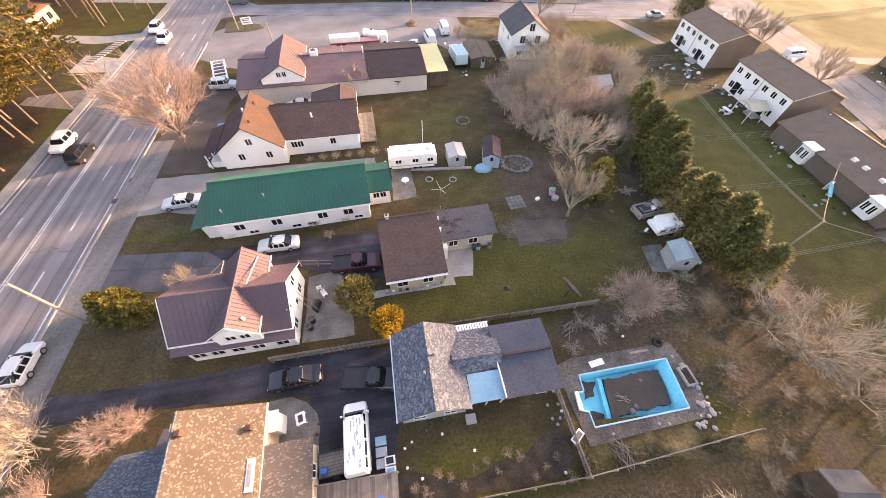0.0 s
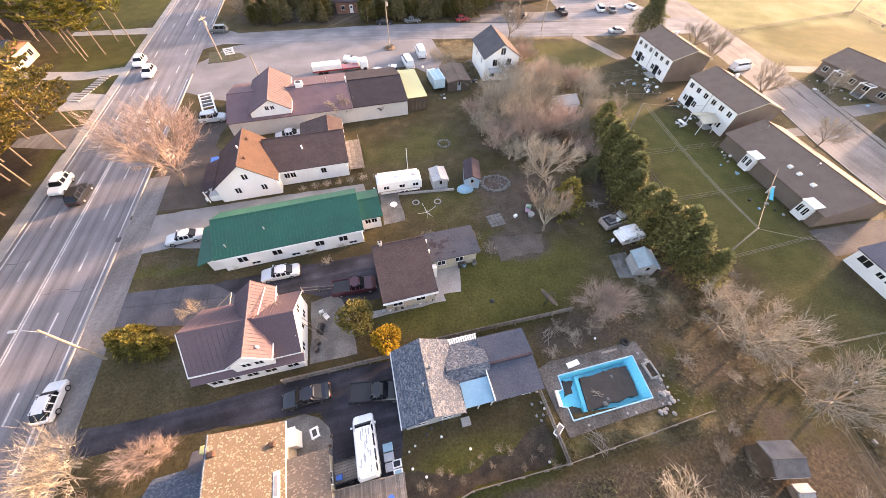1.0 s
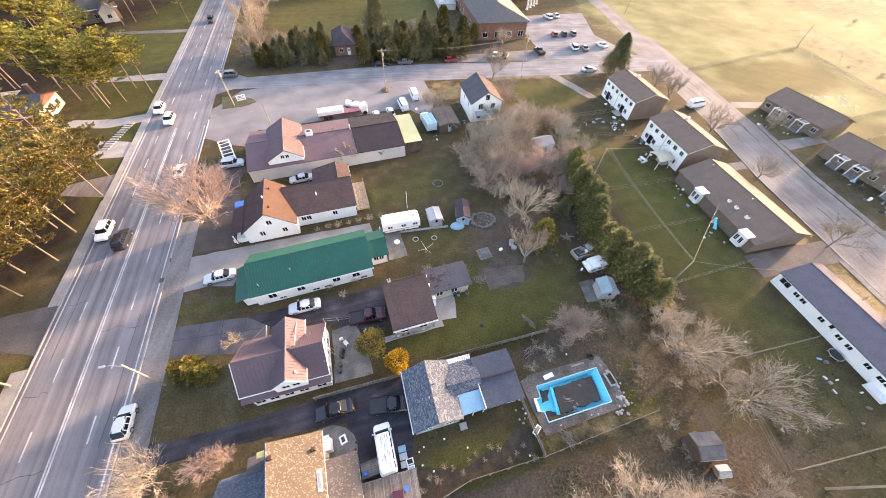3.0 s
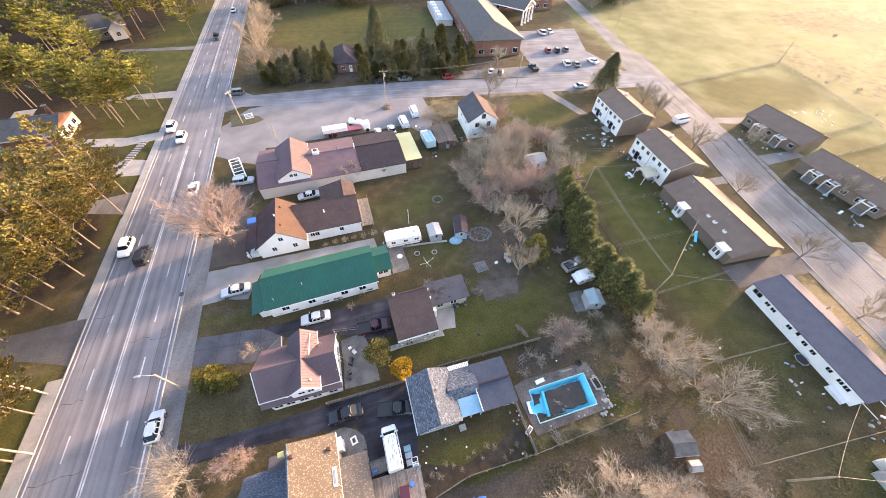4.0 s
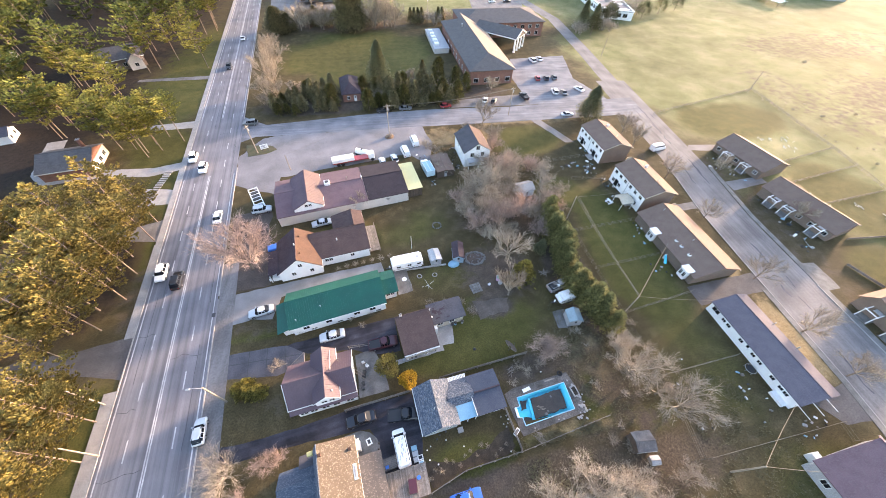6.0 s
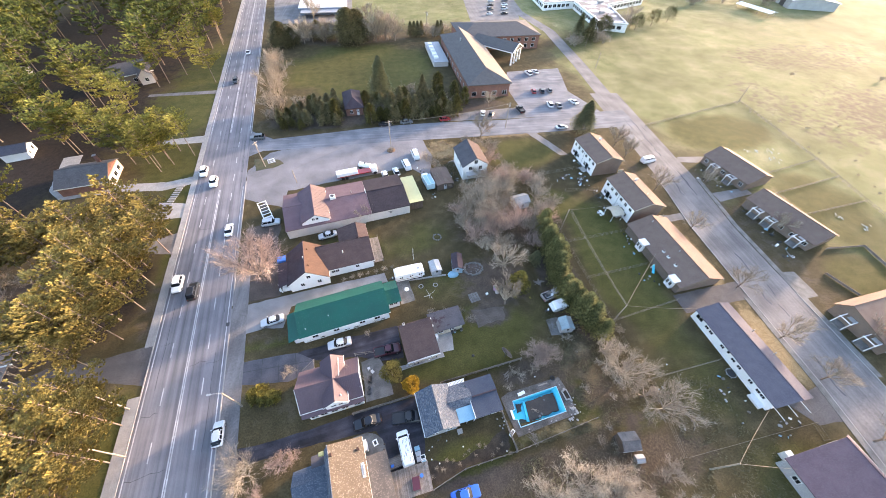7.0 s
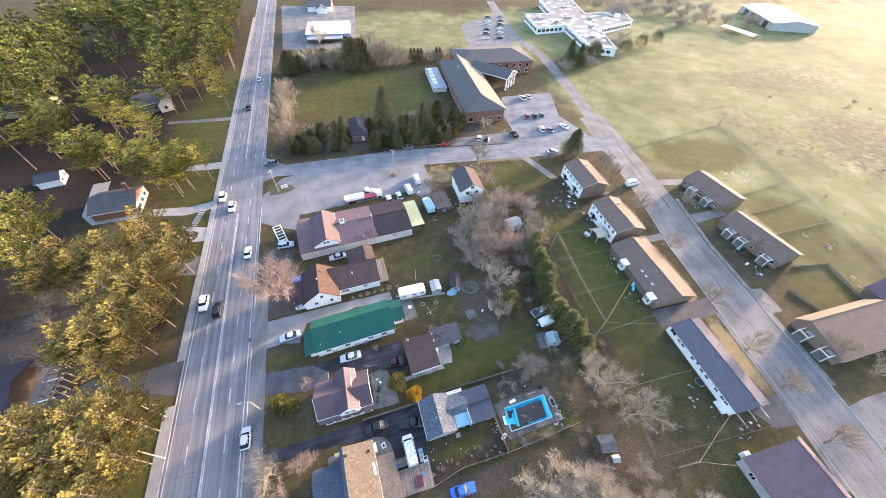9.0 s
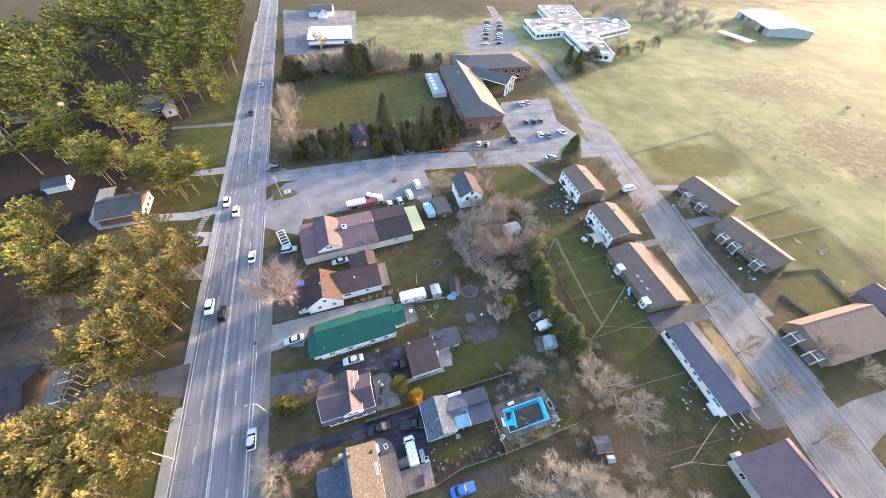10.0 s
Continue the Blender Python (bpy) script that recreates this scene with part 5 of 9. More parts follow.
h = thing("service_annex", 32.6, 178.0, 0, 0.0, "pale service yard block with roof units", "annex")
part("wall", boxed(-4.0, 3.0, -16.0, 10.0, 0, 2.0), M["cream"], h)
part("roof", boxed(-4.2, 3.2, -16.2, 10.2, 2.0, 2.2), plain("pale_roof", (0.36, 0.37, 0.39), 0.7), h)
for i in range(5):
    part("roof_unit", boxed(-3.2, -1.2, -13 + i * 4.4, -10.6 + i * 4.4, 2.2, 3.2, 0.05), M["trim"], h)

patchy = mat("patchy_flat_roof", (0.19, 0.165, 0.16), (0.66, 0.65, 0.66), 0.8, 0.16, 2, 0.01, dark=0.85)
rm = patchy.node_tree.nodes["Color Ramp"].color_ramp
rm.elements[0].position, rm.elements[1].position = 0.55, 0.585
h = thing("school", 0, 0, 0, 0.0, "low modern school with a flat patchy grey roof", "school")
OUT = [(118, 243), (141, 246), (136.5, 203), (151, 196), (161, 236), (197, 250), (204, 275), (169, 272), (178, 312), (149, 315), (143, 275), (121, 275)]
part("wall", prism(OUT, 0, 4.0), M["white"], h)
part("roof", prism([(x * 1.0, y) for x, y in OUT], 4.0, 4.4), patchy, h)
for a, b in zip(OUT, OUT[1:] + OUT[:1]):
    part("parapet", strip([a, b], -0.3, 0.3, 4.3, 4.75), M["white_paint"], h)
for x, y, s in ((128, 262, 2), (150, 262, 2.6), (157, 240, 1.8), (160, 290, 2.2), (186, 262, 1.6), (146, 218, 1.5), (136, 252, 1.2), (166, 258, 1.4)):
    part("roof_unit", boxed(x - s, x + s, y - s * 0.7, y + s * 0.7, 4.4, 5.6, 0.05), M["concrete"], h)
for a, b in zip(OUT, OUT[1:] + OUT[:1]):
    ln = math.dist(a, b)
    for i in range(int(ln / 3.4)):
        f = (i + 0.5) * 3.4 / ln
        fr, pa = framed(2.4, 1.7)
        w = share("window", fr, h, pose(a[0] + (b[0] - a[0]) * f, a[1] + (b[1] - a[1]) * f, 1.4, 0, 0, math.degrees(math.atan2(b[1] - a[1], b[0] - a[0]))))
        share("pane", pa, w, Matrix())
h = thing("barn", 330.0, 251.0, 0, -20.0, "large pale metal barn with a low roof", "barn")
gable(h, -16, 16, -27, 27, 5.0, 7.0, "y", M["grey_siding"], M["white_paint"], 0.6)
for i in range(4):
    part("barn_door", boxed(-16.1, -16.0, -20 + i * 11, -14 + i * 11, 0, 4.0), M["dark_steel"], h)
h = thing("shelter", 272.0, 226.0, 0, 10.0, "long low pale shelter roof in the field", "shelter")
slope_pair(h, -4, 4, -13, 13, 2.4, 3.2, "y", M["white_paint"], 0.2)
for yy in (-12, -4, 4, 12):
    for xx in (-3.6, 3.6):
        part("post", boxed(xx - 0.1, xx + 0.1, yy - 0.1, yy + 0.1, 0, 2.6), M["wood"], h)

# ---- vehicles ----
def loft(sections, smooth=True):
    """A closed solid through cross-sections; each is (x, list of (y, z))."""
    bm = bmesh.new()
    rings = [[bm.verts.new((x, y, z)) for y, z in s] for x, s in sections]
    k = len(rings[0])
    for a, b in zip(rings, rings[1:]):
        for i in range(k):
            bm.faces.new((a[i], a[(i + 1) % k], b[(i + 1) % k], b[i]))
    bm.faces.new(rings[0][::-1])
    bm.faces.new(rings[-1])
    bmesh.ops.recalc_face_normals(bm, faces=bm.faces[:])
    return bm


def ring(w, z0, z1, r=0.12):
    return [(-w + r, z0), (w - r, z0), (w, z0 + r), (w, z1 - r), (w - r, z1), (-w + r, z1), (-w, z1 - r), (-w, z0 + r)]


KINDS = {
    # length, half width, hood z, belt z, roof z, cabin from the front: (windscreen foot, roof front, roof back, rear foot)
    "sedan": (4.7, 0.9, 0.92, 1.0, 1.45, (1.25, 1.95, 3.25, 4.0)),
    "suv": (4.7, 0.95, 1.08, 1.15, 1.75, (1.2, 1.8, 4.1, 4.6)),
    "pickup": (5.4, 0.97, 1.12, 1.15, 1.8, (1.35, 1.95, 3.0, 3.25)),
    "van": (5.4, 1.0, 1.25, 1.3, 2.15, (0.75, 1.35, 5.2, 5.36)),
    "hatch": (4.1, 0.87, 0.95, 1.02, 1.5, (1.05, 1.7, 3.3, 3.95)),
}


def vehicle(kind, colour, x, y, turn, label, category="car", group="", windows=True):
    """Front towards +x before the turn; the middle stands at x, y."""
    ln, w, zh, zb, zr, (f0, f1, r1, r0) = KINDS[kind]
    th = thing({"sedan": "car", "hatch": "car", "suv": "car", "pickup": "pickup_truck", "van": "van"}[kind], x, y, 0, turn, label, category, group)
    X = lambda d: ln / 2 - d
    secs = [(X(0), ring(w * 0.8, 0.35, zh * 0.72)), (X(0.12), ring(w * 0.93, 0.28, zh * 0.85)), (X(0.5), ring(w, 0.25, zh * 0.95)), (X(f0), ring(w, 0.25, zb)), (X(r1), ring(w, 0.25, zb))]
    if kind == "pickup":
        secs += [(X(ln - 0.1), ring(w, 0.3, zb)), (X(ln), ring(w * 0.96, 0.4, zb))]
    else:
        secs += [(X(ln - 0.4), ring(w * 0.99, 0.28, zb)), (X(ln - 0.1), ring(w * 0.93, 0.3, zb * 0.93)), (X(ln), ring(w * 0.85, 0.4, zb * 0.8))]
    body = part("body", loft(secs), colour, th, smooth=False)
    t = w * 0.78
    cab = hull([(X(f0), -w * 0.92, zb - 0.06), (X(r0), -w * 0.92, zb - 0.06), (X(r0), w * 0.92, zb - 0.06), (X(f0), w * 0.92, zb - 0.06)], [(X(f1), -t, zr), (X(r1), -t, zr), (X(r1), t, zr), (X(f1), t, zr)])
    bmesh.ops.bevel(cab, geom=[e for e in cab.edges if abs(e.verts[0].co.z - e.verts[1].co.z) > 0.1], offset=0.14, segments=2, affect="EDGES")
    part("cabin", cab, M["glass"] if kind != "van" else colour, th)
    roof = hull([(X(f1) + 0.1, -t - 0.03, zr - 0.06), (X(r1) - 0.08, -t - 0.03, zr - 0.06), (X(r1) - 0.08, t + 0.03, zr - 0.06), (X(f1) + 0.1, t + 0.03, zr - 0.06)], [(X(f1) - 0.05, -t * 0.9, zr + 0.04), (X(r1) + 0.05, -t * 0.9, zr + 0.04), (X(r1) + 0.05, t * 0.9, zr + 0.04), (X(f1) - 0.05, t * 0.9, zr + 0.04)])
    bmesh.ops.bevel(roof, geom=[e for e in roof.edges if abs(e.verts[0].co.z - e.verts[1].co.z) > 0.03], offset=0.16, segments=2, affect="EDGES")
    part("roof_panel", roof, colour, th)
    if kind == "van":
        def skin(a, b, s):
            p = []
            for d0, d1, zz in ((a, a, 0), (b, b, 0)):
                p.append((X(d0), s * (w * 0.92 + (t - w * 0.92) * 0.35 + 0.012), zb + 0.25))
            p += [(X(b), s * (t + (w * 0.92 - t) * 0.15 + 0.012), zr - 0.16), (X(a), s * (t + (w * 0.92 - t) * 0.15 + 0.012), zr - 0.16)]
            return hull([(q[0], q[1] - s * 0.02, q[2]) for q in p], p)
        for s in (-1, 1):
            for a, b in ((1.2, 1.75), (2.0, 3.0), (3.2, 4.2), (4.35, 5.0)):
                part("side_window", skin(a, b, s), M["glass"], th)
        q = lambda f: (X(f0 + (f1 - f0) * f) + 0.015, zb - 0.06 + (zr - zb + 0.06) * f)
        (xa, za), (xb, zb2) = q(0.12), q(0.88)
        part("windscreen", hull([(xa, -w * 0.8, za), (xa, w * 0.8, za), (xb, t * 0.9, zb2), (xb, -t * 0.9, zb2)], [(xa + 0.02, -w * 0.8, za), (xa + 0.02, w * 0.8, za), (xb + 0.02, t * 0.9, zb2), (xb + 0.02, -t * 0.9, zb2)]), M["glass"], th)
    else:
        for s in (-1, 1):
            for d in (f1 + 0.05, (f1 + r1) / 2, r1 - 0.05):
                part("pillar", hull([(X(d) - 0.05, s * w * 0.925, zb - 0.05), (X(d) + 0.05, s * w * 0.925, zb - 0.05), (X(d) + 0.05, s * (w * 0.925 - 0.03), zb - 0.05), (X(d) - 0.05, s * (w * 0.925 - 0.03), zb - 0.05)],
                                    [(X(d) - 0.05, s * (t + 0.015), zr), (X(d) + 0.05, s * (t + 0.015), zr), (X(d) + 0.05, s * (t - 0.03), zr), (X(d) - 0.05, s * (t - 0.03), zr)]), colour, th)
    if kind == "pickup":
        part("cargo_bed", boxed(X(ln - 0.12), X(r0 + 0.05), -w * 0.82, w * 0.82, zb - 0.02, zb + 0.012), M["black_plastic"], th)
        for s in (-1, 1):
            part("bed_side", boxed(X(ln - 0.05), X(r0), s * w - 0.09 * (s > 0) - 0.0 * s, s * w + 0.09 * (s < 0), zb - 0.05, zb + 0.14), colour, th)
        part("tailgate", boxed(X(ln - 0.02), X(ln - 0.12), -w, w, 0.6, zb + 0.14), colour, th)
    bm = bmesh.new()
    tube(bm, [(0, -0.11, 0), (0, 0.11, 0)], 0.33, 0.33, 14)
    me = bpy.data.meshes.new("tyre")
    bm.to_mesh(me)
    bm.free()
    me.materials.append(M["tyre"])
    bm = bmesh.new()
    tube(bm, [(0, -0.125, 0), (0, 0.125, 0)], 0.2, 0.2, 12)
    mr = bpy.data.meshes.new("rim")
    bm.to_mesh(mr)
    bm.free()
    mr.materials.append(M["rim"])
    for d in (0.85, ln - 1.0):
        for s in (-1, 1):
            ty = share("wheel", me, th, pose(X(d), s * (w - 0.1), 0.33))
            share("rim", mr, ty, Matrix())
    for s in (-1, 1):
        part("headlight", boxed(X(0.14), X(-0.005), s * w * 0.62 - 0.16, s * w * 0.62 + 0.16, zh * 0.58, zh * 0.7), M["lamp_white"], th)
        part("tail_light", boxed(X(ln + 0.005), X(ln - 0.12), s * w * 0.66 - 0.13, s * w * 0.66 + 0.13, zb * 0.6, zb * 0.76), M["lamp_red"], th)
        part("side_mirror", boxed(X(f0 + 0.35), X(f0 + 0.2), s * (w + 0.1) - 0.09, s * (w + 0.1) + 0.09, zb, zb + 0.16), colour, th)
    for d0, d1 in ((-0.05, 0.1), (ln - 0.1, ln + 0.04)):
        part("bumper", boxed(X(d1), X(d0), -w * 0.86, w * 0.86, 0.32, 0.5, 0.03), M["black_plastic"], th)
    return th


SILVER, WHITE, BLACK = paint("silver", (0.52, 0.54, 0.56)), paint("white", (0.78, 0.78, 0.77)), paint("black", (0.012, 0.012, 0.014))
NAVY, RED, BLUE, GREY, MAROON = paint("navy", (0.008, 0.009, 0.014)), paint("red", (0.35, 0.03, 0.03)), paint("blue", (0.02, 0.12, 0.55)), paint("grey", (0.12, 0.125, 0.13)), paint("maroon", (0.075, 0.014, 0.022))
UP = 95.7   # heading along the main road
vehicle("hatch", SILVER, -35.7, 15.9, UP, "silver hatchback parked on the road shoulder")
vehicle("sedan", SILVER, -29.4, 36.4, 190, "silver sedan parked by the green-roofed house")
vehicle("sedan", SILVER, -15.5, 28.6, 186, "silver sedan parked on the dark driveway")
vehicle("pickup", MAROON, -6.1, 25.3, 4, "maroon pickup truck parked beside the brown house", "pickup")
vehicle("sedan", NAVY, -10.7, 12.9, 187, "dark blue sedan parked on the asphalt drive")
vehicle("pickup", BLACK, -3.7, 12.3, -4, "black pickup truck with a covered bed", "pickup")
van = vehicle("van", WHITE, -4.7, 7.6, 97, "long white passenger van with a scuffed roof", "van")
rr = random.Random(15)
for i in range(16):
    x, y, s = rr.uniform(-2.2, 1.0), rr.uniform(-0.55, 0.55), rr.uniform(0.1, 0.4)
    part("roof_scuff", prism(rough_outline([(x - s, y - 0.03), (x + s, y - 0.05), (x + s * 0.8, y + 0.04), (x - s * 0.7, y + 0.05)], 0.1, 0.03, i), 2.185, 2.194 + 0.0004 * i), M["grey_siding"], van)
vehicle("van", WHITE, 5.6, 86.0, 100, "white van parked on the gravel yard", "van", "white vans in the yard")
vehicle("van", WHITE, 9.2, 91.2, 96, "white van parked on the gravel yard", "van", "white vans in the yard")
vehicle("hatch", WHITE, -1.6, 82.2, 100, "small white car parked behind the shop")
vehicle("hatch", WHITE, 2.0, 83.3, 100, "small white car parked behind the shop")
vehicle("suv", SILVER, -33.4, 66.6, 5, "silver estate car parked in front of the shop")
vehicle("sedan", SILVER, -18.5, 59.4, 190, "silver sedan between the shop and the white house")
vehicle("suv", GREY, -43.1, 110.1, 183, "dark grey estate car waiting at the junction")
vehicle("van", WHITE, 86.6, 75.6, 8, "white van parked on the back street", "van")
for i, (x, y, a, k, c, nm) in enumerate([(71.3, 148.1, 100, "suv", WHITE, "white"), (75.0, 149.2, 100, "sedan", SILVER, "silver"), (66.7, 130.0, 80, "hatch", RED, "red"), (70.4, 129.8, 80, "hatch", BLACK, "black"), (74.1, 129.9, 80, "hatch", GREY, "grey"),
                                            (69.0, 117.7, 82, "suv", WHITE, "white"), (72.4, 116.6, 82, "sedan", GREY, "grey"), (80.0, 118.5, 110, "sedan", WHITE, "white"), (55.3, 115.6, 95, "pickup", BLACK, "black"), (66.3, 100.3, 0, "sedan", SILVER, "silver"),
                                            (23.8, 112.6, 3, "hatch", RED, "red"), (39.5, 114.9, 70, "hatch", WHITE, "white"), (42.6, 113.7, 60, "hatch", BLACK, "black"), (1.0, 112.4, 2, "sedan", BLACK, "black"), (9.0, 112.9, 2, "sedan", GREY, "dark grey")]):
    vehicle(k, c, x, y, a, nm + " car parked by the school", "car", "cars parked by the school")
for i in range(12):
    c, nm = [(WHITE, "white"), (SILVER, "silver"), (BLACK, "black"), (GREY, "grey")][i * 7 % 4]
    f = i % 6
    vehicle(["sedan", "suv"][i % 2], c, (79 if i < 6 else 89) + f * 3.2, 238 + f * 9.5, 10, nm + " car in the parking strip", "car", "cars in the parking strip")
vehicle("sedan", BLUE, 3.8, -0.5, 4, "bright blue sedan at the edge of the yard")
# traffic on the road, as it stands
for s, o, k, c, nm, back in ((42.5, -4.9, "suv", WHITE, "white", 1), (39.5, -1.4, "suv", BLACK, "black", 0), (85.5, -5.2, "suv", WHITE, "white", 1), (79.5, -1.8, "suv", WHITE, "white", 1), (57.5, 4.4, "sedan", WHITE, "white", 0), (182, 1.5, "sedan", WHITE, "white", 0), (150, -1.6, "suv", BLACK, "black", 1)):
    x, y = rd(s, o)
    vehicle(k, c, x, y, UP + 180 * back, nm + " car on the main road", "car", "cars on the main road")

# travel trailer, small camper, trailers
def camper(x, y, turn, ln, w, z, label, round_end=0.35):
    th = thing("camper", x, y, 0, turn, label, "camper")
    body = boxed(-ln / 2, ln / 2, -w / 2, w / 2, 0.55, z)
    bmesh.ops.bevel(body, geom=[e for e in body.edges if abs(e.verts[0].co.x - e.verts[1].co.x) < 0.01 and abs(e.verts[0].co.z - e.verts[1].co.z) < 0.01], offset=round_end, segments=4, affect="EDGES")
    part("body", body, M["white_paint"], th)
    for xx in (-ln * 0.3, ln * 0.05, ln * 0.36):
        window(th, xx, -w / 2, z * 0.55, "S", 0.8, 0.55)
    part("stripe", boxed(-ln / 2 + 0.1, ln / 2 - 0.1, -w / 2 - 0.02, -w / 2, 0.95, 1.1), plain("beige_stripe", (0.45, 0.36, 0.27), 0.5), th)
    part("roof_vent", boxed(-0.5, 0.3, -0.3, 0.3, z, z + 0.22, 0.04), M["trim"], th)
    part("roof_vent", boxed(ln * 0.3, ln * 0.3 + 0.5, -0.3, 0.2, z, z + 0.15, 0.03), M["steel"], th)
    for xx in (0.3, 1.0):
        for s in (-1, 1):
            part("wheel", rod([(xx, s * w / 2 - 0.12 * s, 0.35), (xx, s * w / 2 + 0.03 * s, 0.35)], 0.34, 0.34, 14), M["tyre"], th)
    part("tow_bar", hull([(-ln / 2, -0.5, 0.5), (-ln / 2, 0.5, 0.5), (-ln / 2 - 1.3, 0.06, 0.5), (-ln / 2 - 1.3, -0.06, 0.5)], [(-ln / 2, -0.5, 0.6), (-ln / 2, 0.5, 0.6), (-ln / 2 - 1.3, 0.06, 0.6), (-ln / 2 - 1.3, -0.06, 0.6)]), M["dark_steel"], th)
    part("gas_bottle", rod([(-ln / 2 - 0.5, 0, 0.6), (-ln / 2 - 0.5, 0, 1.1)], 0.16, 0.14, 10), M["white_paint"], th)
    return th


camper(0.7, 43.0, 5, 6.9, 2.5, 2.75, "white travel trailer parked on the drive")
camper(32.3, 28.3, 8, 3.9, 2.0, 2.2, "small rounded white camper parked on the grass", 0.6)
th = vehicle("pickup", paint("rust", (0.36, 0.33, 0.31)), 32.4, 31.6, 14, "derelict pickup truck loaded with scrap", "pickup")
for i in range(9):
    rr = random.Random(i)
    part("scrap", boxed(-2.4 + rr.random() * 1.6, -1.6 + rr.random() * 1.6, -0.7 + rr.random() * 0.8, -0.2 + rr.random() * 0.8, 1.1, 1.3 + rr.random() * 0.4), M[["steel", "wood", "white_paint", "dark_steel"][i % 4]], th)

t = thing("utility_trailer", -6.2, 6.0, 0, 8, "low wooden utility trailer beside the van", "trailer")
for i in range(7):
    part("plank", boxed(-1.4, 1.4, -0.8 + i * 0.23, -0.8 + i * 0.23 + 0.2, 0.5, 0.56), M["wood"], t)
for s in (-1, 1):
    part("wheel", rod([(0, s * 0.9, 0.3), (0, s * 1.06, 0.3)], 0.3, 0.3, 12), M["tyre"], t)
    part("side_rail", boxed(-1.4, 1.4, s * 0.85 - 0.03, s * 0.85 + 0.03, 0.56, 0.8), M["dark_steel"], t)
part("blue_box", boxed(-1.2, -0.7, -0.6, -0.2, 0.56, 0.95, 0.03), M["blue"], t)
t = thing("pallet_stack", -2.7, 6.4, 0, 6, "pale pallets and boxes stacked by the van", "pallets")
for i in range(3):
    part("pallet", boxed(-0.45, 0.45, -1.1 + i * 0.8, -0.4 + i * 0.8, 0.0, 0.35 + 0.1 * (i % 2), 0.02), [M["grey_siding"], M["steel"], M["blue_sheet"]][i], t)
t = thing("flatbed_truck", -9.8, 84.2, 0, 9, "white truck with a red deck behind the shop", "truck")
part("cab", boxed(4.2, 6.0, -1.1, 1.1, 0.5, 2.4, 0.2), M["white_paint"], t)
part("windscreen", boxed(6.0, 6.04, -0.9, 0.9, 1.5, 2.1), M["glass"], t)
part("deck", boxed(-6.4, 4.1, -1.15, 1.15, 1.0, 1.25), PAINTS["red"], t)
part("load_box", boxed(-6.4, 0.0, -1.12, 1.12, 1.25, 2.3, 0.05), M["white_paint"], t)
for xx in (5.2, -3.6, -4.8):
    for s in (-1, 1):
        part("wheel", rod([(xx, s * 0.8, 0.5), (xx, s * 1.12, 0.5)], 0.5, 0.5, 14), M["tyre"], t)
t = thing("tank_trailer", -7.4, 87.2, 0, -28, "white tank trailer on the gravel yard", "trailer")
part("tank", rod([(-1.9, 0, 1.25), (-1.8, 0, 1.25), (1.8, 0, 1.25), (1.9, 0, 1.25)], 0.85, 0.85, 18), M["white_paint"], t)
part("chassis", boxed(-2.6, 2.9, -0.7, 0.7, 0.45, 0.6), M["dark_steel"], t)
for s in (-1, 1):
    part("wheel", rod([(-1.2, s * 0.75, 0.42), (-1.2, s * 1.05, 0.42)], 0.42, 0.42, 14), M["tyre"], t)
part("hatch", rod([(0, 0, 2.05), (0, 0, 2.25)], 0.3, 0.3, 10), M["dark_steel"], t)
t = thing("box_truck", 10.8, 76.0, 0, 100, "white box truck behind the yellow lean-to", "truck")
part("cargo_box", boxed(-3.4, 1.4, -1.25, 1.25, 0.9, 2.8, 0.03), plain("pale_teal_box", (0.42, 0.56, 0.60), 0.5), t)
for s in (-1, 1):
    part("roof_panel", boxed(-3.2, 1.2, min(s * 0.1, s * 1.15), max(s * 0.1, s * 1.15), 2.8, 2.86, 0.02), M["blue_sheet"], t)
    part("roof_rail", boxed(-3.4, 1.4, s * 1.2 - 0.05, s * 1.2 + 0.05, 2.8, 2.92), M["trim"], t)
part("cab", boxed(1.5, 3.2, -1.05, 1.05, 0.5, 2.2, 0.2), M["white_paint"], t)
part("windscreen", boxed(3.2, 3.24, -0.9, 0.9, 1.35, 1.95), M["glass"], t)
for xx in (2.4, -2.2):
    for s in (-1, 1):
        part("wheel", rod([(xx, s * 0.8, 0.45), (xx, s * 1.1, 0.45)], 0.45, 0.45, 14), M["tyre"], t)
t = thing("ladder_trailer", -35.0, 70.4, 0, 112, "white lift trailer with ladder frame by the shop", "trailer")
for s in (-1, 1):
    part("side_rail", boxed(-4.0, 4.4, s * 1.1 - 0.12, s * 1.1 + 0.12, 1.3, 1.5), M["white_paint"], t)
    part("wheel", rod([(-1.0, s * 0.9, 0.35), (-1.0, s * 1.15, 0.35)], 0.35, 0.35, 12), M["tyre"], t)
    part("leg", boxed(3.9, 4.1, s * 1.1 - 0.08, s * 1.1 + 0.08, 0, 1.3), M["white_paint"], t)
for i in range(7):
    part("rung", boxed(-3.9 + i * 1.35, -3.7 + i * 1.35, -1.1, 1.1, 1.32, 1.46), M["white_paint"], t)
for i in range(3):
    part("panel", boxed(-0.6 + i * 1.35, 0.3 + i * 1.35, -0.9, 0.9, 1.36, 1.42), M["dark_steel"], t)
part("platform", boxed(-4.2, -1.6, -1.2, 1.2, 0.7, 0.9), M["steel"], t)

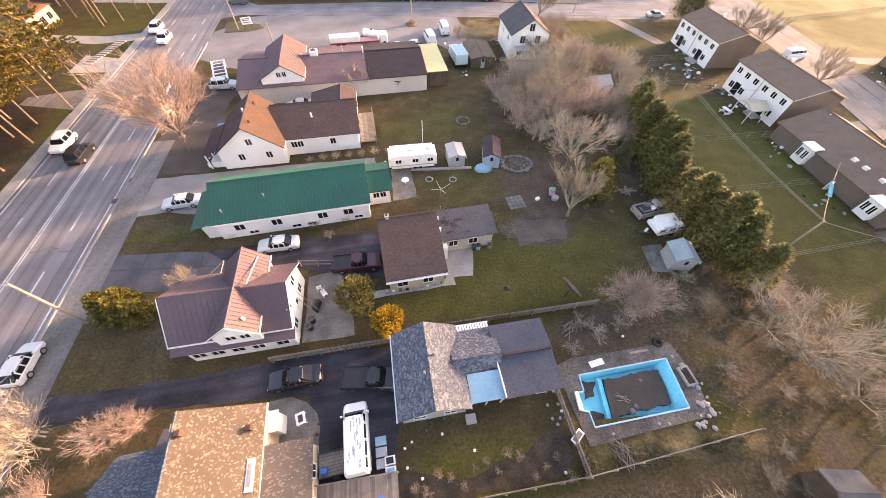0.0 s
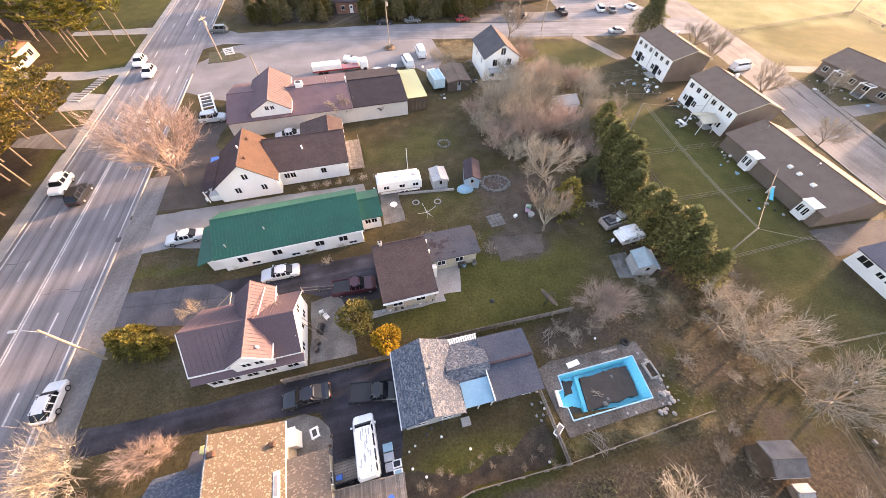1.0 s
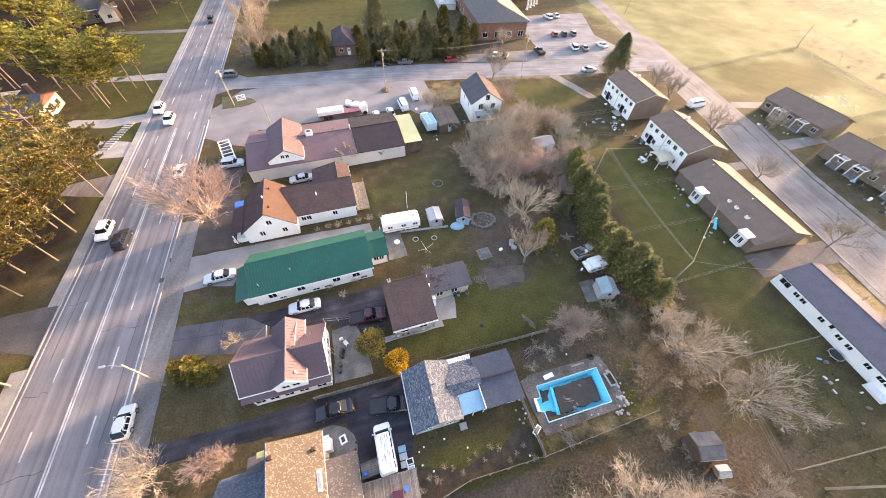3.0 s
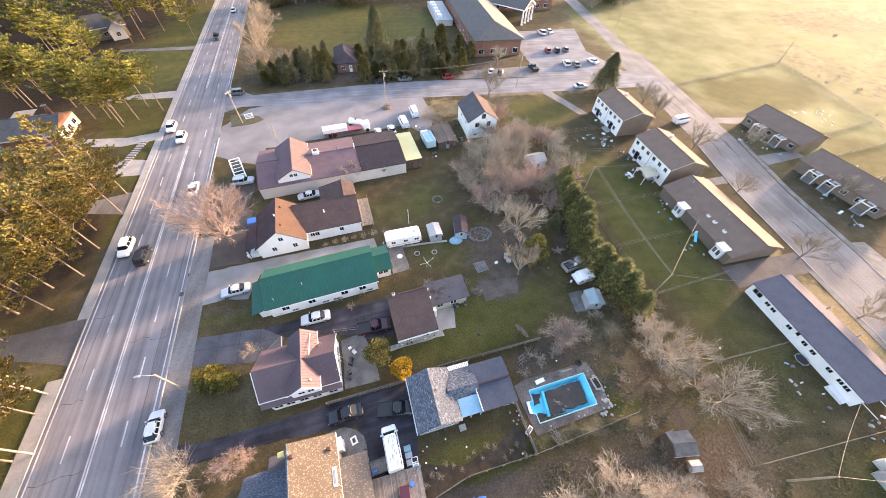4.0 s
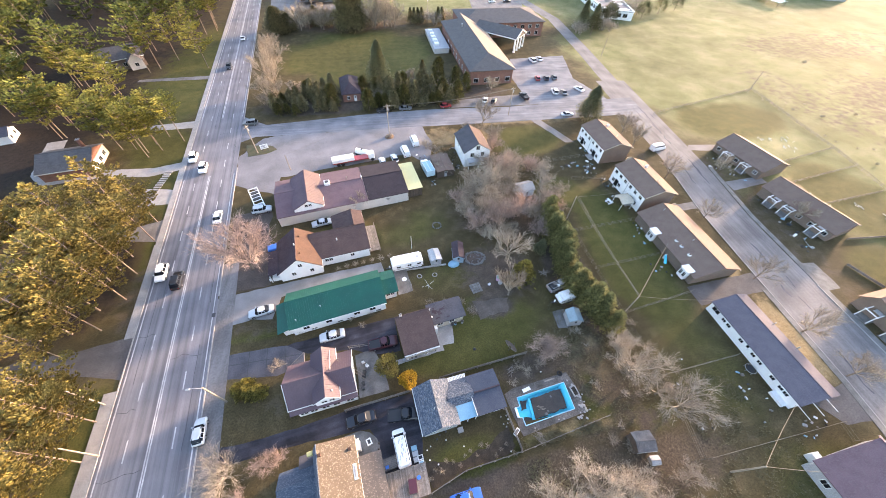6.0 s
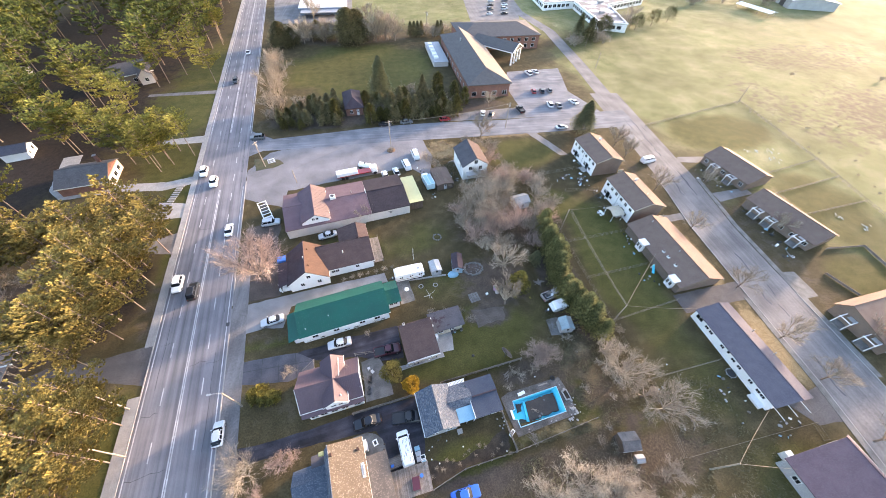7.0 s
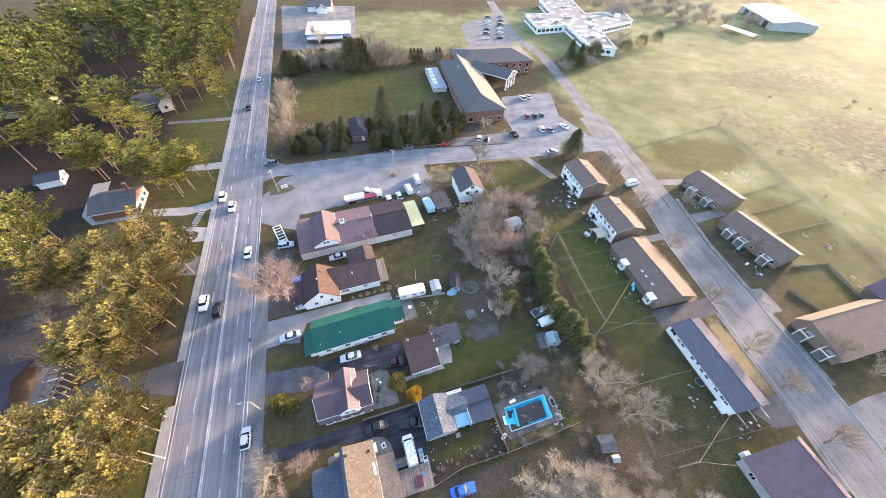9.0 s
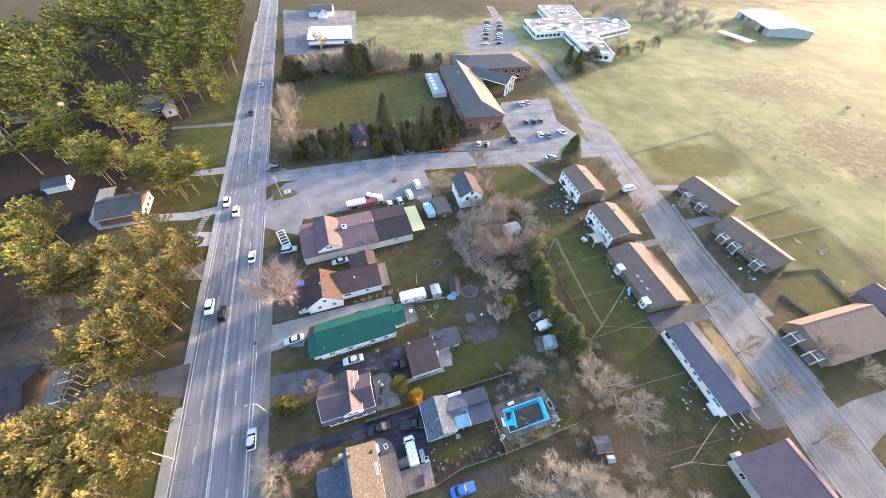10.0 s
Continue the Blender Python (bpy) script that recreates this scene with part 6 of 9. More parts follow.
# ---- trees ----
class Soup:
    """Collects tubes and blades into one mesh."""

    def __init__(self):
        self.v, self.f = [], []

    def cone(self, p, q, r0, r1, sides=4):
        d = (q - p)
        if d.length < 1e-4:
            return
        d = d.normalized()
        u = d.orthogonal().normalized()
        w = d.cross(u)
        b = len(self.v)
        for c, r in ((p, r0), (q, r1)):
            for k in range(sides):
                a = 2 * math.pi * k / sides
                self.v.append(c + r * (math.cos(a) * u + math.sin(a) * w))
        for k in range(sides):
            self.f.append((b + k, b + (k + 1) % sides, b + sides + (k + 1) % sides, b + sides + k))

    def rodlike(self, pts, rad, sides=8):
        """One connected tapered rod through the points."""
        b = len(self.v)
        for p, r in zip(pts, rad):
            for k in range(sides):
                a = 2 * math.pi * k / sides
                self.v.append(p + Vector((r * math.cos(a), r * math.sin(a), 0)))
        for j in range(len(pts) - 1):
            for k in range(sides):
                self.f.append((b + j * sides + k, b + j * sides + (k + 1) % sides, b + (j + 1) * sides + (k + 1) % sides, b + (j + 1) * sides + k))

    def spike(self, p, q, r):
        d = (q - p).normalized()
        u = d.orthogonal().normalized() * r
        w = d.cross(u)
        b = len(self.v)
        self.v += [p + u, p - u * 0.5 + w * 0.87, p - u * 0.5 - w * 0.87, q]
        self.f += [(b, b + 1, b + 3), (b + 1, b + 2, b + 3), (b + 2, b, b + 3)]

    def blade(self, p, q, w):
        d = (q - p)
        s = d.cross(Vector((0.3, 0.2, 1))).normalized() * w
        m = p + d * 0.45
        b = len(self.v)
        self.v += [p, m + s, q, m - s]
        self.f += [(b, b + 1, b + 2, b + 3)]

    def tuft(self, c, out, ln, w, count, rnd, loose=0.85):
        """A spray of blades that spring from one point, swept towards out."""
        b = len(self.v)
        self.v.append(c)
        for k in range(count):
            v = (out + Vector((rnd.uniform(-1, 1), rnd.uniform(-1, 1), rnd.uniform(-0.6, 0.9))) * loose).normalized() * ln * rnd.uniform(0.7, 1.15)
            s = v.cross(Vector((rnd.uniform(-0.4, 0.4), rnd.uniform(-0.4, 0.4), 1))).normalized() * w
            m = c + v * 0.55
            i = len(self.v)
            self.v += [m + s, c + v, m - s]
            self.f.append((b, i, i + 1, i + 2))

    def mesh(self, name, material):
        me = bpy.data.meshes.new(name)
        me.from_pydata([tuple(p) for p in self.v], [], self.f)
        me.materials.append(material)
        return me


def tilted(d, angle, rnd):
    a = d.orthogonal().normalized()
    a.rotate(Matrix.Rotation(rnd.uniform(0, 2 * math.pi), 3, d))
    v = d.copy()
    v.rotate(Matrix.Rotation(angle, 3, a))
    return v.normalized()


def bare_meshes(seed, h, spread=0.75, stems=1, dense=1.0, twig="twig", levels=3, fat=1.0, limbs=6):
    """Trunk and leafless crown: limbs, branches and many fine twigs."""
    rnd = random.Random(seed)
    trunk, crown = Soup(), Soup()
    R = h * 0.018 + 0.04

    def grow(p, d, ln, r, level):
        bend = tilted(d, rnd.uniform(0.05, 0.25), rnd)
        m = p + d * ln * 0.5
        q = m + (bend + Vector((0, 0, 0.12))).normalized() * ln * 0.5
        if level <= 1:
            crown.spike(p, m + (m - p) * 0.4, max(r, 0.021 * fat) if level == 0 else max(r, 0.028 * fat))
            crown.spike(m - d * 0.05, q, max(r * 0.75, 0.016 * fat))
        else:
            crown.cone(p, m, r, r * 0.8, 4)
            crown.cone(m, q, r * 0.8, r * 0.55, 4)
        if level == 0:
            return
        k = {4: 5, 3: 5, 2: 6, 1: 6}[level]
        k = max(2, int(k * dense * (1.0 if level > 1 else 1.35) + rnd.random()))
        for i in range(k):
            f = rnd.uniform(0.3, 1.0)
            s = p + (m - p) * min(1, f * 2) if f < 0.5 else m + (q - m) * (f * 2 - 1)
            nd = tilted((q - m).normalized(), (rnd.uniform(0.35, 0.85) if level > 1 else rnd.uniform(0.4, 1.15)) * spread, rnd)
            nd = (nd + Vector((0, 0, 0.14 if level > 1 else 0.06))).normalized()
            grow(s, nd, ln * rnd.uniform(0.5, 0.75), r * 0.52, level - 1)

    for s in range(stems):
        base = Vector((rnd.uniform(-0.5, 0.5), rnd.uniform(-0.5, 0.5), 0)) * (stems > 1) * (0.5 + 0.18 * stems)
        lean = tilted(Vector((0, 0, 1)), rnd.uniform(0.0, 0.12) if stems == 1 else rnd.uniform(0.1, 0.4), rnd)
        th = h * (rnd.uniform(0.22, 0.3) if stems == 1 else rnd.uniform(0.1, 0.2))
        rr = R if stems == 1 else R * 0.5
        (trunk if s == 0 else crown).rodlike([base - Vector((0, 0, 0.2)), base + lean * 0.4, base + lean * th], [rr * 1.5, rr * 1.05, rr * 0.85])
        top = base + lean * th
        k = limbs if stems == 1 else 3
        for i in range(k):
            az, tl = 6.283 * (i + rnd.uniform(-0.3, 0.3)) / k, rnd.uniform(0.45, 1.15) * spread
            nd = (Vector((math.cos(az) * math.sin(tl), math.sin(az) * math.sin(tl), math.cos(tl))) + lean - Vector((0, 0, 1))).normalized()
            grow(top - lean * rnd.uniform(0, th * 0.35), nd, h * rnd.uniform(0.4, 0.52) * (1.0 if levels == 3 else 1.25), rr * 0.6, levels)
        grow(top, lean, h * 0.4, rr * 0.7, levels)
    return trunk.mesh("trunk", M["bark"]), crown.mesh("crown", M[twig])


def pine_meshes(seed, h, crown_h, r, fine=1.0, mt="needles"):
    """Tall bare trunk with a broad, layered crown of needle tufts."""
    rnd = random.Random(seed)
    trunk, crown = Soup(), Soup()
    lean = Vector((rnd.uniform(-0.03, 0.03), rnd.uniform(-0.03, 0.03), 1)).normalized()
    pts = [lean * h * f for f in (0, 0.02, 0.4, 0.75, 1.0)]
    rad = [0.24, 0.17, 0.15, 0.10, 0.03]
    trunk.rodlike(pts, rad)
    z, turn, size = h - crown_h, rnd.uniform(0, 6), 0.62 / fine ** 0.75
    while z < h - 0.3:
        f = (z - h + crown_h) / crown_h
        prof = (0.55 + 0.45 * math.sin(min(1, f * 2.4) * 1.57)) * (1 - max(0, f - 0.35) / 0.68) ** 0.75
        k = 4
        for i in range(k):
            a = turn + 6.283 * (i + rnd.uniform(-0.3, 0.3)) / k
            ln = max(0.7, r * prof * rnd.uniform(0.55, 1.5))
            d = Vector((math.cos(a), math.sin(a), rnd.uniform(0.0, 0.34)))
            side = Vector((-math.sin(a), math.cos(a), 0))
            root = lean * (z + rnd.uniform(-0.25, 0.25))
            trunk.cone(root, root + d * ln * 0.7, 0.05, 0.015, 3)
            # side shoots make a flat, upswept plume
            m = max(4, int(ln * 4.6 * fine))
            for j in range(m):
                g = 0.3 + 0.7 * (j + rnd.random()) / m
                w = ln * 0.27 * math.sin(min(1.0, 1.3 - g) * 2.1)
                o = rnd.uniform(-1, 1)
                c = root + d * ln * g + side * o * w + Vector((0, 0, 0.13 * ln * g * g + rnd.uniform(-0.1, 0.12)))
                crown.tuft(c, (d * 1.2 + side * o * 0.7 + Vector((0, 0, 0.5))).normalized(), size * rnd.uniform(0.85, 1.25), size * 0.29, 9 if fine > 0.8 else 6, rnd, 0.6)
        turn += 0.63
        z += (1.15 + 0.35 * rnd.random()) / fine ** 0.4
    crown.tuft(lean * (h - 0.3), Vector((0, 0, 1)), size * 1.4, size * 0.2, 12, rnd)
    return trunk.mesh("trunk", M["pine_bark"]), crown.mesh("crown", M[mt])


def cone_meshes(seed, h, r, mt="needles_dark", shape=1.0, low=0.05, size=1.0, dense=1.0):
    """A conifer green to the ground: drooping sprays round a stem, with an uneven outline."""
    rnd = random.Random(seed)
    trunk, crown = Soup(), Soup()
    trunk.cone(Vector((0, 0, -0.1)), Vector((0, 0, h * 0.95)), 0.05 + h * 0.014, 0.02, 7)
    bulge = [rnd.uniform(0.75, 1.2) for _ in range(24)]
    for i in range(int((h * r * 22 + 70) * dense)):
        f = rnd.random() ** 0.8
        z = h * (low + (1 - low) * f)
        a = rnd.uniform(0, 6.283)
        R = r * (1 - f) ** shape * rnd.uniform(0.55, 1.15) * bulge[int(a * 0.955) + 6 * int(f * 3.99)] + 0.1
        d = Vector((math.cos(a), math.sin(a), 0))
        for j in range(3):
            c = Vector((0, 0, z)) + d * R * (0.5 + 0.25 * j) + Vector((rnd.uniform(-0.2, 0.2), rnd.uniform(-0.2, 0.2), 0.12 - 0.12 * j))
            crown.tuft(c, d * 0.8 + Vector((0, 0, 0.35)), 0.52 * size, 0.1 * size, 4, rnd)
    crown.tuft(Vector((0, 0, h * 0.93)), Vector((0, 0, 1.5)), h * 0.09, 0.1, 8, rnd)
    return trunk.mesh("trunk", M["bark"]), crown.mesh("crown", M[mt])


def ball_meshes(seed, h, r, mt):
    """A dense clipped shrub with an uneven outline."""
    rnd = random.Random(seed)
    trunk, crown = Soup(), Soup()
    trunk.cone(Vector((0, 0, -0.1)), Vector((0, 0, h * 0.6)), 0.12, 0.05, 7)
    for i in range(650):
        el, a = math.asin(rnd.uniform(-0.5, 1)), rnd.uniform(0, 6.28)
        v = Vector((math.cos(a) * math.cos(el), math.sin(a) * math.cos(el), math.sin(el)))
        k = rnd.uniform(0.55, 1.0) * (1 + 0.15 * math.sin(3 * a + seed) * math.cos(2 * el))
        c = Vector((v.x * r * k, v.y * r * k, h * 0.45 + v.z * h * 0.5 * k))
        for b in range(5):
            w = (v + Vector((rnd.uniform(-1, 1), rnd.uniform(-1, 1), rnd.uniform(-0.5, 1)))).normalized()
            crown.blade(c, c + w * rnd.uniform(0.22, 0.42), 0.075)
    return trunk.mesh("trunk", M["bark"]), crown.mesh("crown", M[mt])


def plant(meshes, x, y, s=1.0, turn=0.0, label="", category="tree", group="", name="tree", sz=1.0):
    th = thing(name, x, y, 0, turn, label, category, group)
    th.scale = (s, s, s * sz)
    for nm, me in zip(("trunk", "crown"), meshes):
        share(nm, me, th, Matrix())
    return th


def joined(name, spots, kinds, label, category):
    """Many plants too far off to be told apart, as one object with a trunk part and a crown part."""
    th = thing(name, 0, 0, 0, 0, label, category, "", "stuff")
    for j, nm in ((0, "trunks"), (1, "crowns")):
        vs, fs, base = [], [], 0
        cache = {}
        for i, (x, y, s) in enumerate(spots):
            me = kinds[i % len(kinds)][j]
            if me.name not in cache:
                co = np.empty(len(me.vertices) * 3)
                me.vertices.foreach_get("co", co)
                cache[me.name] = co.reshape(-1, 3), [tuple(p.vertices) for p in me.polygons]
            co, faces = cache[me.name]
            a = i * 0.65
            rot = np.array([[math.cos(a), math.sin(a), 0], [-math.sin(a), math.cos(a), 0], [0, 0, 1]])
            vs.append(co @ rot * s + np.array([x, y, 0]))
            fs += [tuple(v + base for v in f) for f in faces]
            base += len(co)
        me = bpy.data.meshes.new(nm)
        me.from_pydata(np.concatenate(vs).tolist(), [], fs)
        me.materials.append(kinds[0][j].materials[0])
        ob = new(nm, me)
        ob.parent = th
        tagged(ob, kind="stuff")
    return th


rnd = random.Random(7)
BARE = [bare_meshes(k, 9.0, (0.85, 0.75, 0.95, 0.8)[k], 1, 1.0, twig=("twig", "twig", "twig", "twig_pale")[k], fat=1.2) for k in range(4)]
RED_TREE = bare_meshes(18, 11.5, 0.8, 1, 1.15, twig="twig_red", fat=0.95, limbs=11)
ROUND = bare_meshes(25, 6.0, 0.95, 1, 1.0, twig="twig", fat=0.8)
VASE = bare_meshes(27, 6.5, 0.62, 1, 1.1, twig="twig", fat=0.85)
PALE = [bare_meshes(20 + k, 7.5, 1.0, 2, 1.1, twig="twig_pale", fat=0.75) for k in range(2)]
BUSH = [bare_meshes(30 + k, 5.5, 0.85, 7, 1.1, levels=2, fat=0.8, twig=("twig_red", "twig", "twig_pale")[k]) for k in range(3)]
ROUND_P = bare_meshes(26, 6.0, 0.95, 1, 1.1, twig="twig_pale", fat=0.8)
LOW = [bare_meshes(36 + k, 5.5, 0.9, 6, 0.8, levels=2, twig=("twig", "twig", "twig_pale")[k], fat=1.1) for k in range(3)]
PINE = [pine_meshes(40 + k, 20.0, (10.0, 12.0, 9.0, 11.0, 13.0)[k], (5.8, 6.4, 5.6, 6.8, 6.0)[k], 1.0, "needles_mid") for k in range(5)]
PINE_FULL = [pine_meshes(140 + k, 18.5, (12.5, 11.5, 13.0)[k], (5.2, 5.8, 5.4)[k], 1.22) for k in range(3)]
PINE_FAR = [pine_meshes(45 + k, 20.0, (11.0, 13.0, 12.0)[k], (6.6, 7.4, 7.0)[k], 0.72, "needles_wood") for k in range(3)]
CEDAR = [cone_meshes(60 + k, 7.5, 2.2, "hedge", 0.55, 0.05, 0.72, 1.6) for k in range(3)]
SPRUCE = cone_meshes(70, 14.0, 5.2, "needles_pale", 0.75, 0.03, 1.1)
BIG_EVERGREEN = cone_meshes(72, 14.0, 7.5, "belt", 0.42, 0.03, 1.7, 0.7)
JUNIPER = [cone_meshes(75 + k, 4.4, 1.9, "juniper", 0.6) for k in range(2)]

plant(RED_TREE, -32.9, 48.0, 1.1, 40, "large leafless roadside tree with russet twigs")
plant(BARE[0], -9.0, 64.2, 0.5, 10, "small leafless tree against the shop wall")
plant(bare_meshes(33, 5.5, 1.0, 10, 1.5, levels=2, fat=0.75, twig="twig_red"), 24.0, 18.2, 0.72, 130, "round leafless russet tree beside the empty pool", sz=1.2)
plant(VASE, 21.0, 31.6, 1.1, 70, "pale leafless tree behind the brown house")
plant(BARE[3], 23.6, 41.0, 0.95, 20, "leafless tree beside the fire pit")
plant(BUSH[2], -30.8, 8.9, 0.95, 40, "pale leafless many-stemmed tree at the drive entrance", sz=1.15)
for x, y, s in ((-24.9, 9.3, 0.55), (-23.0, 10.0, 0.42), (-28.0, 5.2, 0.5)):
    plant(BUSH[0], x, y, s, x * 31, "leafless russet shrub beside the tan house", "shrub", "shrubs by the drive", "shrub")
ROUGH_TREES = [(38.2, 11.6, 1.2), (42.2, 4.6, 1.25), (38.0, 17.0, 0.7), (36.0, 14.0, 0.8), (40.2, 7.4, 0.8)]
for x, y, s in ROUGH_TREES:
    plant((ROUND, ROUND_P, ROUND_P, ROUND)[int(x) % 4], x, y, s, x * 50, "grey leafless tree in the rough yard", "tree", "trees in the rough yard")
for x, y, s in ((17, -4.6, 1.15), (22.5, -3.8, 1.1), (28.2, -4.6, 1.15), (25.5, -8.5, 1.2), (33, -9, 1.2), (13, -8, 1.1), (37, -5, 0.6), (45, -14, 1.0)):
    plant(PALE[int(x) % 2], x, y, s, x * 37, "pale leafless tree below the fence", "tree", "trees below the fence")
for i, (x, y, s) in enumerate([(19.0, 52, 1.0), (21.5, 56, 1.1), (20.5, 61, 1.1), (24.5, 52.5, 1.2), (25.5, 58, 1.2), (24.5, 65, 1.2), (29, 54, 1.1), (30, 61, 1.1), (29.5, 68, 1.2), (33, 56, 1.0), (34.5, 52.5, 1.0), (39.5, 58, 0.8), (40, 54, 1.0), (34, 69, 1.1), (41.5, 64, 0.9), (33, 72.5, 1.1), (28, 73.5, 1.0), (36.5, 76, 0.9), (33.5, 84, 0.9), (34.5, 90, 0.8), (21, 48, 0.7), (33.5, 47, 0.8), (44.5, 59.5, 0.8), (43.0, 69.5, 0.9), (40.5, 72.0, 0.9), (25.5, 47.5, 0.8), (17.5, 56.5, 0.8), (17.0, 61.5, 0.8), (22.0, 68.5, 0.9)]):
    plant(BUSH[i % 3], x, y, s, i * 77, "tall leafless thicket shrub with tangled twigs", "shrub", "thicket behind the cottage", "shrub")
for i, (x, y) in enumerate([(31.0, 94.5), (27.5, 96.0), (12.5, 88), (14.6, 84.5), (15.6, 80.5), (13.8, 77.0), (16.5, 74.5)]):
    plant(LOW[i % 2], x, y, 0.55, i * 50, "leafless scrub beside the yard", "shrub", "scrub by the yard", "shrub")
for i, (x, y) in enumerate([(-84.5, 42.5), (-81.0, 46.0), (-86.5, 51.5), (-83.0, 56.0), (-88.5, 56.5), (-79.5, 39.5)]):
    plant(LOW[i % 3], x, y, 0.75, i * 63, "leafless brush in the clearing by the timber house", "shrub", "brush in the clearing", "shrub")
plant(BARE[1], 34.0, 98.6, 0.9, 0, "leafless street tree at the junction")
plant(JUNIPER[0], 25.0, 34.9, 1.35, 0, "olive-green cedar among bare trees", "tree")
plant(SPRUCE, 32.0, 41.6, 0.33, 0, "small pale spruce in the yard", "tree")
for i, (x, y, s) in enumerate([(37.6, 46.5, 1.1), (37.4, 43.4, 1.1), (37.2, 40.4, 1.1), (36.6, 37.6, 1.05), (35.6, 34.9, 0.95), (36.0, 32.2, 1.0), (35.3, 29.6, 1.0), (36.8, 28.0, 1.0), (36.0, 25.6, 1.05), (37.7, 24.2, 1.0), (36.4, 22.6, 0.95), (38.0, 20.6, 0.9), (38.0, 49.5, 1.0), (38.6, 52.2, 0.9), (37.2, 45.0, 1.0), (36.9, 41.9, 1.05), (36.6, 39.0, 1.0), (36.4, 36.2, 1.0)]):
    plant(CEDAR[i % 3], x + rnd.uniform(-0.7, 0.7), y, s * rnd.uniform(1.05, 1.35), i * 67, "tall olive cedar in a hedge row", "tree", "cedar hedge", sz=0.82)
BALL_O, BALL_G = ball_meshes(80, 4.2, 2.0, "olive"), ball_meshes(81, 3.3, 1.5, "gold")
plant(BALL_O, -5.6, 20.4, 1.0, 0, "rounded dark olive evergreen by the patio", "shrub", name="shrub")
plant(BALL_G, -2.3, 17.4, 1.0, 0, "rounded golden yellow shrub by the patio", "shrub", name="shrub")
for i, (x, y, s) in enumerate([(-30.2, 20.9, 1.0), (-28.7, 20.4, 0.95), (-27.2, 20.2, 0.85), (-29.3, 21.9, 0.8)]):
    plant(JUNIPER[i % 2], x, y, s * 0.82, i * 80, "yellow-tipped juniper on the front lawn", "shrub", "junipers on the lawn", "shrub")
plant(LOW[0], -25.0, 24.6, 0.38, 0, "golden dry shrub at the house corner", "shrub", name="shrub")
for i, (x, y, s) in enumerate([(80.6, 86.6, 0.75), (80.2, 79.2, 0.75), (80.4, 62.0, 0.8), (78.0, 25.6, 0.7), (77.4, 12.5, 0.75), (78.0, 3.4, 0.7), (80.0, 45.0, 0.6), (77.4, -7.5, 0.8), (98.4, 62.0, 0.6), (104.0, 40.0, 0.6), (97.0, 8.0, 0.7), (101.0, 1.5, 0.7)]):
    plant(BARE[i % 3], x, y, s, i * 49, "leafless street tree beside the pavement", "tree", "street trees")
BALLS = [ball_meshes(90 + k, 6.2, 2.8, ("needles_dark", "olive", "needles_dark")[k]) for k in range(3)]
plant(SPRUCE, 72.9, 97.2, 0.95, 0, "dense green spruce at the street corner", "tree", sz=0.85)
plant(SPRUCE, 1.7, 136.5, 1.0, 50, "tall pale-tipped spruce in the belt", "tree", sz=1.05)
BELT = [cone_meshes(64 + k, 6.6, 2.5, ("belt", "olive", "belt")[k], (0.7, 0.45, 0.9)[k], 0.03, 1.15, 0.6) for k in range(3)]
for row, y0 in enumerate((115.4, 118.0, 121.0, 124.2, 127.2)):
    x = -37.0 + row
    while x < 29 - row * 2:
        gap = abs(x + 10) < 4.6
        if not gap and rnd.random() < (0.6 if x < -24 else 0.8):
            k = rnd.uniform(0.5, 1.15) * (0.8 if x < -24 else 1.0)
            plant(BELT[rnd.randrange(3)], x, y0 + rnd.uniform(-1.2, 1.2), k, rnd.uniform(0, 360), "dark olive cedar in the belt along the street", "tree", "conifer belt", sz=rnd.uniform(0.85, 1.15))
        x += rnd.uniform(1.9, 3.1)
for x, y, k, nm in ((24.5, 131.0, 1.3, 1), (19.0, 136.5, 0.95, 0), (30.5, 127.0, 1.05, 1), (34.0, 124.0, 0.9, 1)):
    plant(BELT[nm], x, y, k, x * 20, "olive conifer at the end of the belt", "tree", "conifer belt", sz=1.15)
for x, y, k in ((12.0, 131.0, 0.75), (43.5, 121.0, 0.7), (-30.0, 129.0, 0.6)):
    plant(BARE[2], x, y, k, x * 30, "leafless tree behind the conifer belt", "tree", "leafless trees in the belt")
for i in range(12):
    plant(LOW[i % 2], rnd.uniform(-40, 34), rnd.uniform(121, 134), rnd.uniform(0.6, 1.0), i * 33, "leafless shrub in the tree belt", "shrub", "shrubs in the belt", "shrub")
for i, (x, y, s) in enumerate([(-41.0, 142, 1.2), (-39.8, 150, 1.1), (-41.0, 158, 1.2), (-43, 166, 1.0), (-38, 134, 1.0), (-40, 127, 0.9)]):
    plant(BARE[i % 3], x, y, s, i * 61, "leafless tree along the main road", "tree", "roadside trees")
for i, (x, y, k) in enumerate([(-43.5, 196, 0.78), (-38.5, 199, 0.55), (-9.5, 197, 1.1), (-5.5, 200, 1.0), (-26, 206, 0.6), (-20, 205, 0.5)]):
    plant(BIG_EVERGREEN, x, y, k, i * 75, "large dark evergreen at the edge of the green field", "tree", "far field evergreens")
for i, (x, y, k) in enumerate([(-33, 199, 1.25), (-29, 201, 1.1), (-22, 199, 1.2), (-16.5, 200, 1.1), (4, 199, 1.5), (9, 201, 1.55), (14, 199, 1.2), (-30, 236, 1.3), (0, 226, 1.2)]):
    plant(BARE[i % 3], x, y, k, i * 47, "tall leafless tree at the edge of the green field", "tree", "far field trees")
for x in (23.0, 25.0, 27.0, 29.0, 38.0, 40.0):
    plant(BELT[0], x, 203.0, 0.85, x * 30, "dark columnar evergreen behind the hall", "tree", "evergreens behind the hall", sz=1.3)
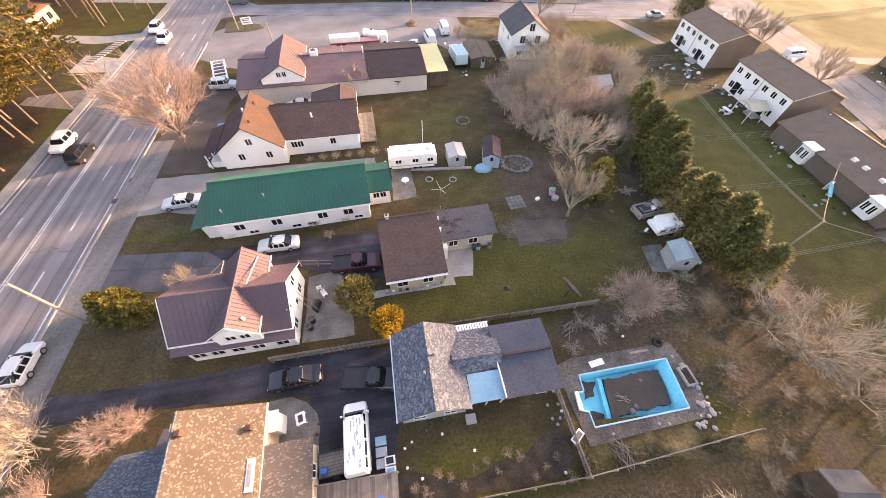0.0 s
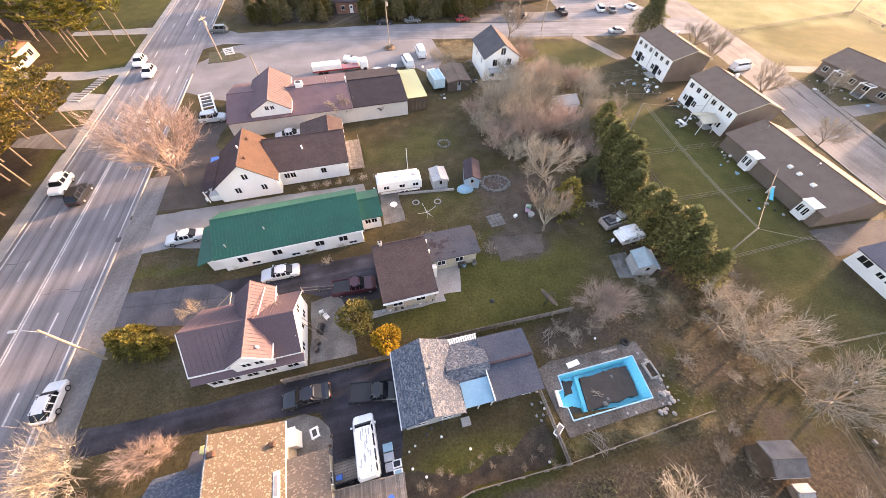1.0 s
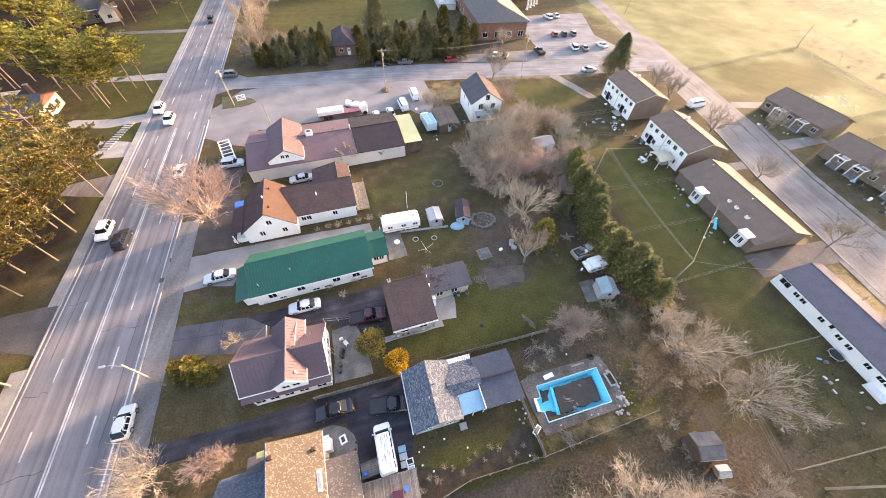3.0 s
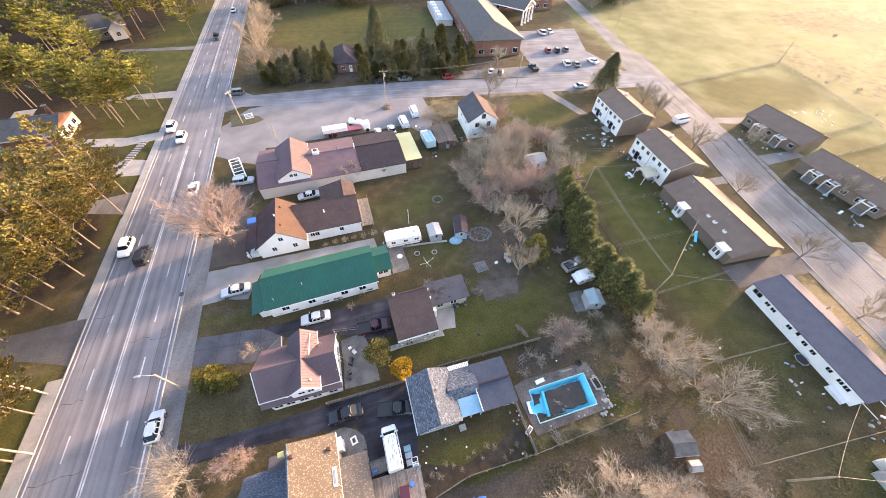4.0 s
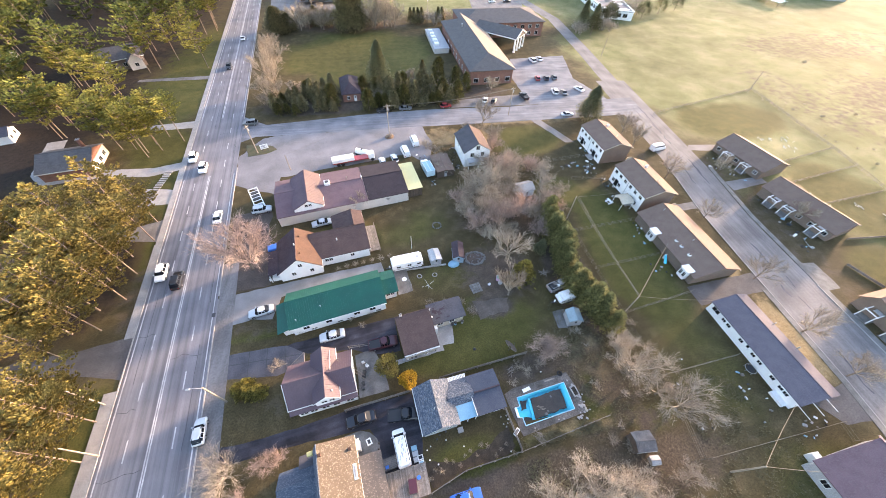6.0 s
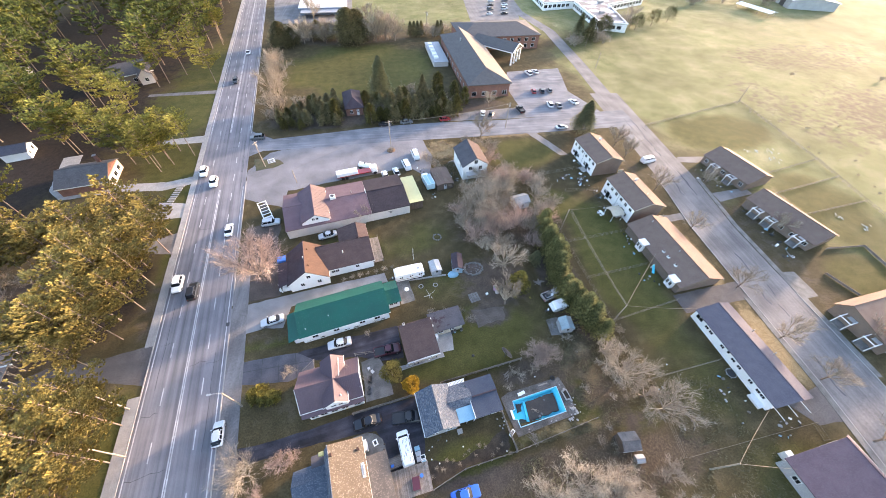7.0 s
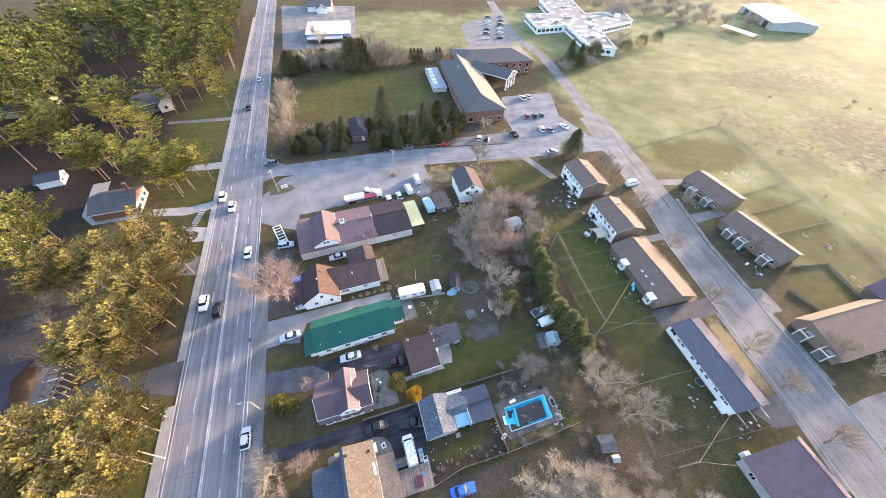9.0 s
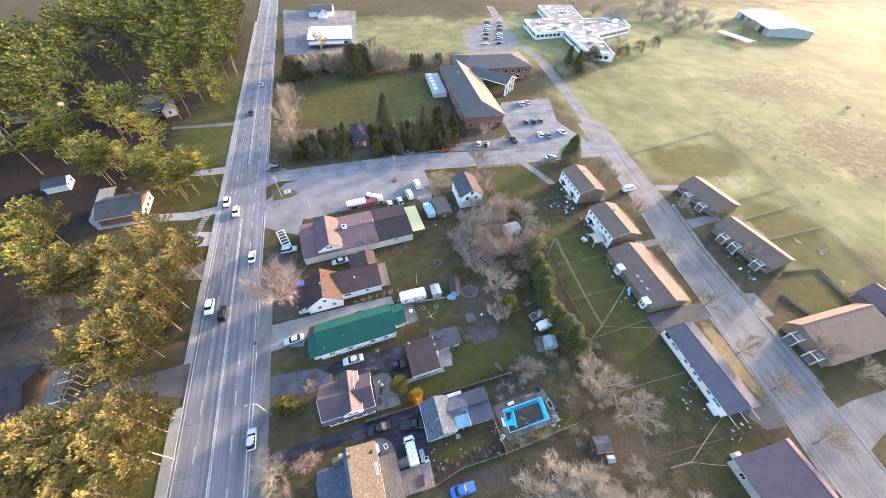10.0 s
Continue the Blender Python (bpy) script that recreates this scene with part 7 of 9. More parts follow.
for i in range(15):
    x = -36 + 17 * (i % 5) / 4 if i < 5 else 0 + 12 * (i - 5) / 4 if i < 10 else 29 + 13 * (i - 10) / 4
    plant(LOW[i % 3], x, 201 + 3 * (i % 3), 1.5 if 4 < i < 10 else 1.1, i * 40, "leafless bush at the edge of the green field", "shrub", "far field bushes", "shrub")
for i in range(9):
    x, y = [(116, 178), (121, 186), (127, 190), (135, 193), (138, 199), (119, 194), (160, 200), (176, 207), (191, 212)][i]
    plant((BALLS[i % 3], SPRUCE)[i % 4 == 1], x, y, 1.5 if i % 4 != 1 else 0.8, i * 40, "tall evergreen beside the low school", "tree", "evergreens by the school")
far = []
for i in range(12):
    a = rnd.random()
    far.append((110 + a * 70 + rnd.uniform(-4, 4), 176 + a * 50 + rnd.uniform(-12, 8), rnd.uniform(0.9, 1.6)))
for i in range(30):
    far.append((rnd.uniform(185, 300), rnd.uniform(235, 330), rnd.uniform(1.2, 2.0)))
for i in range(28):
    a, b = rnd.random(), rnd.random()
    far.append((152 + 22 * a * a + rnd.uniform(-2, 2), 40 + 68 * b, rnd.uniform(0.1, 0.2)) if i % 4 else (170 + 80 * a, 40 + 95 * b, rnd.uniform(0.2, 0.45)))
joined("far_scrub", far, LOW[2:], "pale leafless scrub over the rough fields", "scrub")
# pines: along the road first, then the wood behind
SPOTS = [(-52.4, 20.6, 0.74), (-52.2, 15.0, 0.72), (-56.2, 24.6, 0.74), (-56.8, 44.5, 0.8), (-57.0, 51.0, 0.82), (-92.5, 70.0, 0.95), (-97.0, 80.0, 0.95), (-102.0, 72.0, 0.9), (-58.0, 67.0, 0.8), (-62.5, 33.0, 0.7), (-56.7, 60.7, 0.8), (-59.6, 56.2, 0.8), (-61.6, 103.2, 0.75), (-66.7, 106.4, 0.8), (-69.1, 102.6, 0.8), (-70.0, 98.1, 0.8), (-69.2, 95.7, 0.8), (-80.0, 108.5, 0.8), (-86.0, 108.5, 0.8), (-67.2, 158.5, 0.9), (-73.3, 202.8, 0.9),
         (-80.9, 167.8, 0.9), (-85.6, 160.0, 0.9), (-68.4, 37.5, 0.8), (-77.0, 179.4, 0.9), (-74.3, 207.7, 0.9), (-78.0, 101.0, 0.85),
         (-88.0, 129.0, 0.9), (-94.0, 134.0, 0.9), (-108.5, 147.5, 0.95), (-74.0, 100.5, 0.8), (-66.5, 99.0, 0.7), (-90.0, 63.0, 0.9), (-84.5, 58.5, 0.9), (-98.0, 76.5, 0.9), (-83.0, 124.0, 0.85), (-77.0, 107.5, 0.85), (-103.0, 138.0, 0.9), (-104.6, 116.3, 0.8), (-97.7, 109.8, 0.78), (-95.0, 114.0, 0.8), (-99.2, 118.5, 0.85), (-89.2, 112.9, 0.8), (-119.2, 126.5, 0.85), (-126.0, 144.3, 0.85), (-118.2, 138.7, 0.85)]
for x0, x1, y0, y1, gap in ((-69.5, -57.5, 37.5, 57, 5.2), (-86, -60.0, 58.5, 75, 6.0), (-72, -55.0, 11, 26, 5.4), (-80, -58.0, -8, 8, 6.0)):
    yy = y0
    while yy < y1:
        xx = x1 - rnd.uniform(0, 2) - 0.1 * (yy - 30)
        while xx > x0:
            if yy < 70 or xx > -66:
                SPOTS.append((xx + rnd.uniform(-1.2, 1.2), yy + rnd.uniform(-1.4, 1.4), rnd.uniform(0.74, 0.98)))
            xx -= gap
        yy += gap
for i, (x, y, s) in enumerate(SPOTS):
    low = y < 76 and x > -87
    plant(PINE_FULL[i % 3] if low else PINE[i % 5], x, y, s, i * 71, "pine with a full golden-olive crown" if low else "tall pine with a bare trunk and olive crown", "tree", "pines beside the road", sz=0.92)
wood = []
yy = 112.0
while yy < 330:
    edge = rd(yy - 8, 0)[0]
    xx = edge - (15 if yy > 182 else 32 if yy > 140 else 44) - rnd.uniform(0, 4)
    while xx > -185:
        x, y = xx + rnd.uniform(-2, 2), yy + rnd.uniform(-2.5, 2.5)
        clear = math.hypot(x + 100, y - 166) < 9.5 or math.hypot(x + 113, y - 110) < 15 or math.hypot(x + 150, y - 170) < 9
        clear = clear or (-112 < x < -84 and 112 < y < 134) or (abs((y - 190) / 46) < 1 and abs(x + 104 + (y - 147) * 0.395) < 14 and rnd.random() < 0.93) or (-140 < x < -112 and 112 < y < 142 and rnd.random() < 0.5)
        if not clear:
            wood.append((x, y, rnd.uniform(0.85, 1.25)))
        xx -= rnd.uniform(9.5, 15.0) if xx > -130 else rnd.uniform(9.5, 14.0)
    yy += 11.0
for i in range(34):
    x, y = rnd.uniform(-170, -104), rnd.uniform(0, 84)
    wood.append((x, y, rnd.uniform(0.8, 1.0)))
PINE_LOW = [pine_meshes(48 + k, 20.0, 12.5, 5.8, 0.52, "needles_wood") for k in range(2)]
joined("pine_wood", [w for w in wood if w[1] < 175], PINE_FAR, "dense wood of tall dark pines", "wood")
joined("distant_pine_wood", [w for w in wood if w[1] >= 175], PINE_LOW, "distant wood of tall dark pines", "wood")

# ---- pool, fences, poles, clutter ----
POOL = [(15.8, 11.35), (15.8, 9.9), (15.1, 9.8), (15.1, 8.3), (15.7, 8.15), (15.8, 6.9), (25.0, 7.8), (25.0, 12.3)]
p = thing("swimming_pool", 20.4, 9.5, 0, 0, "empty swimming pool with turquoise liner and dark mud", "pool")


def pool_shell(pts, z0, z1, inset):
    cx, cy = sum(x for x, _ in pts) / len(pts), sum(y for _, y in pts) / len(pts)
    bm = bmesh.new()
    k = len(pts)
    top = [bm.verts.new((x - 20.4, y - 9.5, z1)) for x, y in pts]
    bot = [bm.verts.new((x + (cx - x) * inset - 20.4, y + (cy - y) * inset - 9.5, z0)) for x, y in pts]
    for i in range(k):
        bm.faces.new((top[i], top[(i + 1) % k], bot[(i + 1) % k], bot[i]))
    bm.faces.new(bot)
    return bm


part("liner", pool_shell(POOL, -1.3, 0.06, 0.13), M["turquoise"], p)
part("mud", prism(rough_outline([(-2.5, -1.9), (3.7, -1.05), (3.75, 2.0), (-2.0, 1.45)], 0.4, 0.13, 2), -1.3, -0.7), M["pool_mud"], p)
part("mud", prism(rough_outline([(-4.1, -0.1), (-3.2, 0.2), (-2.7, 1.4), (-3.9, 1.5)], 0.35, 0.1, 3), -1.45, -1.15), M["pool_mud"], p)
part("mud", prism(rough_outline([(-4.2, -2.3), (-3.0, -2.0), (-2.9, -1.4), (-3.7, -1.0), (-4.3, -1.5)], 0.35, 0.12, 4), -1.45, -1.2), M["pool_mud"], p)
part("pool_ledge", hull([(-2.9, -2.2, -1.48), (-2.2, -2.1, -1.48), (-1.9, 1.6, -1.48), (-2.6, 1.7, -1.48)], [(-2.8, -2.2, -0.85), (-2.4, -2.1, -0.85), (-2.1, 1.6, -0.85), (-2.5, 1.7, -0.85)]), M["turquoise"], p)
E2 = POOL + POOL[:1]
for a, b in zip(E2, E2[1:]):
    part("rim", rod([(a[0] - 20.4, a[1] - 9.5, 0.08), (b[0] - 20.4, b[1] - 9.5, 0.08)], 0.07, 0.07, 6), plain("rim_blue", (0.35, 0.62, 0.75), 0.5) if "rim_blue" not in bpy.data.materials else bpy.data.materials["rim_blue"], p)
part("pool_step", boxed(-5.6, -5.2, -1.2, 0.4, 0.05, 0.3, 0.03), M["white_paint"], p)
OUTER = [(13.8, 12.3), (15.5, 13.0), (20, 13.3), (26.2, 13.9), (27.0, 10.4), (26.8, 7.0), (20, 6.2), (14.9, 5.5), (14.3, 8.5)]
bm = bmesh.new()
inner = [bm.verts.new((x, y, 0.05)) for x, y in POOL]
outer = [bm.verts.new((x, y, 0.05)) for x, y in OUTER]
edges = [bm.edges.new((a[i], a[(i + 1) % len(a)])) for a in (inner, outer) for i in range(len(a))]
bmesh.ops.triangle_fill(bm, edges=edges, use_beauty=True)
for f in bm.faces:
    if f.normal.z < 0:
        f.normal_flip()
bmesh.ops.solidify(bm, geom=bm.faces[:], thickness=0.12)
M["wet_concrete"] = mat("muddy_concrete", (0.135, 0.122, 0.112), (0.066, 0.057, 0.050), 0.9, 0.35, 5, 0.04, dark=0.6)
setting("pool_surround", bm, M["wet_concrete"], "stained concrete surround of the empty pool", "paving")
rr = random.Random(3)
for i in range(26):
    a = rr.uniform(0, 1)
    x, y = (26.6 + rr.gauss(0.1, 0.45), 7.0 + 5.5 * a * a) if i % 4 else (26.0 + rr.uniform(-1.6, 0.4), 6.4 + rr.uniform(-0.4, 0.3))
    s = rr.uniform(0.12, 0.32)
    bm = bmesh.new()
    bmesh.ops.create_icosphere(bm, subdivisions=1, radius=s)
    for v in bm.verts:
        v.co *= rr.uniform(0.75, 1.2)
        v.co.z *= 0.6
    o = part("stone", bm, M["concrete"])
    o.matrix_basis = pose(x, y, s * 0.35, 0, 0, rr.uniform(0, 360))
    tagged(o, "pale rough stone beside the pool", "stone", "stones round the pool")


def fence(a, b, kind, label, group="", height=1.2):
    """A fence from a to b: 'board' of planks, 'panel' of solid panels, 'rail' of posts and rails, 'wire' of posts and wires."""
    ln = math.dist(a, b)
    th = thing("fence", a[0], a[1], 0, math.degrees(math.atan2(b[1] - a[1], b[0] - a[0])), label, "fence", group)
    step = {"board": 2.4, "panel": 2.4, "rail": 2.4, "wire": 3.0}[kind]
    k = max(1, round(ln / step))
    mt = {"board": M["wood"], "panel": M["wood"], "rail": M["wood"], "wire": M["fence_wire"]}[kind]
    r = 0.06 if kind != "wire" else 0.035
    bm = boxed(-r, r, -r, r, -0.1, height + 0.08)
    me = bpy.data.meshes.new("post")
    bm.to_mesh(me)
    bm.free()
    me.materials.append(mt)
    for i in range(k + 1):
        share("post", me, th, pose(ln * i / k, 0, 0))
    if kind == "wire":
        for z in (height, height * 0.5, 0.1):
            part("wire", rod([(0, 0, z), (ln, 0, z)], 0.022, 0.022, 4), mt, th)
    else:
        for z in (height * 0.3, height * 0.85):
            part("rail", boxed(0, ln, 0.03, 0.08, z, z + 0.09), mt, th)
    if kind == "panel":
        w, q = ln / k, 8
        face = [(0.05 + (w - 0.1) * (i + f) / q, y) for i in range(q) for f, y in ((0.0, 0.08), (0.08, 0.06), (0.92, 0.06), (1.0, 0.08))]
        bm = prism(face + [(w - 0.05, 0.11), (0.05, 0.11)], 0.06, height)
        me = bpy.data.meshes.new("panel")
        bm.to_mesh(me)
        bm.free()
        me.materials.append(mt)
        for i in range(k):
            share("panel", me, th, pose(w * i, 0, 0))
    if kind == "board":
        bm = boxed(-0.065, 0.065, -0.015, 0.015, 0.05, height)
        me = bpy.data.meshes.new("board")
        bm.to_mesh(me)
        bm.free()
        me.materials.append(mt)
        n = int(ln / 0.17)
        rr = random.Random(int(ln * 100))
        for i in range(n):
            share("board", me, th, pose(0.08 + i * ln / n, 0.1, rr.uniform(-0.05, 0.03), 0, rr.uniform(-1.5, 1.5), 0))
    return th


fence((-13.2, 14.6), (-2.1, 15.7), "board", "weathered picket fence along the drive", height=1.3)
fence((13.1, 10.0), (13.8, 3.6), "board", "leaning picket fence beside the pool", height=1.1)
fence((-1.0, 1.0), (4.6, 2.7), "board", "old plank fence at the foot of the yard", "plank fence", 1.3)
fence((4.6, 2.7), (13.8, 3.4), "board", "old plank fence at the foot of the yard", "plank fence", 1.3)
fence((13.8, 3.4), (30.0, 5.6), "rail", "old plank fence at the foot of the yard", "plank fence", 1.0)
fence((3.2, 16.9), (20.0, 18.5), "board", "weathered plank fence behind the grey house", height=1.2)
fence((-12.5, 25.6), (-8.6, 25.4), "rail", "wooden railing beside the patio", height=1.2)
for a, b in (((42.3, 46.3), (62.6, 47.5)), ((43.0, 34.6), (61.1, 35.9)), ((42.6, 22.8), (60.9, 25.0)), ((44.1, 10.0), (60.1, 10.7)), ((42.8, -3.1), (69.0, -2.9)), ((51.7, 65.8), (62.0, 64.6)), ((43, 66), (43, 10)), ((41.6, -3), (44, 10)),
             ((69.0, -2.9), (68.5, -5.6)), ((38, 74), (62, 76)), ((37, 98), (38.5, 74)), ((37, 98), (52, 98.4))):
    fence(a, b, "wire", "thin wire yard fence with steel posts", "wire yard fences", 1.1)
for a, b in (((111.7, 31.7), (123.2, 30.6)), ((123.2, 30.6), (121.2, 18.8)), ((103.6, 25.0), (105.7, 18.1))):
    fence(a, b, "panel", "weathered brown plank yard fence", "yard fences across the street", 0.65)
for a, b in (((118, 62), (147.8, 66.8)), ((115.8, 53.3), (145.2, 57.1)), ((116.7, 43.7), (143.1, 45.6)), ((147.8, 66.8), (143.1, 45.6)), ((143.1, 45.6), (138.5, 22.5)), ((153.7, 108.8), (149.3, 78.4)), ((149.3, 78.4), (147.8, 66.8)), ((99.9, 96.9), (153.7, 108.8))):
    fence(a, b, "rail", "pale wooden rail fence between the yards", "rail fences across the street", 0.9)


def utility_pole(x, y, h, label, arm=0.0, turn=0.0, lamp=0.0):
    th = thing("utility_pole", x, y, 0, turn, label, "pole", "utility poles")
    part("pole", rod([(0, 0, -0.3), (0, 0, h)], 0.15, 0.1, 8), M["pole"], th)
    if arm:
        part("crossarm", boxed(-arm, arm, -0.06, 0.06, h - 0.7, h - 0.56), M["pole"], th)
        for xx in (-arm * 0.85, -arm * 0.3, arm * 0.3, arm * 0.85):
            part("insulator", rod([(xx, 0, h - 0.56), (xx, 0, h - 0.4)], 0.05, 0.04, 6), M["trim"], th)
        t = part("transformer", rod([(0.3, 0, h - 1.9), (0.3, 0, h - 1.1)], 0.22, 0.22, 10), M["steel"], th)
    if lamp:
        part("lamp_arm", rod([(0, 0, h - 0.5), (lamp * 0.6, 0, h + 0.2), (lamp, 0, h + 0.25)], 0.04, 0.03, 6), M["steel"], th)
        part("lamp_head", boxed(lamp - 0.1, lamp + 0.55, -0.14, 0.14, h + 0.12, h + 0.28, 0.04), M["steel"], th)
    return th


utility_pole(-32.8, 20.0, 7.8, "pale wooden pole beside the shoulder", 0, 180, 1.6)
utility_pole(-52.2, 23.2, 7.7, "pale wooden pole beside the pavement")
utility_pole(-50.0, 15.4, 7.6, "pale wooden pole beside the pavement")
utility_pole(-38.4, 93.0, 9.2, "wooden pole at the junction island", 0.9, 60)
utility_pole(1.7, 95.5, 11.2, "tall wooden pole with crossarm by the side street", 1.1, 0)
utility_pole(45.1, 103.8, 10.0, "tall wooden pole beside the side street", 1.1, 20)
utility_pole(32.7, 206.5, 11.0, "wooden pole with transformers behind the hall", 1.1, 0)
utility_pole(42.4, 22.5, 7.9, "wooden pole at the yard corner")
utility_pole(43.5, 51.0, 7.6, "wooden pole at the yard corner")
utility_pole(45.1, -5.3, 7.0, "wooden pole at the yard corner")
utility_pole(107.0, 150.0, 7.5, "thin wooden pole beside the field lane")
utility_pole(150.5, 107.0, 8.0, "thin wooden pole at the field corner")
utility_pole(-28.1, 83.2, 5.0, "pale post on the gravel yard")


def cable(a, b, sag=0.5, r=0.022, label="overhead cable between poles", material="fence_wire"):
    pts = [tuple(a[i] + (b[i] - a[i]) * f / 8 - (sag * 4 * (f / 8) * (1 - f / 8) if i == 2 else 0) for i in range(3)) for f in range(9)]
    return tagged(part("cable", rod(pts, r, r, 4), M[material]), label, "cable", "overhead cables")


for dx in (0, 0.5, 0.9):
    cable((42.4 + dx * 0.3, 22.5, 7.8), (43.5 + dx * 0.8, 51.0, 7.5), 0.5, 0.03)
cable((42.4, 22.5, 7.8), (61.2, 36.4, 3.4), 0.3, 0.04)
cable((42.4, 22.5, 7.8), (61.0, 21.0, 3.2), 0.3, 0.03)
cable((43.5, 51, 7.5), (63.2, 54, 4.6), 0.4, 0.025)
cable((45.1, -5.3, 6.9), (60.6, 0.8, 3.0), 0.3, 0.03)
cable((45.1, -5.3, 6.9), (57.2, -8.0, 2.9), 0.3, 0.03)
for dx in (-0.9, 0, 0.9):
    cable((1.7 + dx, 95.5, 10.7), (45.1 + dx, 103.8, 9.5), 1.0, 0.03)
    cable((1.7 + dx, 95.5, 10.7), (37.4 + dx, 128.2, 5.4), 0.8, 0.013, material="cable")
cable((1.7, 95.5, 10.5), (-28.1, 83.2, 5.0), 0.8, 0.02)

M["pale_blue"] = mat("pale_blue_boards", (0.30, 0.40, 0.47), (0.24, 0.32, 0.38), 0.8, 0.6, 9, 0.02, stripes=(0, 0.2, 0.01))
# sheds
def shed(x, y, turn, lx, ly, h, hr, wall, roof, label, axis="x"):
    th = thing("shed", x, y, 0, turn, label, "shed")
    gable(th, -lx / 2, lx / 2, -ly / 2, ly / 2, h, hr, axis, M[wall], M[roof], 0.15)
    door(th, 0.0, -ly / 2, 0.05, "S", 0.8, min(1.8, h - 0.1), M["grey_siding"])
    return th


shed(7.1, 43.6, 6, 2.3, 3.0, 1.9, 2.2, "grey_siding", "grey_siding", "small grey garden shed with a pale roof", "y")
shed(12.6, 44.0, -8, 2.4, 4.4, 1.9, 2.5, "pale_blue", "dark_shingle", "pale blue garden shed with a dark roof", "y")
shed(31.8, 23.6, -6, 2.6, 2.6, 1.9, 2.6, "grey_siding", "teal_sheet", "small pale blue-grey shed", "y")
shed(32.8, 1.0, -6, 2.9, 2.6, 2.0, 2.5, "wood_dark", "wood_grey", "weathered wooden shed with a grey board roof")
shed(33.8, -1.6, -6, 1.2, 1.0, 0.8, 1.0, "wood", "grey_siding", "small low wooden hutch with a pale lid")
shed(35.6, 62.6, 10, 4.4, 3.6, 2.2, 3.1, "white", "concrete", "white garden shed with a grey roof in the thicket")
shed(15.4, 77.0, 5, 5.0, 8.0, 1.9, 2.3, "wood_dark", "town_shingle", "brown shed behind the box truck", "y")
bm = bmesh.new()
bmesh.ops.create_icosphere(bm, subdivisions=2, radius=1.0)
for v in bm.verts:
    v.co = Vector((v.co.x * 1.4, v.co.y * 1.0, max(0, v.co.z) * 0.8))
o = part("tarpaulin", bm, M["blue_sheet"])
o.matrix_basis = pose(11.2, 41.6, 0)
tagged(o, "light blue tarpaulin over a heap", "tarp")
o = part("tarpaulin", boxed(-1.2, 1.2, -0.9, 0.9, 0, 0.7, 0.15), M["blue"])
o.matrix_basis = pose(-29.2, 53.4, 0, 0, 0, 10)
tagged(o, "bright blue tarpaulin over a stack", "tarp")

# deck below the van
d = thing("deck", -7.6, 4.6, 0, 4, "grey wooden deck with a rail behind the tan house", "deck")
for i in range(38):
    part("plank", boxed(i * 0.165, i * 0.165 + 0.15, -4.0, 0.0, 0.45, 0.5), M["wood"], d)
for x in (0.05, 2.1, 4.2, 6.2):
    part("post", boxed(x, x + 0.1, -0.1, 0, 0, 1.4), M["wood"], d)
for z in (0.9, 1.35):
    part("rail", boxed(0, 6.3, -0.09, -0.03, z, z + 0.07), M["wood"], d)
o = part("storage_box", boxed(-0.6, 0.6, -0.9, 0.9, 0.5, 1.2, 0.03), PAINTS["maroon"])
o.matrix_basis = pose(-3.6, 2.4, 0)
tagged(o, "dark red storage box on the deck", "box")

# satellite dish, fire pit, small yard things
s = thing("satellite_dish", 17.0, 19.7, 0, -66, "large dark mesh satellite dish on a post", "dish")
part("post", rod([(0, 0, 0), (0, 0, 1.6)], 0.07, 0.07, 8), M["dark_steel"], s)
bm = bmesh.new()
rings = []
for j in range(5):
    r = 1.25 * j / 4
    rings.append([bm.verts.new((r * math.cos(2 * math.pi * k / 16), 0.28 * (r / 1.25) ** 2, r * math.sin(2 * math.pi * k / 16))) for k in range(16)])
for a, b in zip(rings[1:], rings[2:]):
    for k in range(16):
        bm.faces.new((a[k], a[(k + 1) % 16], b[(k + 1) % 16], b[k]))
bmesh.ops.delete(bm, geom=rings[0], context="VERTS")
bmesh.ops.solidify(bm, geom=bm.faces[:], thickness=0.04)
o = part("dish", bm, M["dark_steel"], s)
o.matrix_basis = pose(0, 0, 1.9, 42, 0, 0) @ Matrix.Scale(1.1, 4)
for k in range(3):
    part("feed_strut", rod([(1.1 * math.cos(k * 2.1), 0.2 - 0.66 * math.sin(k * 2.1), 2.0 + 0.88 * math.sin(k * 2.1)), (0, 0.85, 2.6)], 0.025, 0.025, 5), M["dark_steel"], s)
f = thing("fire_pit", 16.4, 42.4, 0, 0, "wide ring of rubble and stones round ash", "fire pit")
rr = random.Random(8)
for i in range(44):
    a = i / 44 * 6.283
    bm = bmesh.new()
    bmesh.ops.create_icosphere(bm, subdivisions=1, radius=rr.uniform(0.18, 0.34))
    for v in bm.verts:
        v.co *= rr.uniform(0.8, 1.2)
    o = part("stone", bm, M["concrete_dirty"], f)
    k = rr.uniform(0.85, 1.05)
    o.matrix_basis = pose(2.4 * k * math.cos(a), 1.9 * k * math.sin(a), 0.08)
part("ash", prism(rough_outline([(2.1 * math.cos(k), 1.6 * math.sin(k)) for k in (0, 1, 2, 3, 4, 5)], 0.7, 0.15, 5), 0, 0.06), M["mulch"], f)
for i in range(26):
    bm = bmesh.new()
    bmesh.ops.create_icosphere(bm, subdivisions=1, radius=rr.uniform(0.07, 0.2))
    o = part("stone", bm, M["concrete_dirty"], f)
    a, k = rr.uniform(0, 6.28), rr.uniform(0.2, 0.9)
    o.matrix_basis = pose(2.3 * k * math.cos(a), 1.8 * k * math.sin(a), 0.08)
p = thing("stone_pad", 14.6, 34.5, 0, 10, "square of grey paving stones in the garden", "paving")
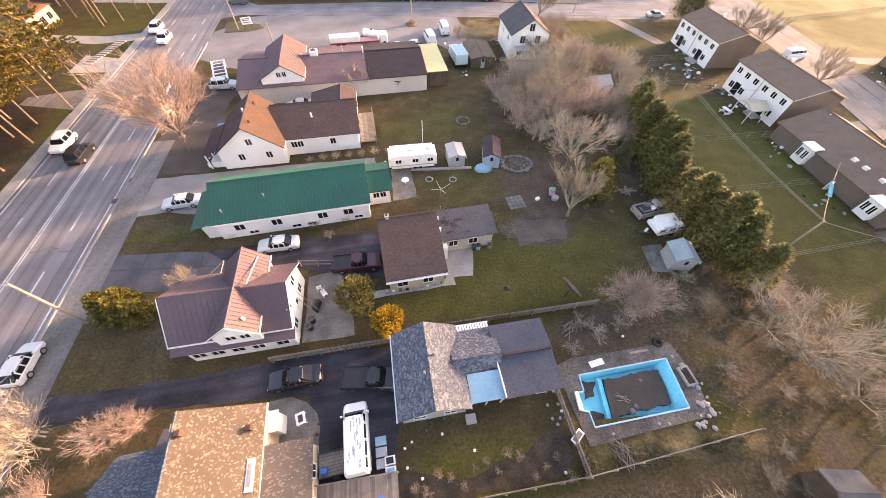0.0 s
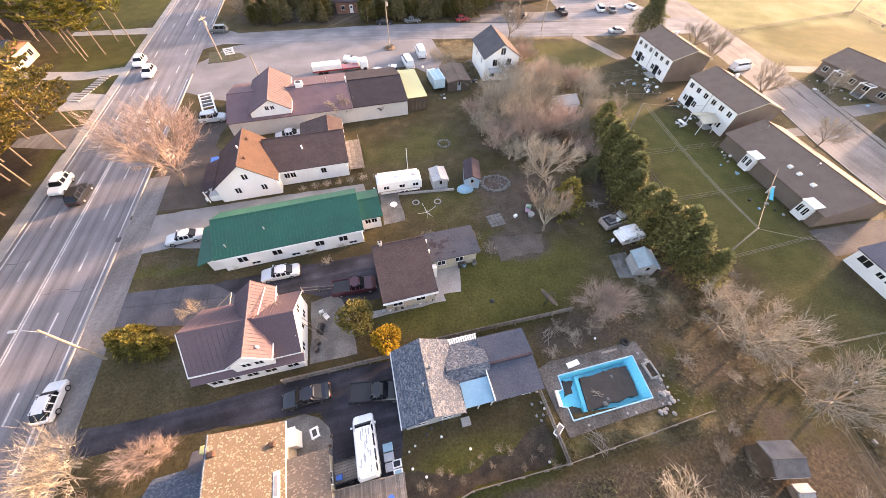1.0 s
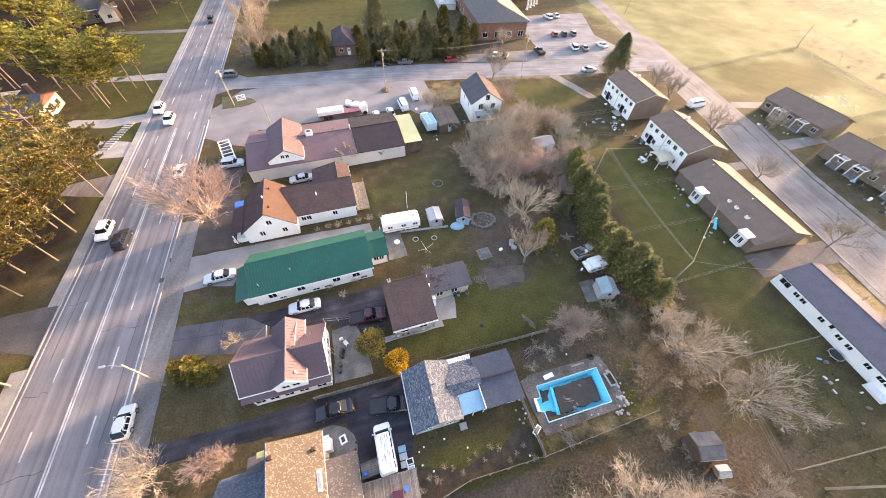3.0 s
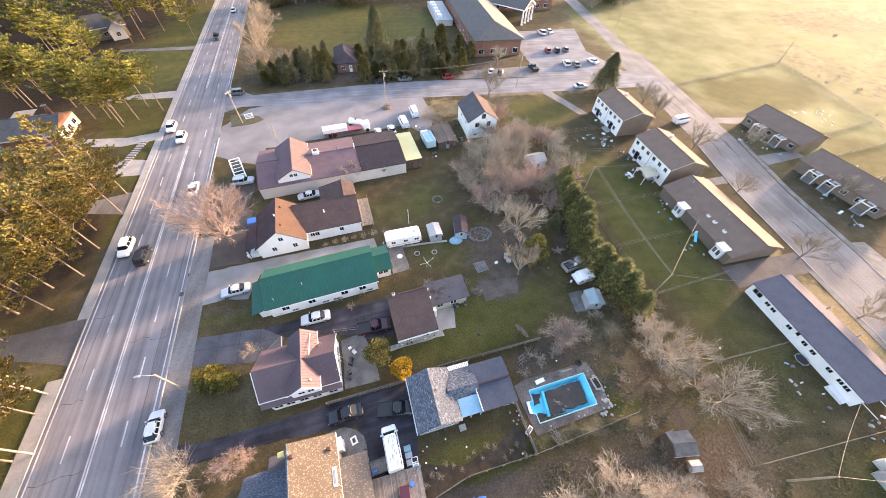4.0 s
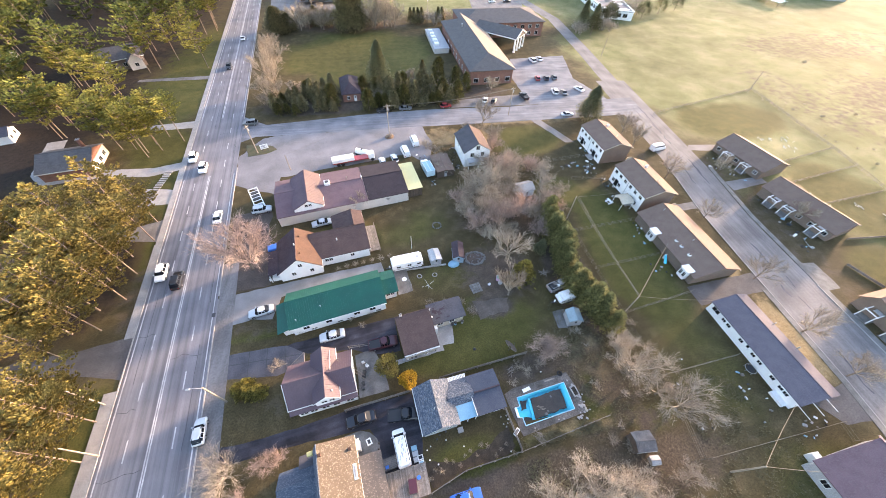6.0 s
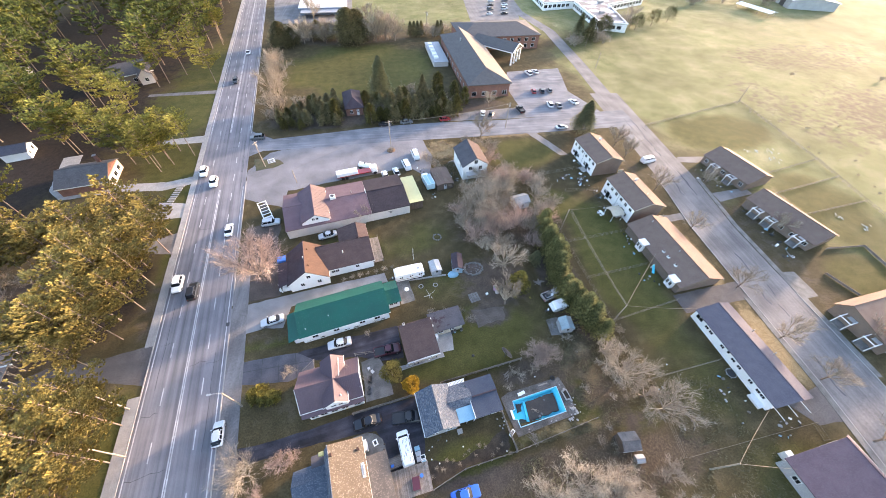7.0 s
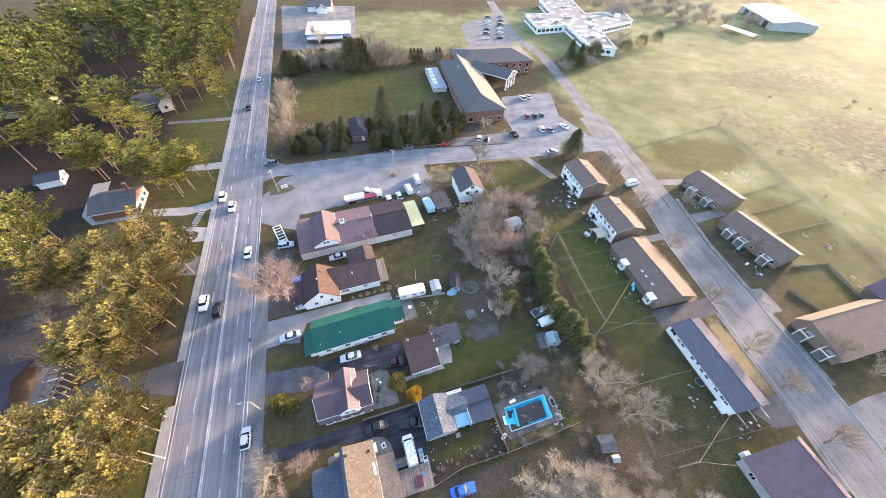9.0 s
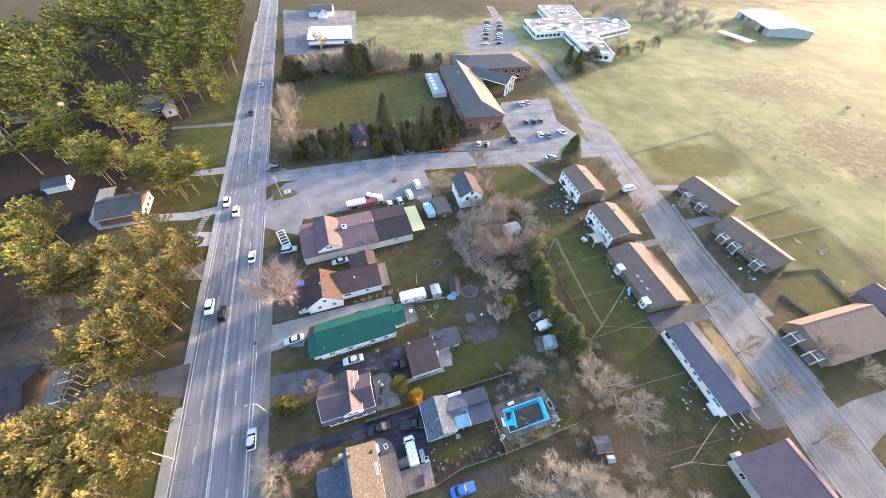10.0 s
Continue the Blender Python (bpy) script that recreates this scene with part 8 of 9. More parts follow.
for i in range(4):
    for j in range(4):
        part("paver", boxed(-1.2 + i * 0.6, -0.66 + i * 0.6, -1.2 + j * 0.6, -0.66 + j * 0.6, 0, 0.05, 0.01), M["concrete_dirty"], p)
p = thing("scrap_pile", 30.8, 35.5, 0, 20, "low pile of pale boards and scrap", "scrap")
for i in range(9):
    o = part("board", boxed(-0.9, 0.9, -0.07, 0.07, 0, 0.05), M["wood"], p)
    o.matrix_basis = pose(rr.uniform(-0.5, 0.5), rr.uniform(-0.5, 0.5), 0.03 + i * 0.05, 0, 0, rr.uniform(0, 180))
c = thing("clothes_dryer", 4.4, 36.2, 0, 0, "folding metal clothes dryer on the lawn", "dryer")
part("post", rod([(0, 0, 0), (0, 0, 1.7)], 0.04, 0.04, 6), M["steel"], c)
for k in range(4):
    a = k * 1.571 + 0.4
    part("arm", rod([(0, 0, 1.2), (1.5 * math.cos(a), 1.5 * math.sin(a), 1.8)], 0.03, 0.02, 5), M["trim"], c)
t = thing("garden_table", -0.4, 39.0, 0, 0, "round white garden table on the pad", "table")
part("top", rod([(0, 0, 0.7), (0, 0, 0.75)], 0.55, 0.55, 16), M["white_paint"], t)
part("leg", rod([(0, 0, 0), (0, 0, 0.7)], 0.06, 0.06, 8), M["white_paint"], t)
for x, y in ((3.0, 39.6), (6.4, 39.4)):
    w = thing("planter_ring", x, y, 0, 0, "pale round planter on the lawn", "planter")
    part("ring", rod([(0.5 * math.cos(k * 0.524), 0.5 * math.sin(k * 0.524), 0.09) for k in range(13)], 0.1, 0.1, 6), M["concrete"], w)
setting("garden_wall", boxed(0.4, 9.4, 41.6, 41.9, 0, 0.35, 0.03), M["concrete"], "low concrete garden edge", "wall")
rr = random.Random(12)
for i in range(70):
    x, y = [(rr.uniform(55.5, 60), rr.uniform(-1, 8)), (rr.uniform(60, 68), rr.uniform(-4, -1)), (rr.uniform(56, 62), rr.uniform(26, 34)), (rr.uniform(57, 61), rr.uniform(38, 47)), (rr.uniform(56, 61), rr.uniform(66, 74)), (rr.uniform(100, 104), rr.uniform(56, 70)), (rr.uniform(43, 48), rr.uniform(0, 9))][i % 7]
    s = rr.uniform(0.1, 0.3)
    o = part("yard_clutter", boxed(-s, s, -s * rr.uniform(0.3, 1), s * rr.uniform(0.3, 1), 0, rr.uniform(0.1, 0.4), 0.02), [M["white_paint"], M["wood"], M["steel"], M["concrete"], M["blue_sheet"], M["black_plastic"]][i % 6])
    o.matrix_basis = pose(x, y, 0, 0, 0, rr.uniform(0, 180))
    tagged(o, "small odd box or toy lying in the yard", "clutter", "clutter in the yards")
for x, y in ((-0.6, 5.2), (0.6, 4.4), (5.0, 6.0), (13.2, 8.4), (2.4, 7.4), (12.2, 3.9), (46, 4), (49, 12), (21.6, 14.8)):
    o = part("garden_ornament", boxed(-0.11, 0.11, -0.11, 0.11, 0, 0.25, 0.05), M["white_paint"])
    o.matrix_basis = pose(x, y, 0, 0, 0, x * 40)
    tagged(o, "small white ornament standing on the lawn", "ornament", "lawn ornaments")
s = thing("sign", -36.2, 93.6, 0, 20, "white roadside sign board on two posts", "sign")
part("board", boxed(-1.1, 1.1, -0.08, 0.08, 1.0, 2.4, 0.02), M["white_paint"], s)
for x in (-0.8, 0.8):
    part("post", boxed(x - 0.06, x + 0.06, -0.06, 0.06, 0, 1.0), M["dark_steel"], s)
for i, z in enumerate((1.35, 1.75, 2.05)):
    part("text_bar", boxed(-0.8, 0.8 - 0.3 * (i % 2), -0.1, -0.08, z, z + 0.12), M["dark_steel"], s)
w = thing("garden_steps", -62.0, 82.0, 0, -8, "row of pale timber steps beside the road", "steps")
for i in range(12):
    part("step", boxed(-0.9, 0.9, -5.4 + i * 0.95, -4.9 + i * 0.95, 0, 0.16 + 0.03 * (i % 2)), M["concrete"], w)

# patio things
b = thing("barbecue", -9.9, 20.2, 0, 80, "black gas barbecue on the patio", "barbecue")
part("cart", boxed(-0.6, 0.6, -0.28, 0.28, 0.1, 0.8, 0.03), M["black_plastic"], b)
part("hood", hull([(-0.4, -0.28, 0.8), (0.4, -0.28, 0.8), (0.4, 0.28, 0.8), (-0.4, 0.28, 0.8)], [(-0.36, -0.12, 1.15), (0.36, -0.12, 1.15), (0.36, 0.2, 1.15), (-0.36, 0.2, 1.15)]), M["dark_steel"], b)
for s in (-1, 1):
    part("wheel", rod([(s * 0.5, -0.3, 0.12), (s * 0.5, 0.3, 0.12)], 0.12, 0.12, 10), M["tyre"], b)
c = thing("garden_chair", -9.3, 21.6, 0, 40, "white plastic garden chair on the patio", "chair")
part("seat", boxed(-0.26, 0.26, -0.25, 0.25, 0.4, 0.45, 0.02), M["white_paint"], c)
part("backrest", boxed(-0.26, 0.26, 0.22, 0.28, 0.45, 0.95, 0.02), M["white_paint"], c)
for x in (-0.22, 0.22):
    for y in (-0.2, 0.22):
        part("leg", rod([(x, y, 0), (x, y, 0.41)], 0.025, 0.025, 6), M["white_paint"], c)
copy_thing(c, pose(-10.0, 22.4, 0, 0, 0, 200))
for x, y in ((-10.1, 18.6), (-10.2, 17.8)):
    o = part("waste_bin", rod([(0, 0, 0), (0, 0, 0.8)], 0.26, 0.32, 12), M["dark_steel"])
    o.matrix_basis = pose(x, y, 0)
    tagged(o, "dark round waste bin against the house wall", "bin", "bins on the patio")

# ---- yards: small things ----
M["bed_soil"] = mat("bed_soil", (0.028, 0.022, 0.016), (0.055, 0.04, 0.027), 0.95, 0.9, 7, 0.1, dark=0.6)
M["dry_blade"] = mat("dry_grass", (0.155, 0.13, 0.072), (0.085, 0.076, 0.038), 0.9, 0.25, 3, 0.02, dark=0.7)
M["tilled"] = mat("tilled_soil", (0.125, 0.098, 0.08), (0.085, 0.066, 0.054), 0.95, 0.4, 6, 0.06, stripes=(1, 0.6, 0.08), dark=0.7)
M["dry_russet"] = mat("russet_grass", (0.23, 0.15, 0.09), (0.15, 0.10, 0.06), 0.9, 0.25, 3, 0.02, dark=0.7)
setting("garden_bed", prism(rough_outline([(-1.9, 4.6), (-0.1, 4.9), (2.9, 4.2), (5.5, 4.4), (7.3, 5.0), (9.7, 5.5), (11.3, 6.6), (12.9, 7.4), (13.2, 4.4), (11.2, 3.4), (5.3, 2.95), (-0.6, 1.5)], 0.7, 0.25, 41), 0.0, 0.04),
        M["bed_soil"], "dark planted bed round the foot of the lawn", "garden bed")

setting("tilled_bed", prism(rough_outline([(12.9, 31.5), (20.6, 31.0), (19.9, 28.0), (13.6, 27.1)], 1.0, 0.25, 44), 0.0, 0.03), M["tilled"], "tilled grey-brown vegetable bed with shallow furrows", "garden bed")


def tufts(name, regions, count, seed, label, material, size=0.3, low=0.2):
    """Many small grass tufts scattered over boxes x0, x1, y0, y1."""
    rr = random.Random(seed)
    soup = Soup()
    for i in range(count):
        x0, x1, y0, y1 = regions[i % len(regions)]
        x, y = rr.uniform(x0, x1), rr.uniform(y0, y1)
        if math.sin(x * 0.9 + seed) * math.sin(y * 0.75 + 1.3 * seed) + rr.uniform(-0.7, 0.7) < 0:
            continue
        c = Vector((x, y, 0))
        for b in range(5):
            a = rr.uniform(0, 6.28)
            v = Vector((math.cos(a), math.sin(a), rr.uniform(low, 1.2)))
            soup.blade(c, c + v * size * rr.uniform(0.5, 1.2), size * 0.09)
    ob = new(name, soup.mesh(name, material))
    tagged(ob, label, "grass", kind="stuff")


tufts("dry_grass", [(27, 44, 4, 24), (28, 40, 14, 30), (14, 30, 3.9, 5.4), (44, 56, -2, 9), (30, 60, -14, -3), (14, 26, -6, 2)], 9000, 3, "tufts of dry straw-coloured grass in the rough yard", M["dry_blade"], 0.34)
tufts("russet_grass", [(15, 34, 92, 99), (12, 22, 72, 90), (18, 42, 46, 72)], 4000, 5, "tufts of russet dead grass and weeds", M["dry_russet"], 0.3)
rr = random.Random(21)
for i in range(15):
    f = i / 14
    x, y = -1.0 + 13.6 * f, 3.3 + 1.5 * math.sin(f * 2.6) + rr.uniform(-0.8, 0.8)
    plant(LOW[i % 2], x, y, rr.uniform(0.08, 0.15), i * 60, "small leafless shrub in the garden bed", "shrub", "shrubs in the bed", "shrub")
for i in range(18):
    x, y = rr.uniform(28.5, 44), rr.uniform(0, 23)
    plant(LOW[i % 3], x, y, rr.uniform(0.15, 0.32), i * 47, "low leafless scrub in the rough yard", "shrub", "low scrub in the rough yard", "shrub", sz=0.6)
for x, y in ((-11.8, 31.7), (-9.8, 29.8), (-14.3, 32.3), (-21.5, 30.6), (-8.0, 32.4)):
    plant(LOW[2], x, y, 0.2, x * 20, "small pale shrub beside the white wall", "shrub", "shrubs along the white wall", "shrub")
for x, y, s in ((4.2, 31.9, 0.3), (12.0, 28.8, 0.32), (10.6, 31.4, 0.25), (7.4, 32.0, 0.22)):
    plant(LOW[1], x, y, s, x * 33, "low leafless shrub in the garden", "shrub", "shrubs in the garden", "shrub")
for x, y, s in ((19.0, 15.6, 0.35), (16.0, 13.8, 0.25), (21.6, 16.2, 0.3), (17.6, 16.6, 0.3)):
    plant(LOW[0], x, y, s, x * 33, "low tangle of brush behind the pool", "shrub", "brush behind the pool", "shrub", sz=0.5)


def lump(name, x, y, r, sz, material, label, category, group="", seed=1):
    bm = bmesh.new()
    bmesh.ops.create_icosphere(bm, subdivisions=2, radius=r)
    q = random.Random(seed)
    for v in bm.verts:
        v.co *= q.uniform(0.85, 1.12)
        v.co.z = max(-0.02, v.co.z * sz)
    o = part(name, bm, material)
    o.matrix_basis = pose(x, y, 0.02)
    return tagged(o, label, category, group)


def ring(r, t, k=18, z=0.0):
    return rod([(r * math.cos(2 * math.pi * i / k), r * math.sin(2 * math.pi * i / k), z) for i in range(k + 1)], t, t, 7)


def sticks(name, x, y, count, ln, label, category, material, seed, thick=0.03):
    q = random.Random(seed)
    th = thing(name, x, y, 0, q.uniform(0, 180), label, category)
    for i in range(count):
        o = part("stick", rod([(-ln / 2, 0, 0), (ln * 0.1, q.uniform(-0.15, 0.15), 0.05), (ln / 2, 0, 0)], thick, thick * 0.5, 5), material, th)
        o.matrix_basis = pose(q.uniform(-0.6, 0.6), q.uniform(-0.4, 0.4), 0.05 + 0.02 * i, 0, q.uniform(-9, 9), q.uniform(-40, 40))
    return th


# round the pool
t = thing("tyre", 24.9, 13.9, 0.14, 0, "old black tyre lying beside the pool", "tyre")
part("tyre_ring", ring(0.36, 0.15), M["tyre"], t)
t = thing("raised_bed", 26.2, 10.5, 0, 8, "pale rectangular concrete raised bed", "raised bed")
for a in ((-0.55, 0.55, -0.9, -0.72), (-0.55, 0.55, 0.72, 0.9), (-0.55, -0.38, -0.72, 0.72), (0.38, 0.55, -0.72, 0.72)):
    part("edge", boxed(*a, 0, 0.32, 0.02), M["concrete"], t)
part("soil", boxed(-0.38, 0.38, -0.72, 0.72, 0, 0.2), M["bed_soil"], t)
o = part("slab", boxed(-0.75, 0.75, -0.3, 0.3, 0.05, 0.14, 0.02), M["white_paint"])
o.matrix_basis = pose(17.9, 12.35, 0.0, 0, 0, 12)
tagged(o, "white slab lying on the pool surround", "slab")
o = part("plank", boxed(-1.0, 1.0, -0.12, 0.12, 0.05, 0.12, 0.01), M["wood"])
o.matrix_basis = pose(22.6, 13.15, 0.0, 0, 0, 5)
tagged(o, "pale plank lying on the pool surround", "plank")
t = thing("trough", 13.9, 6.3, 0, 40, "white tapered trough on the grass", "trough")
part("tub", hull([(-0.5, -0.22, 0), (0.5, -0.22, 0), (0.5, 0.22, 0), (-0.5, 0.22, 0)], [(-0.65, -0.3, 0.4), (0.65, -0.3, 0.4), (0.65, 0.3, 0.4), (-0.65, 0.3, 0.4)]), M["white_paint"], t)
part("contents", boxed(-0.5, 0.5, -0.2, 0.2, 0.4, 0.41), M["concrete_dirty"], t)
sticks("chair_pile", 16.2, 16.0, 12, 1.3, "tangle of broken garden chairs", "scrap", M["wood"], 4, 0.04)
sticks("brush_pile", 17.4, 4.9, 20, 1.6, "pile of cut branches beside the fence", "brush pile", M["wood"], 5, 0.028)
sticks("branch", 19.7, 9.0, 5, 1.2, "dead branches in the empty pool", "branch", M["twig_pale"], 6, 0.03).location.z = -0.68
for x, y, s in ((20.1, 8.0, 0.3), (20.6, 8.4, 0.22), (22.0, 10.6, 0.2)):
    lump("rubble", x, y, s, 0.6, M["concrete_dirty"], "rubble lying in the pool mud", "rubble", "rubble in the pool", int(x * 10)).location.z = -0.7
for i in range(3):
    o = part("pool_stone", boxed(-0.12, 0.12, -0.1, 0.1, 0.05, 0.14, 0.03), M["concrete"])
    o.matrix_basis = pose((17.2, 21.6, 22.5)[i], (6.3, 6.75, 6.7)[i], 0, 0, 0, 20 + i * 31)
    tagged(o, "small pale stone on the pool edge", "stone", "stones round the pool")
t = thing("play_car", 20.0, 35.9, 0, 70, "faded pink and green plastic toy car under the tree", "toy car")
part("car_body", boxed(-0.75, 0.75, -0.4, 0.4, 0.12, 0.55, 0.12), plain("faded_pink", (0.42, 0.24, 0.32), 0.5), t)
part("cab", boxed(-0.35, 0.35, -0.36, 0.36, 0.55, 1.0, 0.1), plain("faded_green", (0.16, 0.30, 0.24), 0.5), t)
for i in range(4):
    part("wheel", rod([((-0.5, 0.5)[i % 2], (-0.46, 0.36)[i // 2], 0.16), ((-0.5, 0.5)[i % 2], (-0.36, 0.46)[i // 2], 0.16)], 0.16, 0.16, 10), M["tyre"], t)
o = part("crate", boxed(-0.3, 0.3, -0.22, 0.22, 0, 0.35, 0.03), M["white_paint"])
o.matrix_basis = pose(17.7, 34.8, 0, 0, 0, 25)
tagged(o, "small white crate beside the garden path", "crate")
lump("bag", 10.8, 21.2, 0.3, 0.8, M["black_plastic"], "black bag on the back lawn", "bag", seed=3)
for i, (x, y) in enumerate(((1.0, 7.8), (1.5, 8.3), (2.6, 8.6))):
    lump("pot", x, y, 0.17, 1.3, M["dark_steel"], "dark plant pot near the house wall", "pot", "pots by the grey house", i + 6)
for i in range(8):
    a = i * 0.785
    lump("edging_stone", 12.6 + 0.5 * math.cos(a), 9.0 + 1.6 * math.sin(a), 0.15, 0.8, M["concrete"], "pale edging stone beside the pool fence", "stone", "edging stones", i)
o = part("doorstep", boxed(-0.45, 0.45, -0.4, 0.4, 0, 0.35, 0.02), M["concrete"])
o.matrix_basis = pose(5.0, 8.35, 0, 0, 0, 5.5)
tagged(o, "concrete doorstep below the porch", "step")
for x, y, c in ((7.7, 26.85, "dark_steel"), (8.3, 26.9, "blue_sheet"), (9.7, 27.0, "steel")):
    b = thing("dustbin", x, y, 0, 7, "round dustbin with lid by the wing wall", "bin", "bins by the brown house")
    part("bin_body", rod([(0, 0, 0), (0, 0, 0.75)], 0.24, 0.29, 12), M[c], b)
    part("lid", rod([(0, 0, 0.75), (0, 0, 0.82), (0, 0, 0.86)], 0.31, 0.2, 12), M["dark_steel"], b)

for i in range(9):
    q = random.Random(i + 60)
    x = -2.6 + i * 0.75
    o = part("path_clutter", boxed(-0.2, 0.2, -0.16, 0.16, 0, q.uniform(0.15, 0.6), 0.03), M[("steel", "white_paint", "wood", "black_plastic", "concrete")[i % 5]])
    o.matrix_basis = pose(x, 21.55 + 0.13 * (x + 2.6) + q.uniform(-0.1, 0.15), 0.02, 0, 0, q.uniform(0, 90))
    tagged(o, "small box or pot standing along the house path", "clutter", "clutter along the path")
# van yard: framed things, ornaments, apron table
f = thing("cold_frame", -1.9, 5.1, 0, 7, "three pale framed boxes stacked behind the van", "frame")
for i in range(3):
    part("box_frame", boxed(-0.42, 0.42, -1.1 + i * 0.75, -0.45 + i * 0.75, 0, 0.4, 0.02), M["trim"], f)
    part("box_pane", boxed(-0.3, 0.3, -1.0 + i * 0.75, -0.55 + i * 0.75, 0.4, 0.41), M["blue_sheet"] if i != 2 else M["window"], f)
for i, (x, y) in enumerate(((-0.8, 6.6), (-0.2, 7.0))):
    lump("garden_ornament", x, y, 0.11, 1.4, M["white_paint"], "small white ornament standing on the lawn", "ornament", "lawn ornaments", i + 30)
t = thing("garden_table", -9.6, 9.4, 0, 20, "white metal garden table on the apron", "table")
part("top", boxed(-0.4, 0.4, -0.5, 0.5, 0.68, 0.72, 0.02), M["white_paint"], t)
part("runner", boxed(-0.2, 0.2, -0.3, 0.3, 0.72, 0.725), M["dark_steel"], t)
for x in (-0.34, 0.34):
    for y in (-0.42, 0.42):
        part("leg", rod([(x, y, 0), (x, y, 0.68)], 0.025, 0.025, 6), M["white_paint"], t)
t = thing("tub", -2.6, 3.3, 0, 0, "blue plastic tub on the deck", "tub")
part("tub_body", rod([(0, 0, 0.5), (0, 0, 0.85)], 0.25, 0.3, 12), M["blue"], t)
for i in range(3):
    lump("apron_pot", -8.35 + 0.1 * i, 7.4 + i * 0.8, 0.16, 1.4, M["wood_dark"], "clay pot along the apron edge", "pot", "pots along the apron", i)

# garden behind the green-roofed house
w = thing("fire_ring", 9.6, 54.2, 0, 0, "ring of small pale stones on the grass", "stone ring")
for k in range(14):
    a = k * 0.449
    bm = bmesh.new()
    bmesh.ops.create_icosphere(bm, subdivisions=1, radius=0.17 + 0.05 * (k % 3))
    o = part("stone", bm, M["concrete_dirty"], w)
    o.matrix_basis = pose(1.05 * math.cos(a), 1.05 * math.sin(a), 0.05, 0, 0, k * 50)
w = thing("trampoline", 60.5, 7.9, 0, 0, "small round trampoline in the yard", "trampoline")
part("hoop", ring(0.95, 0.05, 24, 0.5), M["steel"], w)
for k in range(6):
    a = k * 1.047
    part("leg", rod([(0.95 * math.cos(a), 0.95 * math.sin(a), 0), (0.95 * math.cos(a), 0.95 * math.sin(a), 0.5)], 0.03, 0.03, 5), M["steel"], w)
part("mat", rod([(0, 0, 0.46), (0, 0, 0.49)], 0.75, 0.75, 20), M["black_plastic"], w)
s = thing("slide", 60.4, 33.8, 0, 70, "turquoise plastic garden slide", "slide")
part("chute", hull([(-0.9, -0.25, 0.05), (-0.7, 0.25, 0.05), (0.8, 0.25, 1.1), (0.8, -0.25, 1.1)], [(-0.9, -0.25, 0.15), (-0.7, 0.25, 0.15), (0.8, 0.25, 1.25), (0.8, -0.25, 1.25)]), M["turquoise"], s)
part("ladder", boxed(0.8, 0.95, -0.25, 0.25, 0, 1.5, 0.02), M["white_paint"], s)
t = thing("tub", 20.1, 34.7, 0, 0, "pale round tub in the garden", "tub")
part("tub_body", rod([(0, 0, 0), (0, 0, 0.5)], 0.4, 0.5, 14), M["concrete"], t)
t = thing("picnic_table", 57.7, 54.8, 0, 10, "white picnic table beside the townhouse", "table")
part("top", boxed(-0.4, 0.4, -0.9, 0.9, 0.72, 0.78, 0.02), M["white_paint"], t)
for x in (-0.75, 0.6):
    part("bench", boxed(x, x + 0.2, -0.9, 0.9, 0.42, 0.47, 0.02), M["white_paint"], t)
for y in (-0.6, 0.6):
    part("trestle", boxed(-0.7, 0.7, y - 0.05, y + 0.05, 0, 0.42), M["white_paint"], t)
    part("trestle", boxed(-0.08, 0.08, y - 0.05, y + 0.05, 0.42, 0.72), M["white_paint"], t)
c = thing("canopy", 60.4, 53.2, 0, 2, "beige gabled garden canopy on posts", "canopy")
slope_pair(c, -1.7, 1.7, -1.8, 1.8, 2.3, 2.9, "x", M["beige"], 0.1)
for x in (-1.6, 1.6):
    for y in (-1.7, 1.7):
        part("post", boxed(x - 0.05, x + 0.05, y - 0.05, y + 0.05, 0, 2.3), M["trim"], c)

rr = random.Random(77)
HEAPS = [(62.3, 79.3, 1.2), (62.2, 75.1, 1.4), (59.0, 71.9, 1.6), (56.1, 72.5, 1.0), (60.2, 70.4, 1.5), (58.4, 68.6, 1.2), (61.4, 63.6, 1.2), (61.3, 61.1, 1.3), (60.9, 57.4, 1.3), (52.9, 71.6, 1.4), (10.0, 84.5, 1.6), (12.0, 81.6, 1.5), (11.5, 70.6, 1.2), (19.4, 78.7, 1.6), (20.6, 75.6, 1.5), (20.4, 85.5, 1.5), (-28.6, 46.4, 1.0), (-28.9, 50.0, 0.8), (-28.4, 44.9, 0.8), (128.7, 75.7, 2), (135.7, 74.1, 2), (132.8, 69.2, 2), (131.6, 37.5, 2), (127.7, 42.6, 2), (125.9, 23.8, 2), (99.6, 64, 1.5), (102.0, 48.1, 1.5), (101.0, 39.6, 1.5), (99.8, 35.2, 1.5), (99.2, 31.3, 1.5)]
COLOURS = ["white_paint", "steel", "wood", "blue_sheet", "black_plastic", "concrete", "dark_steel", "wood_dark"]
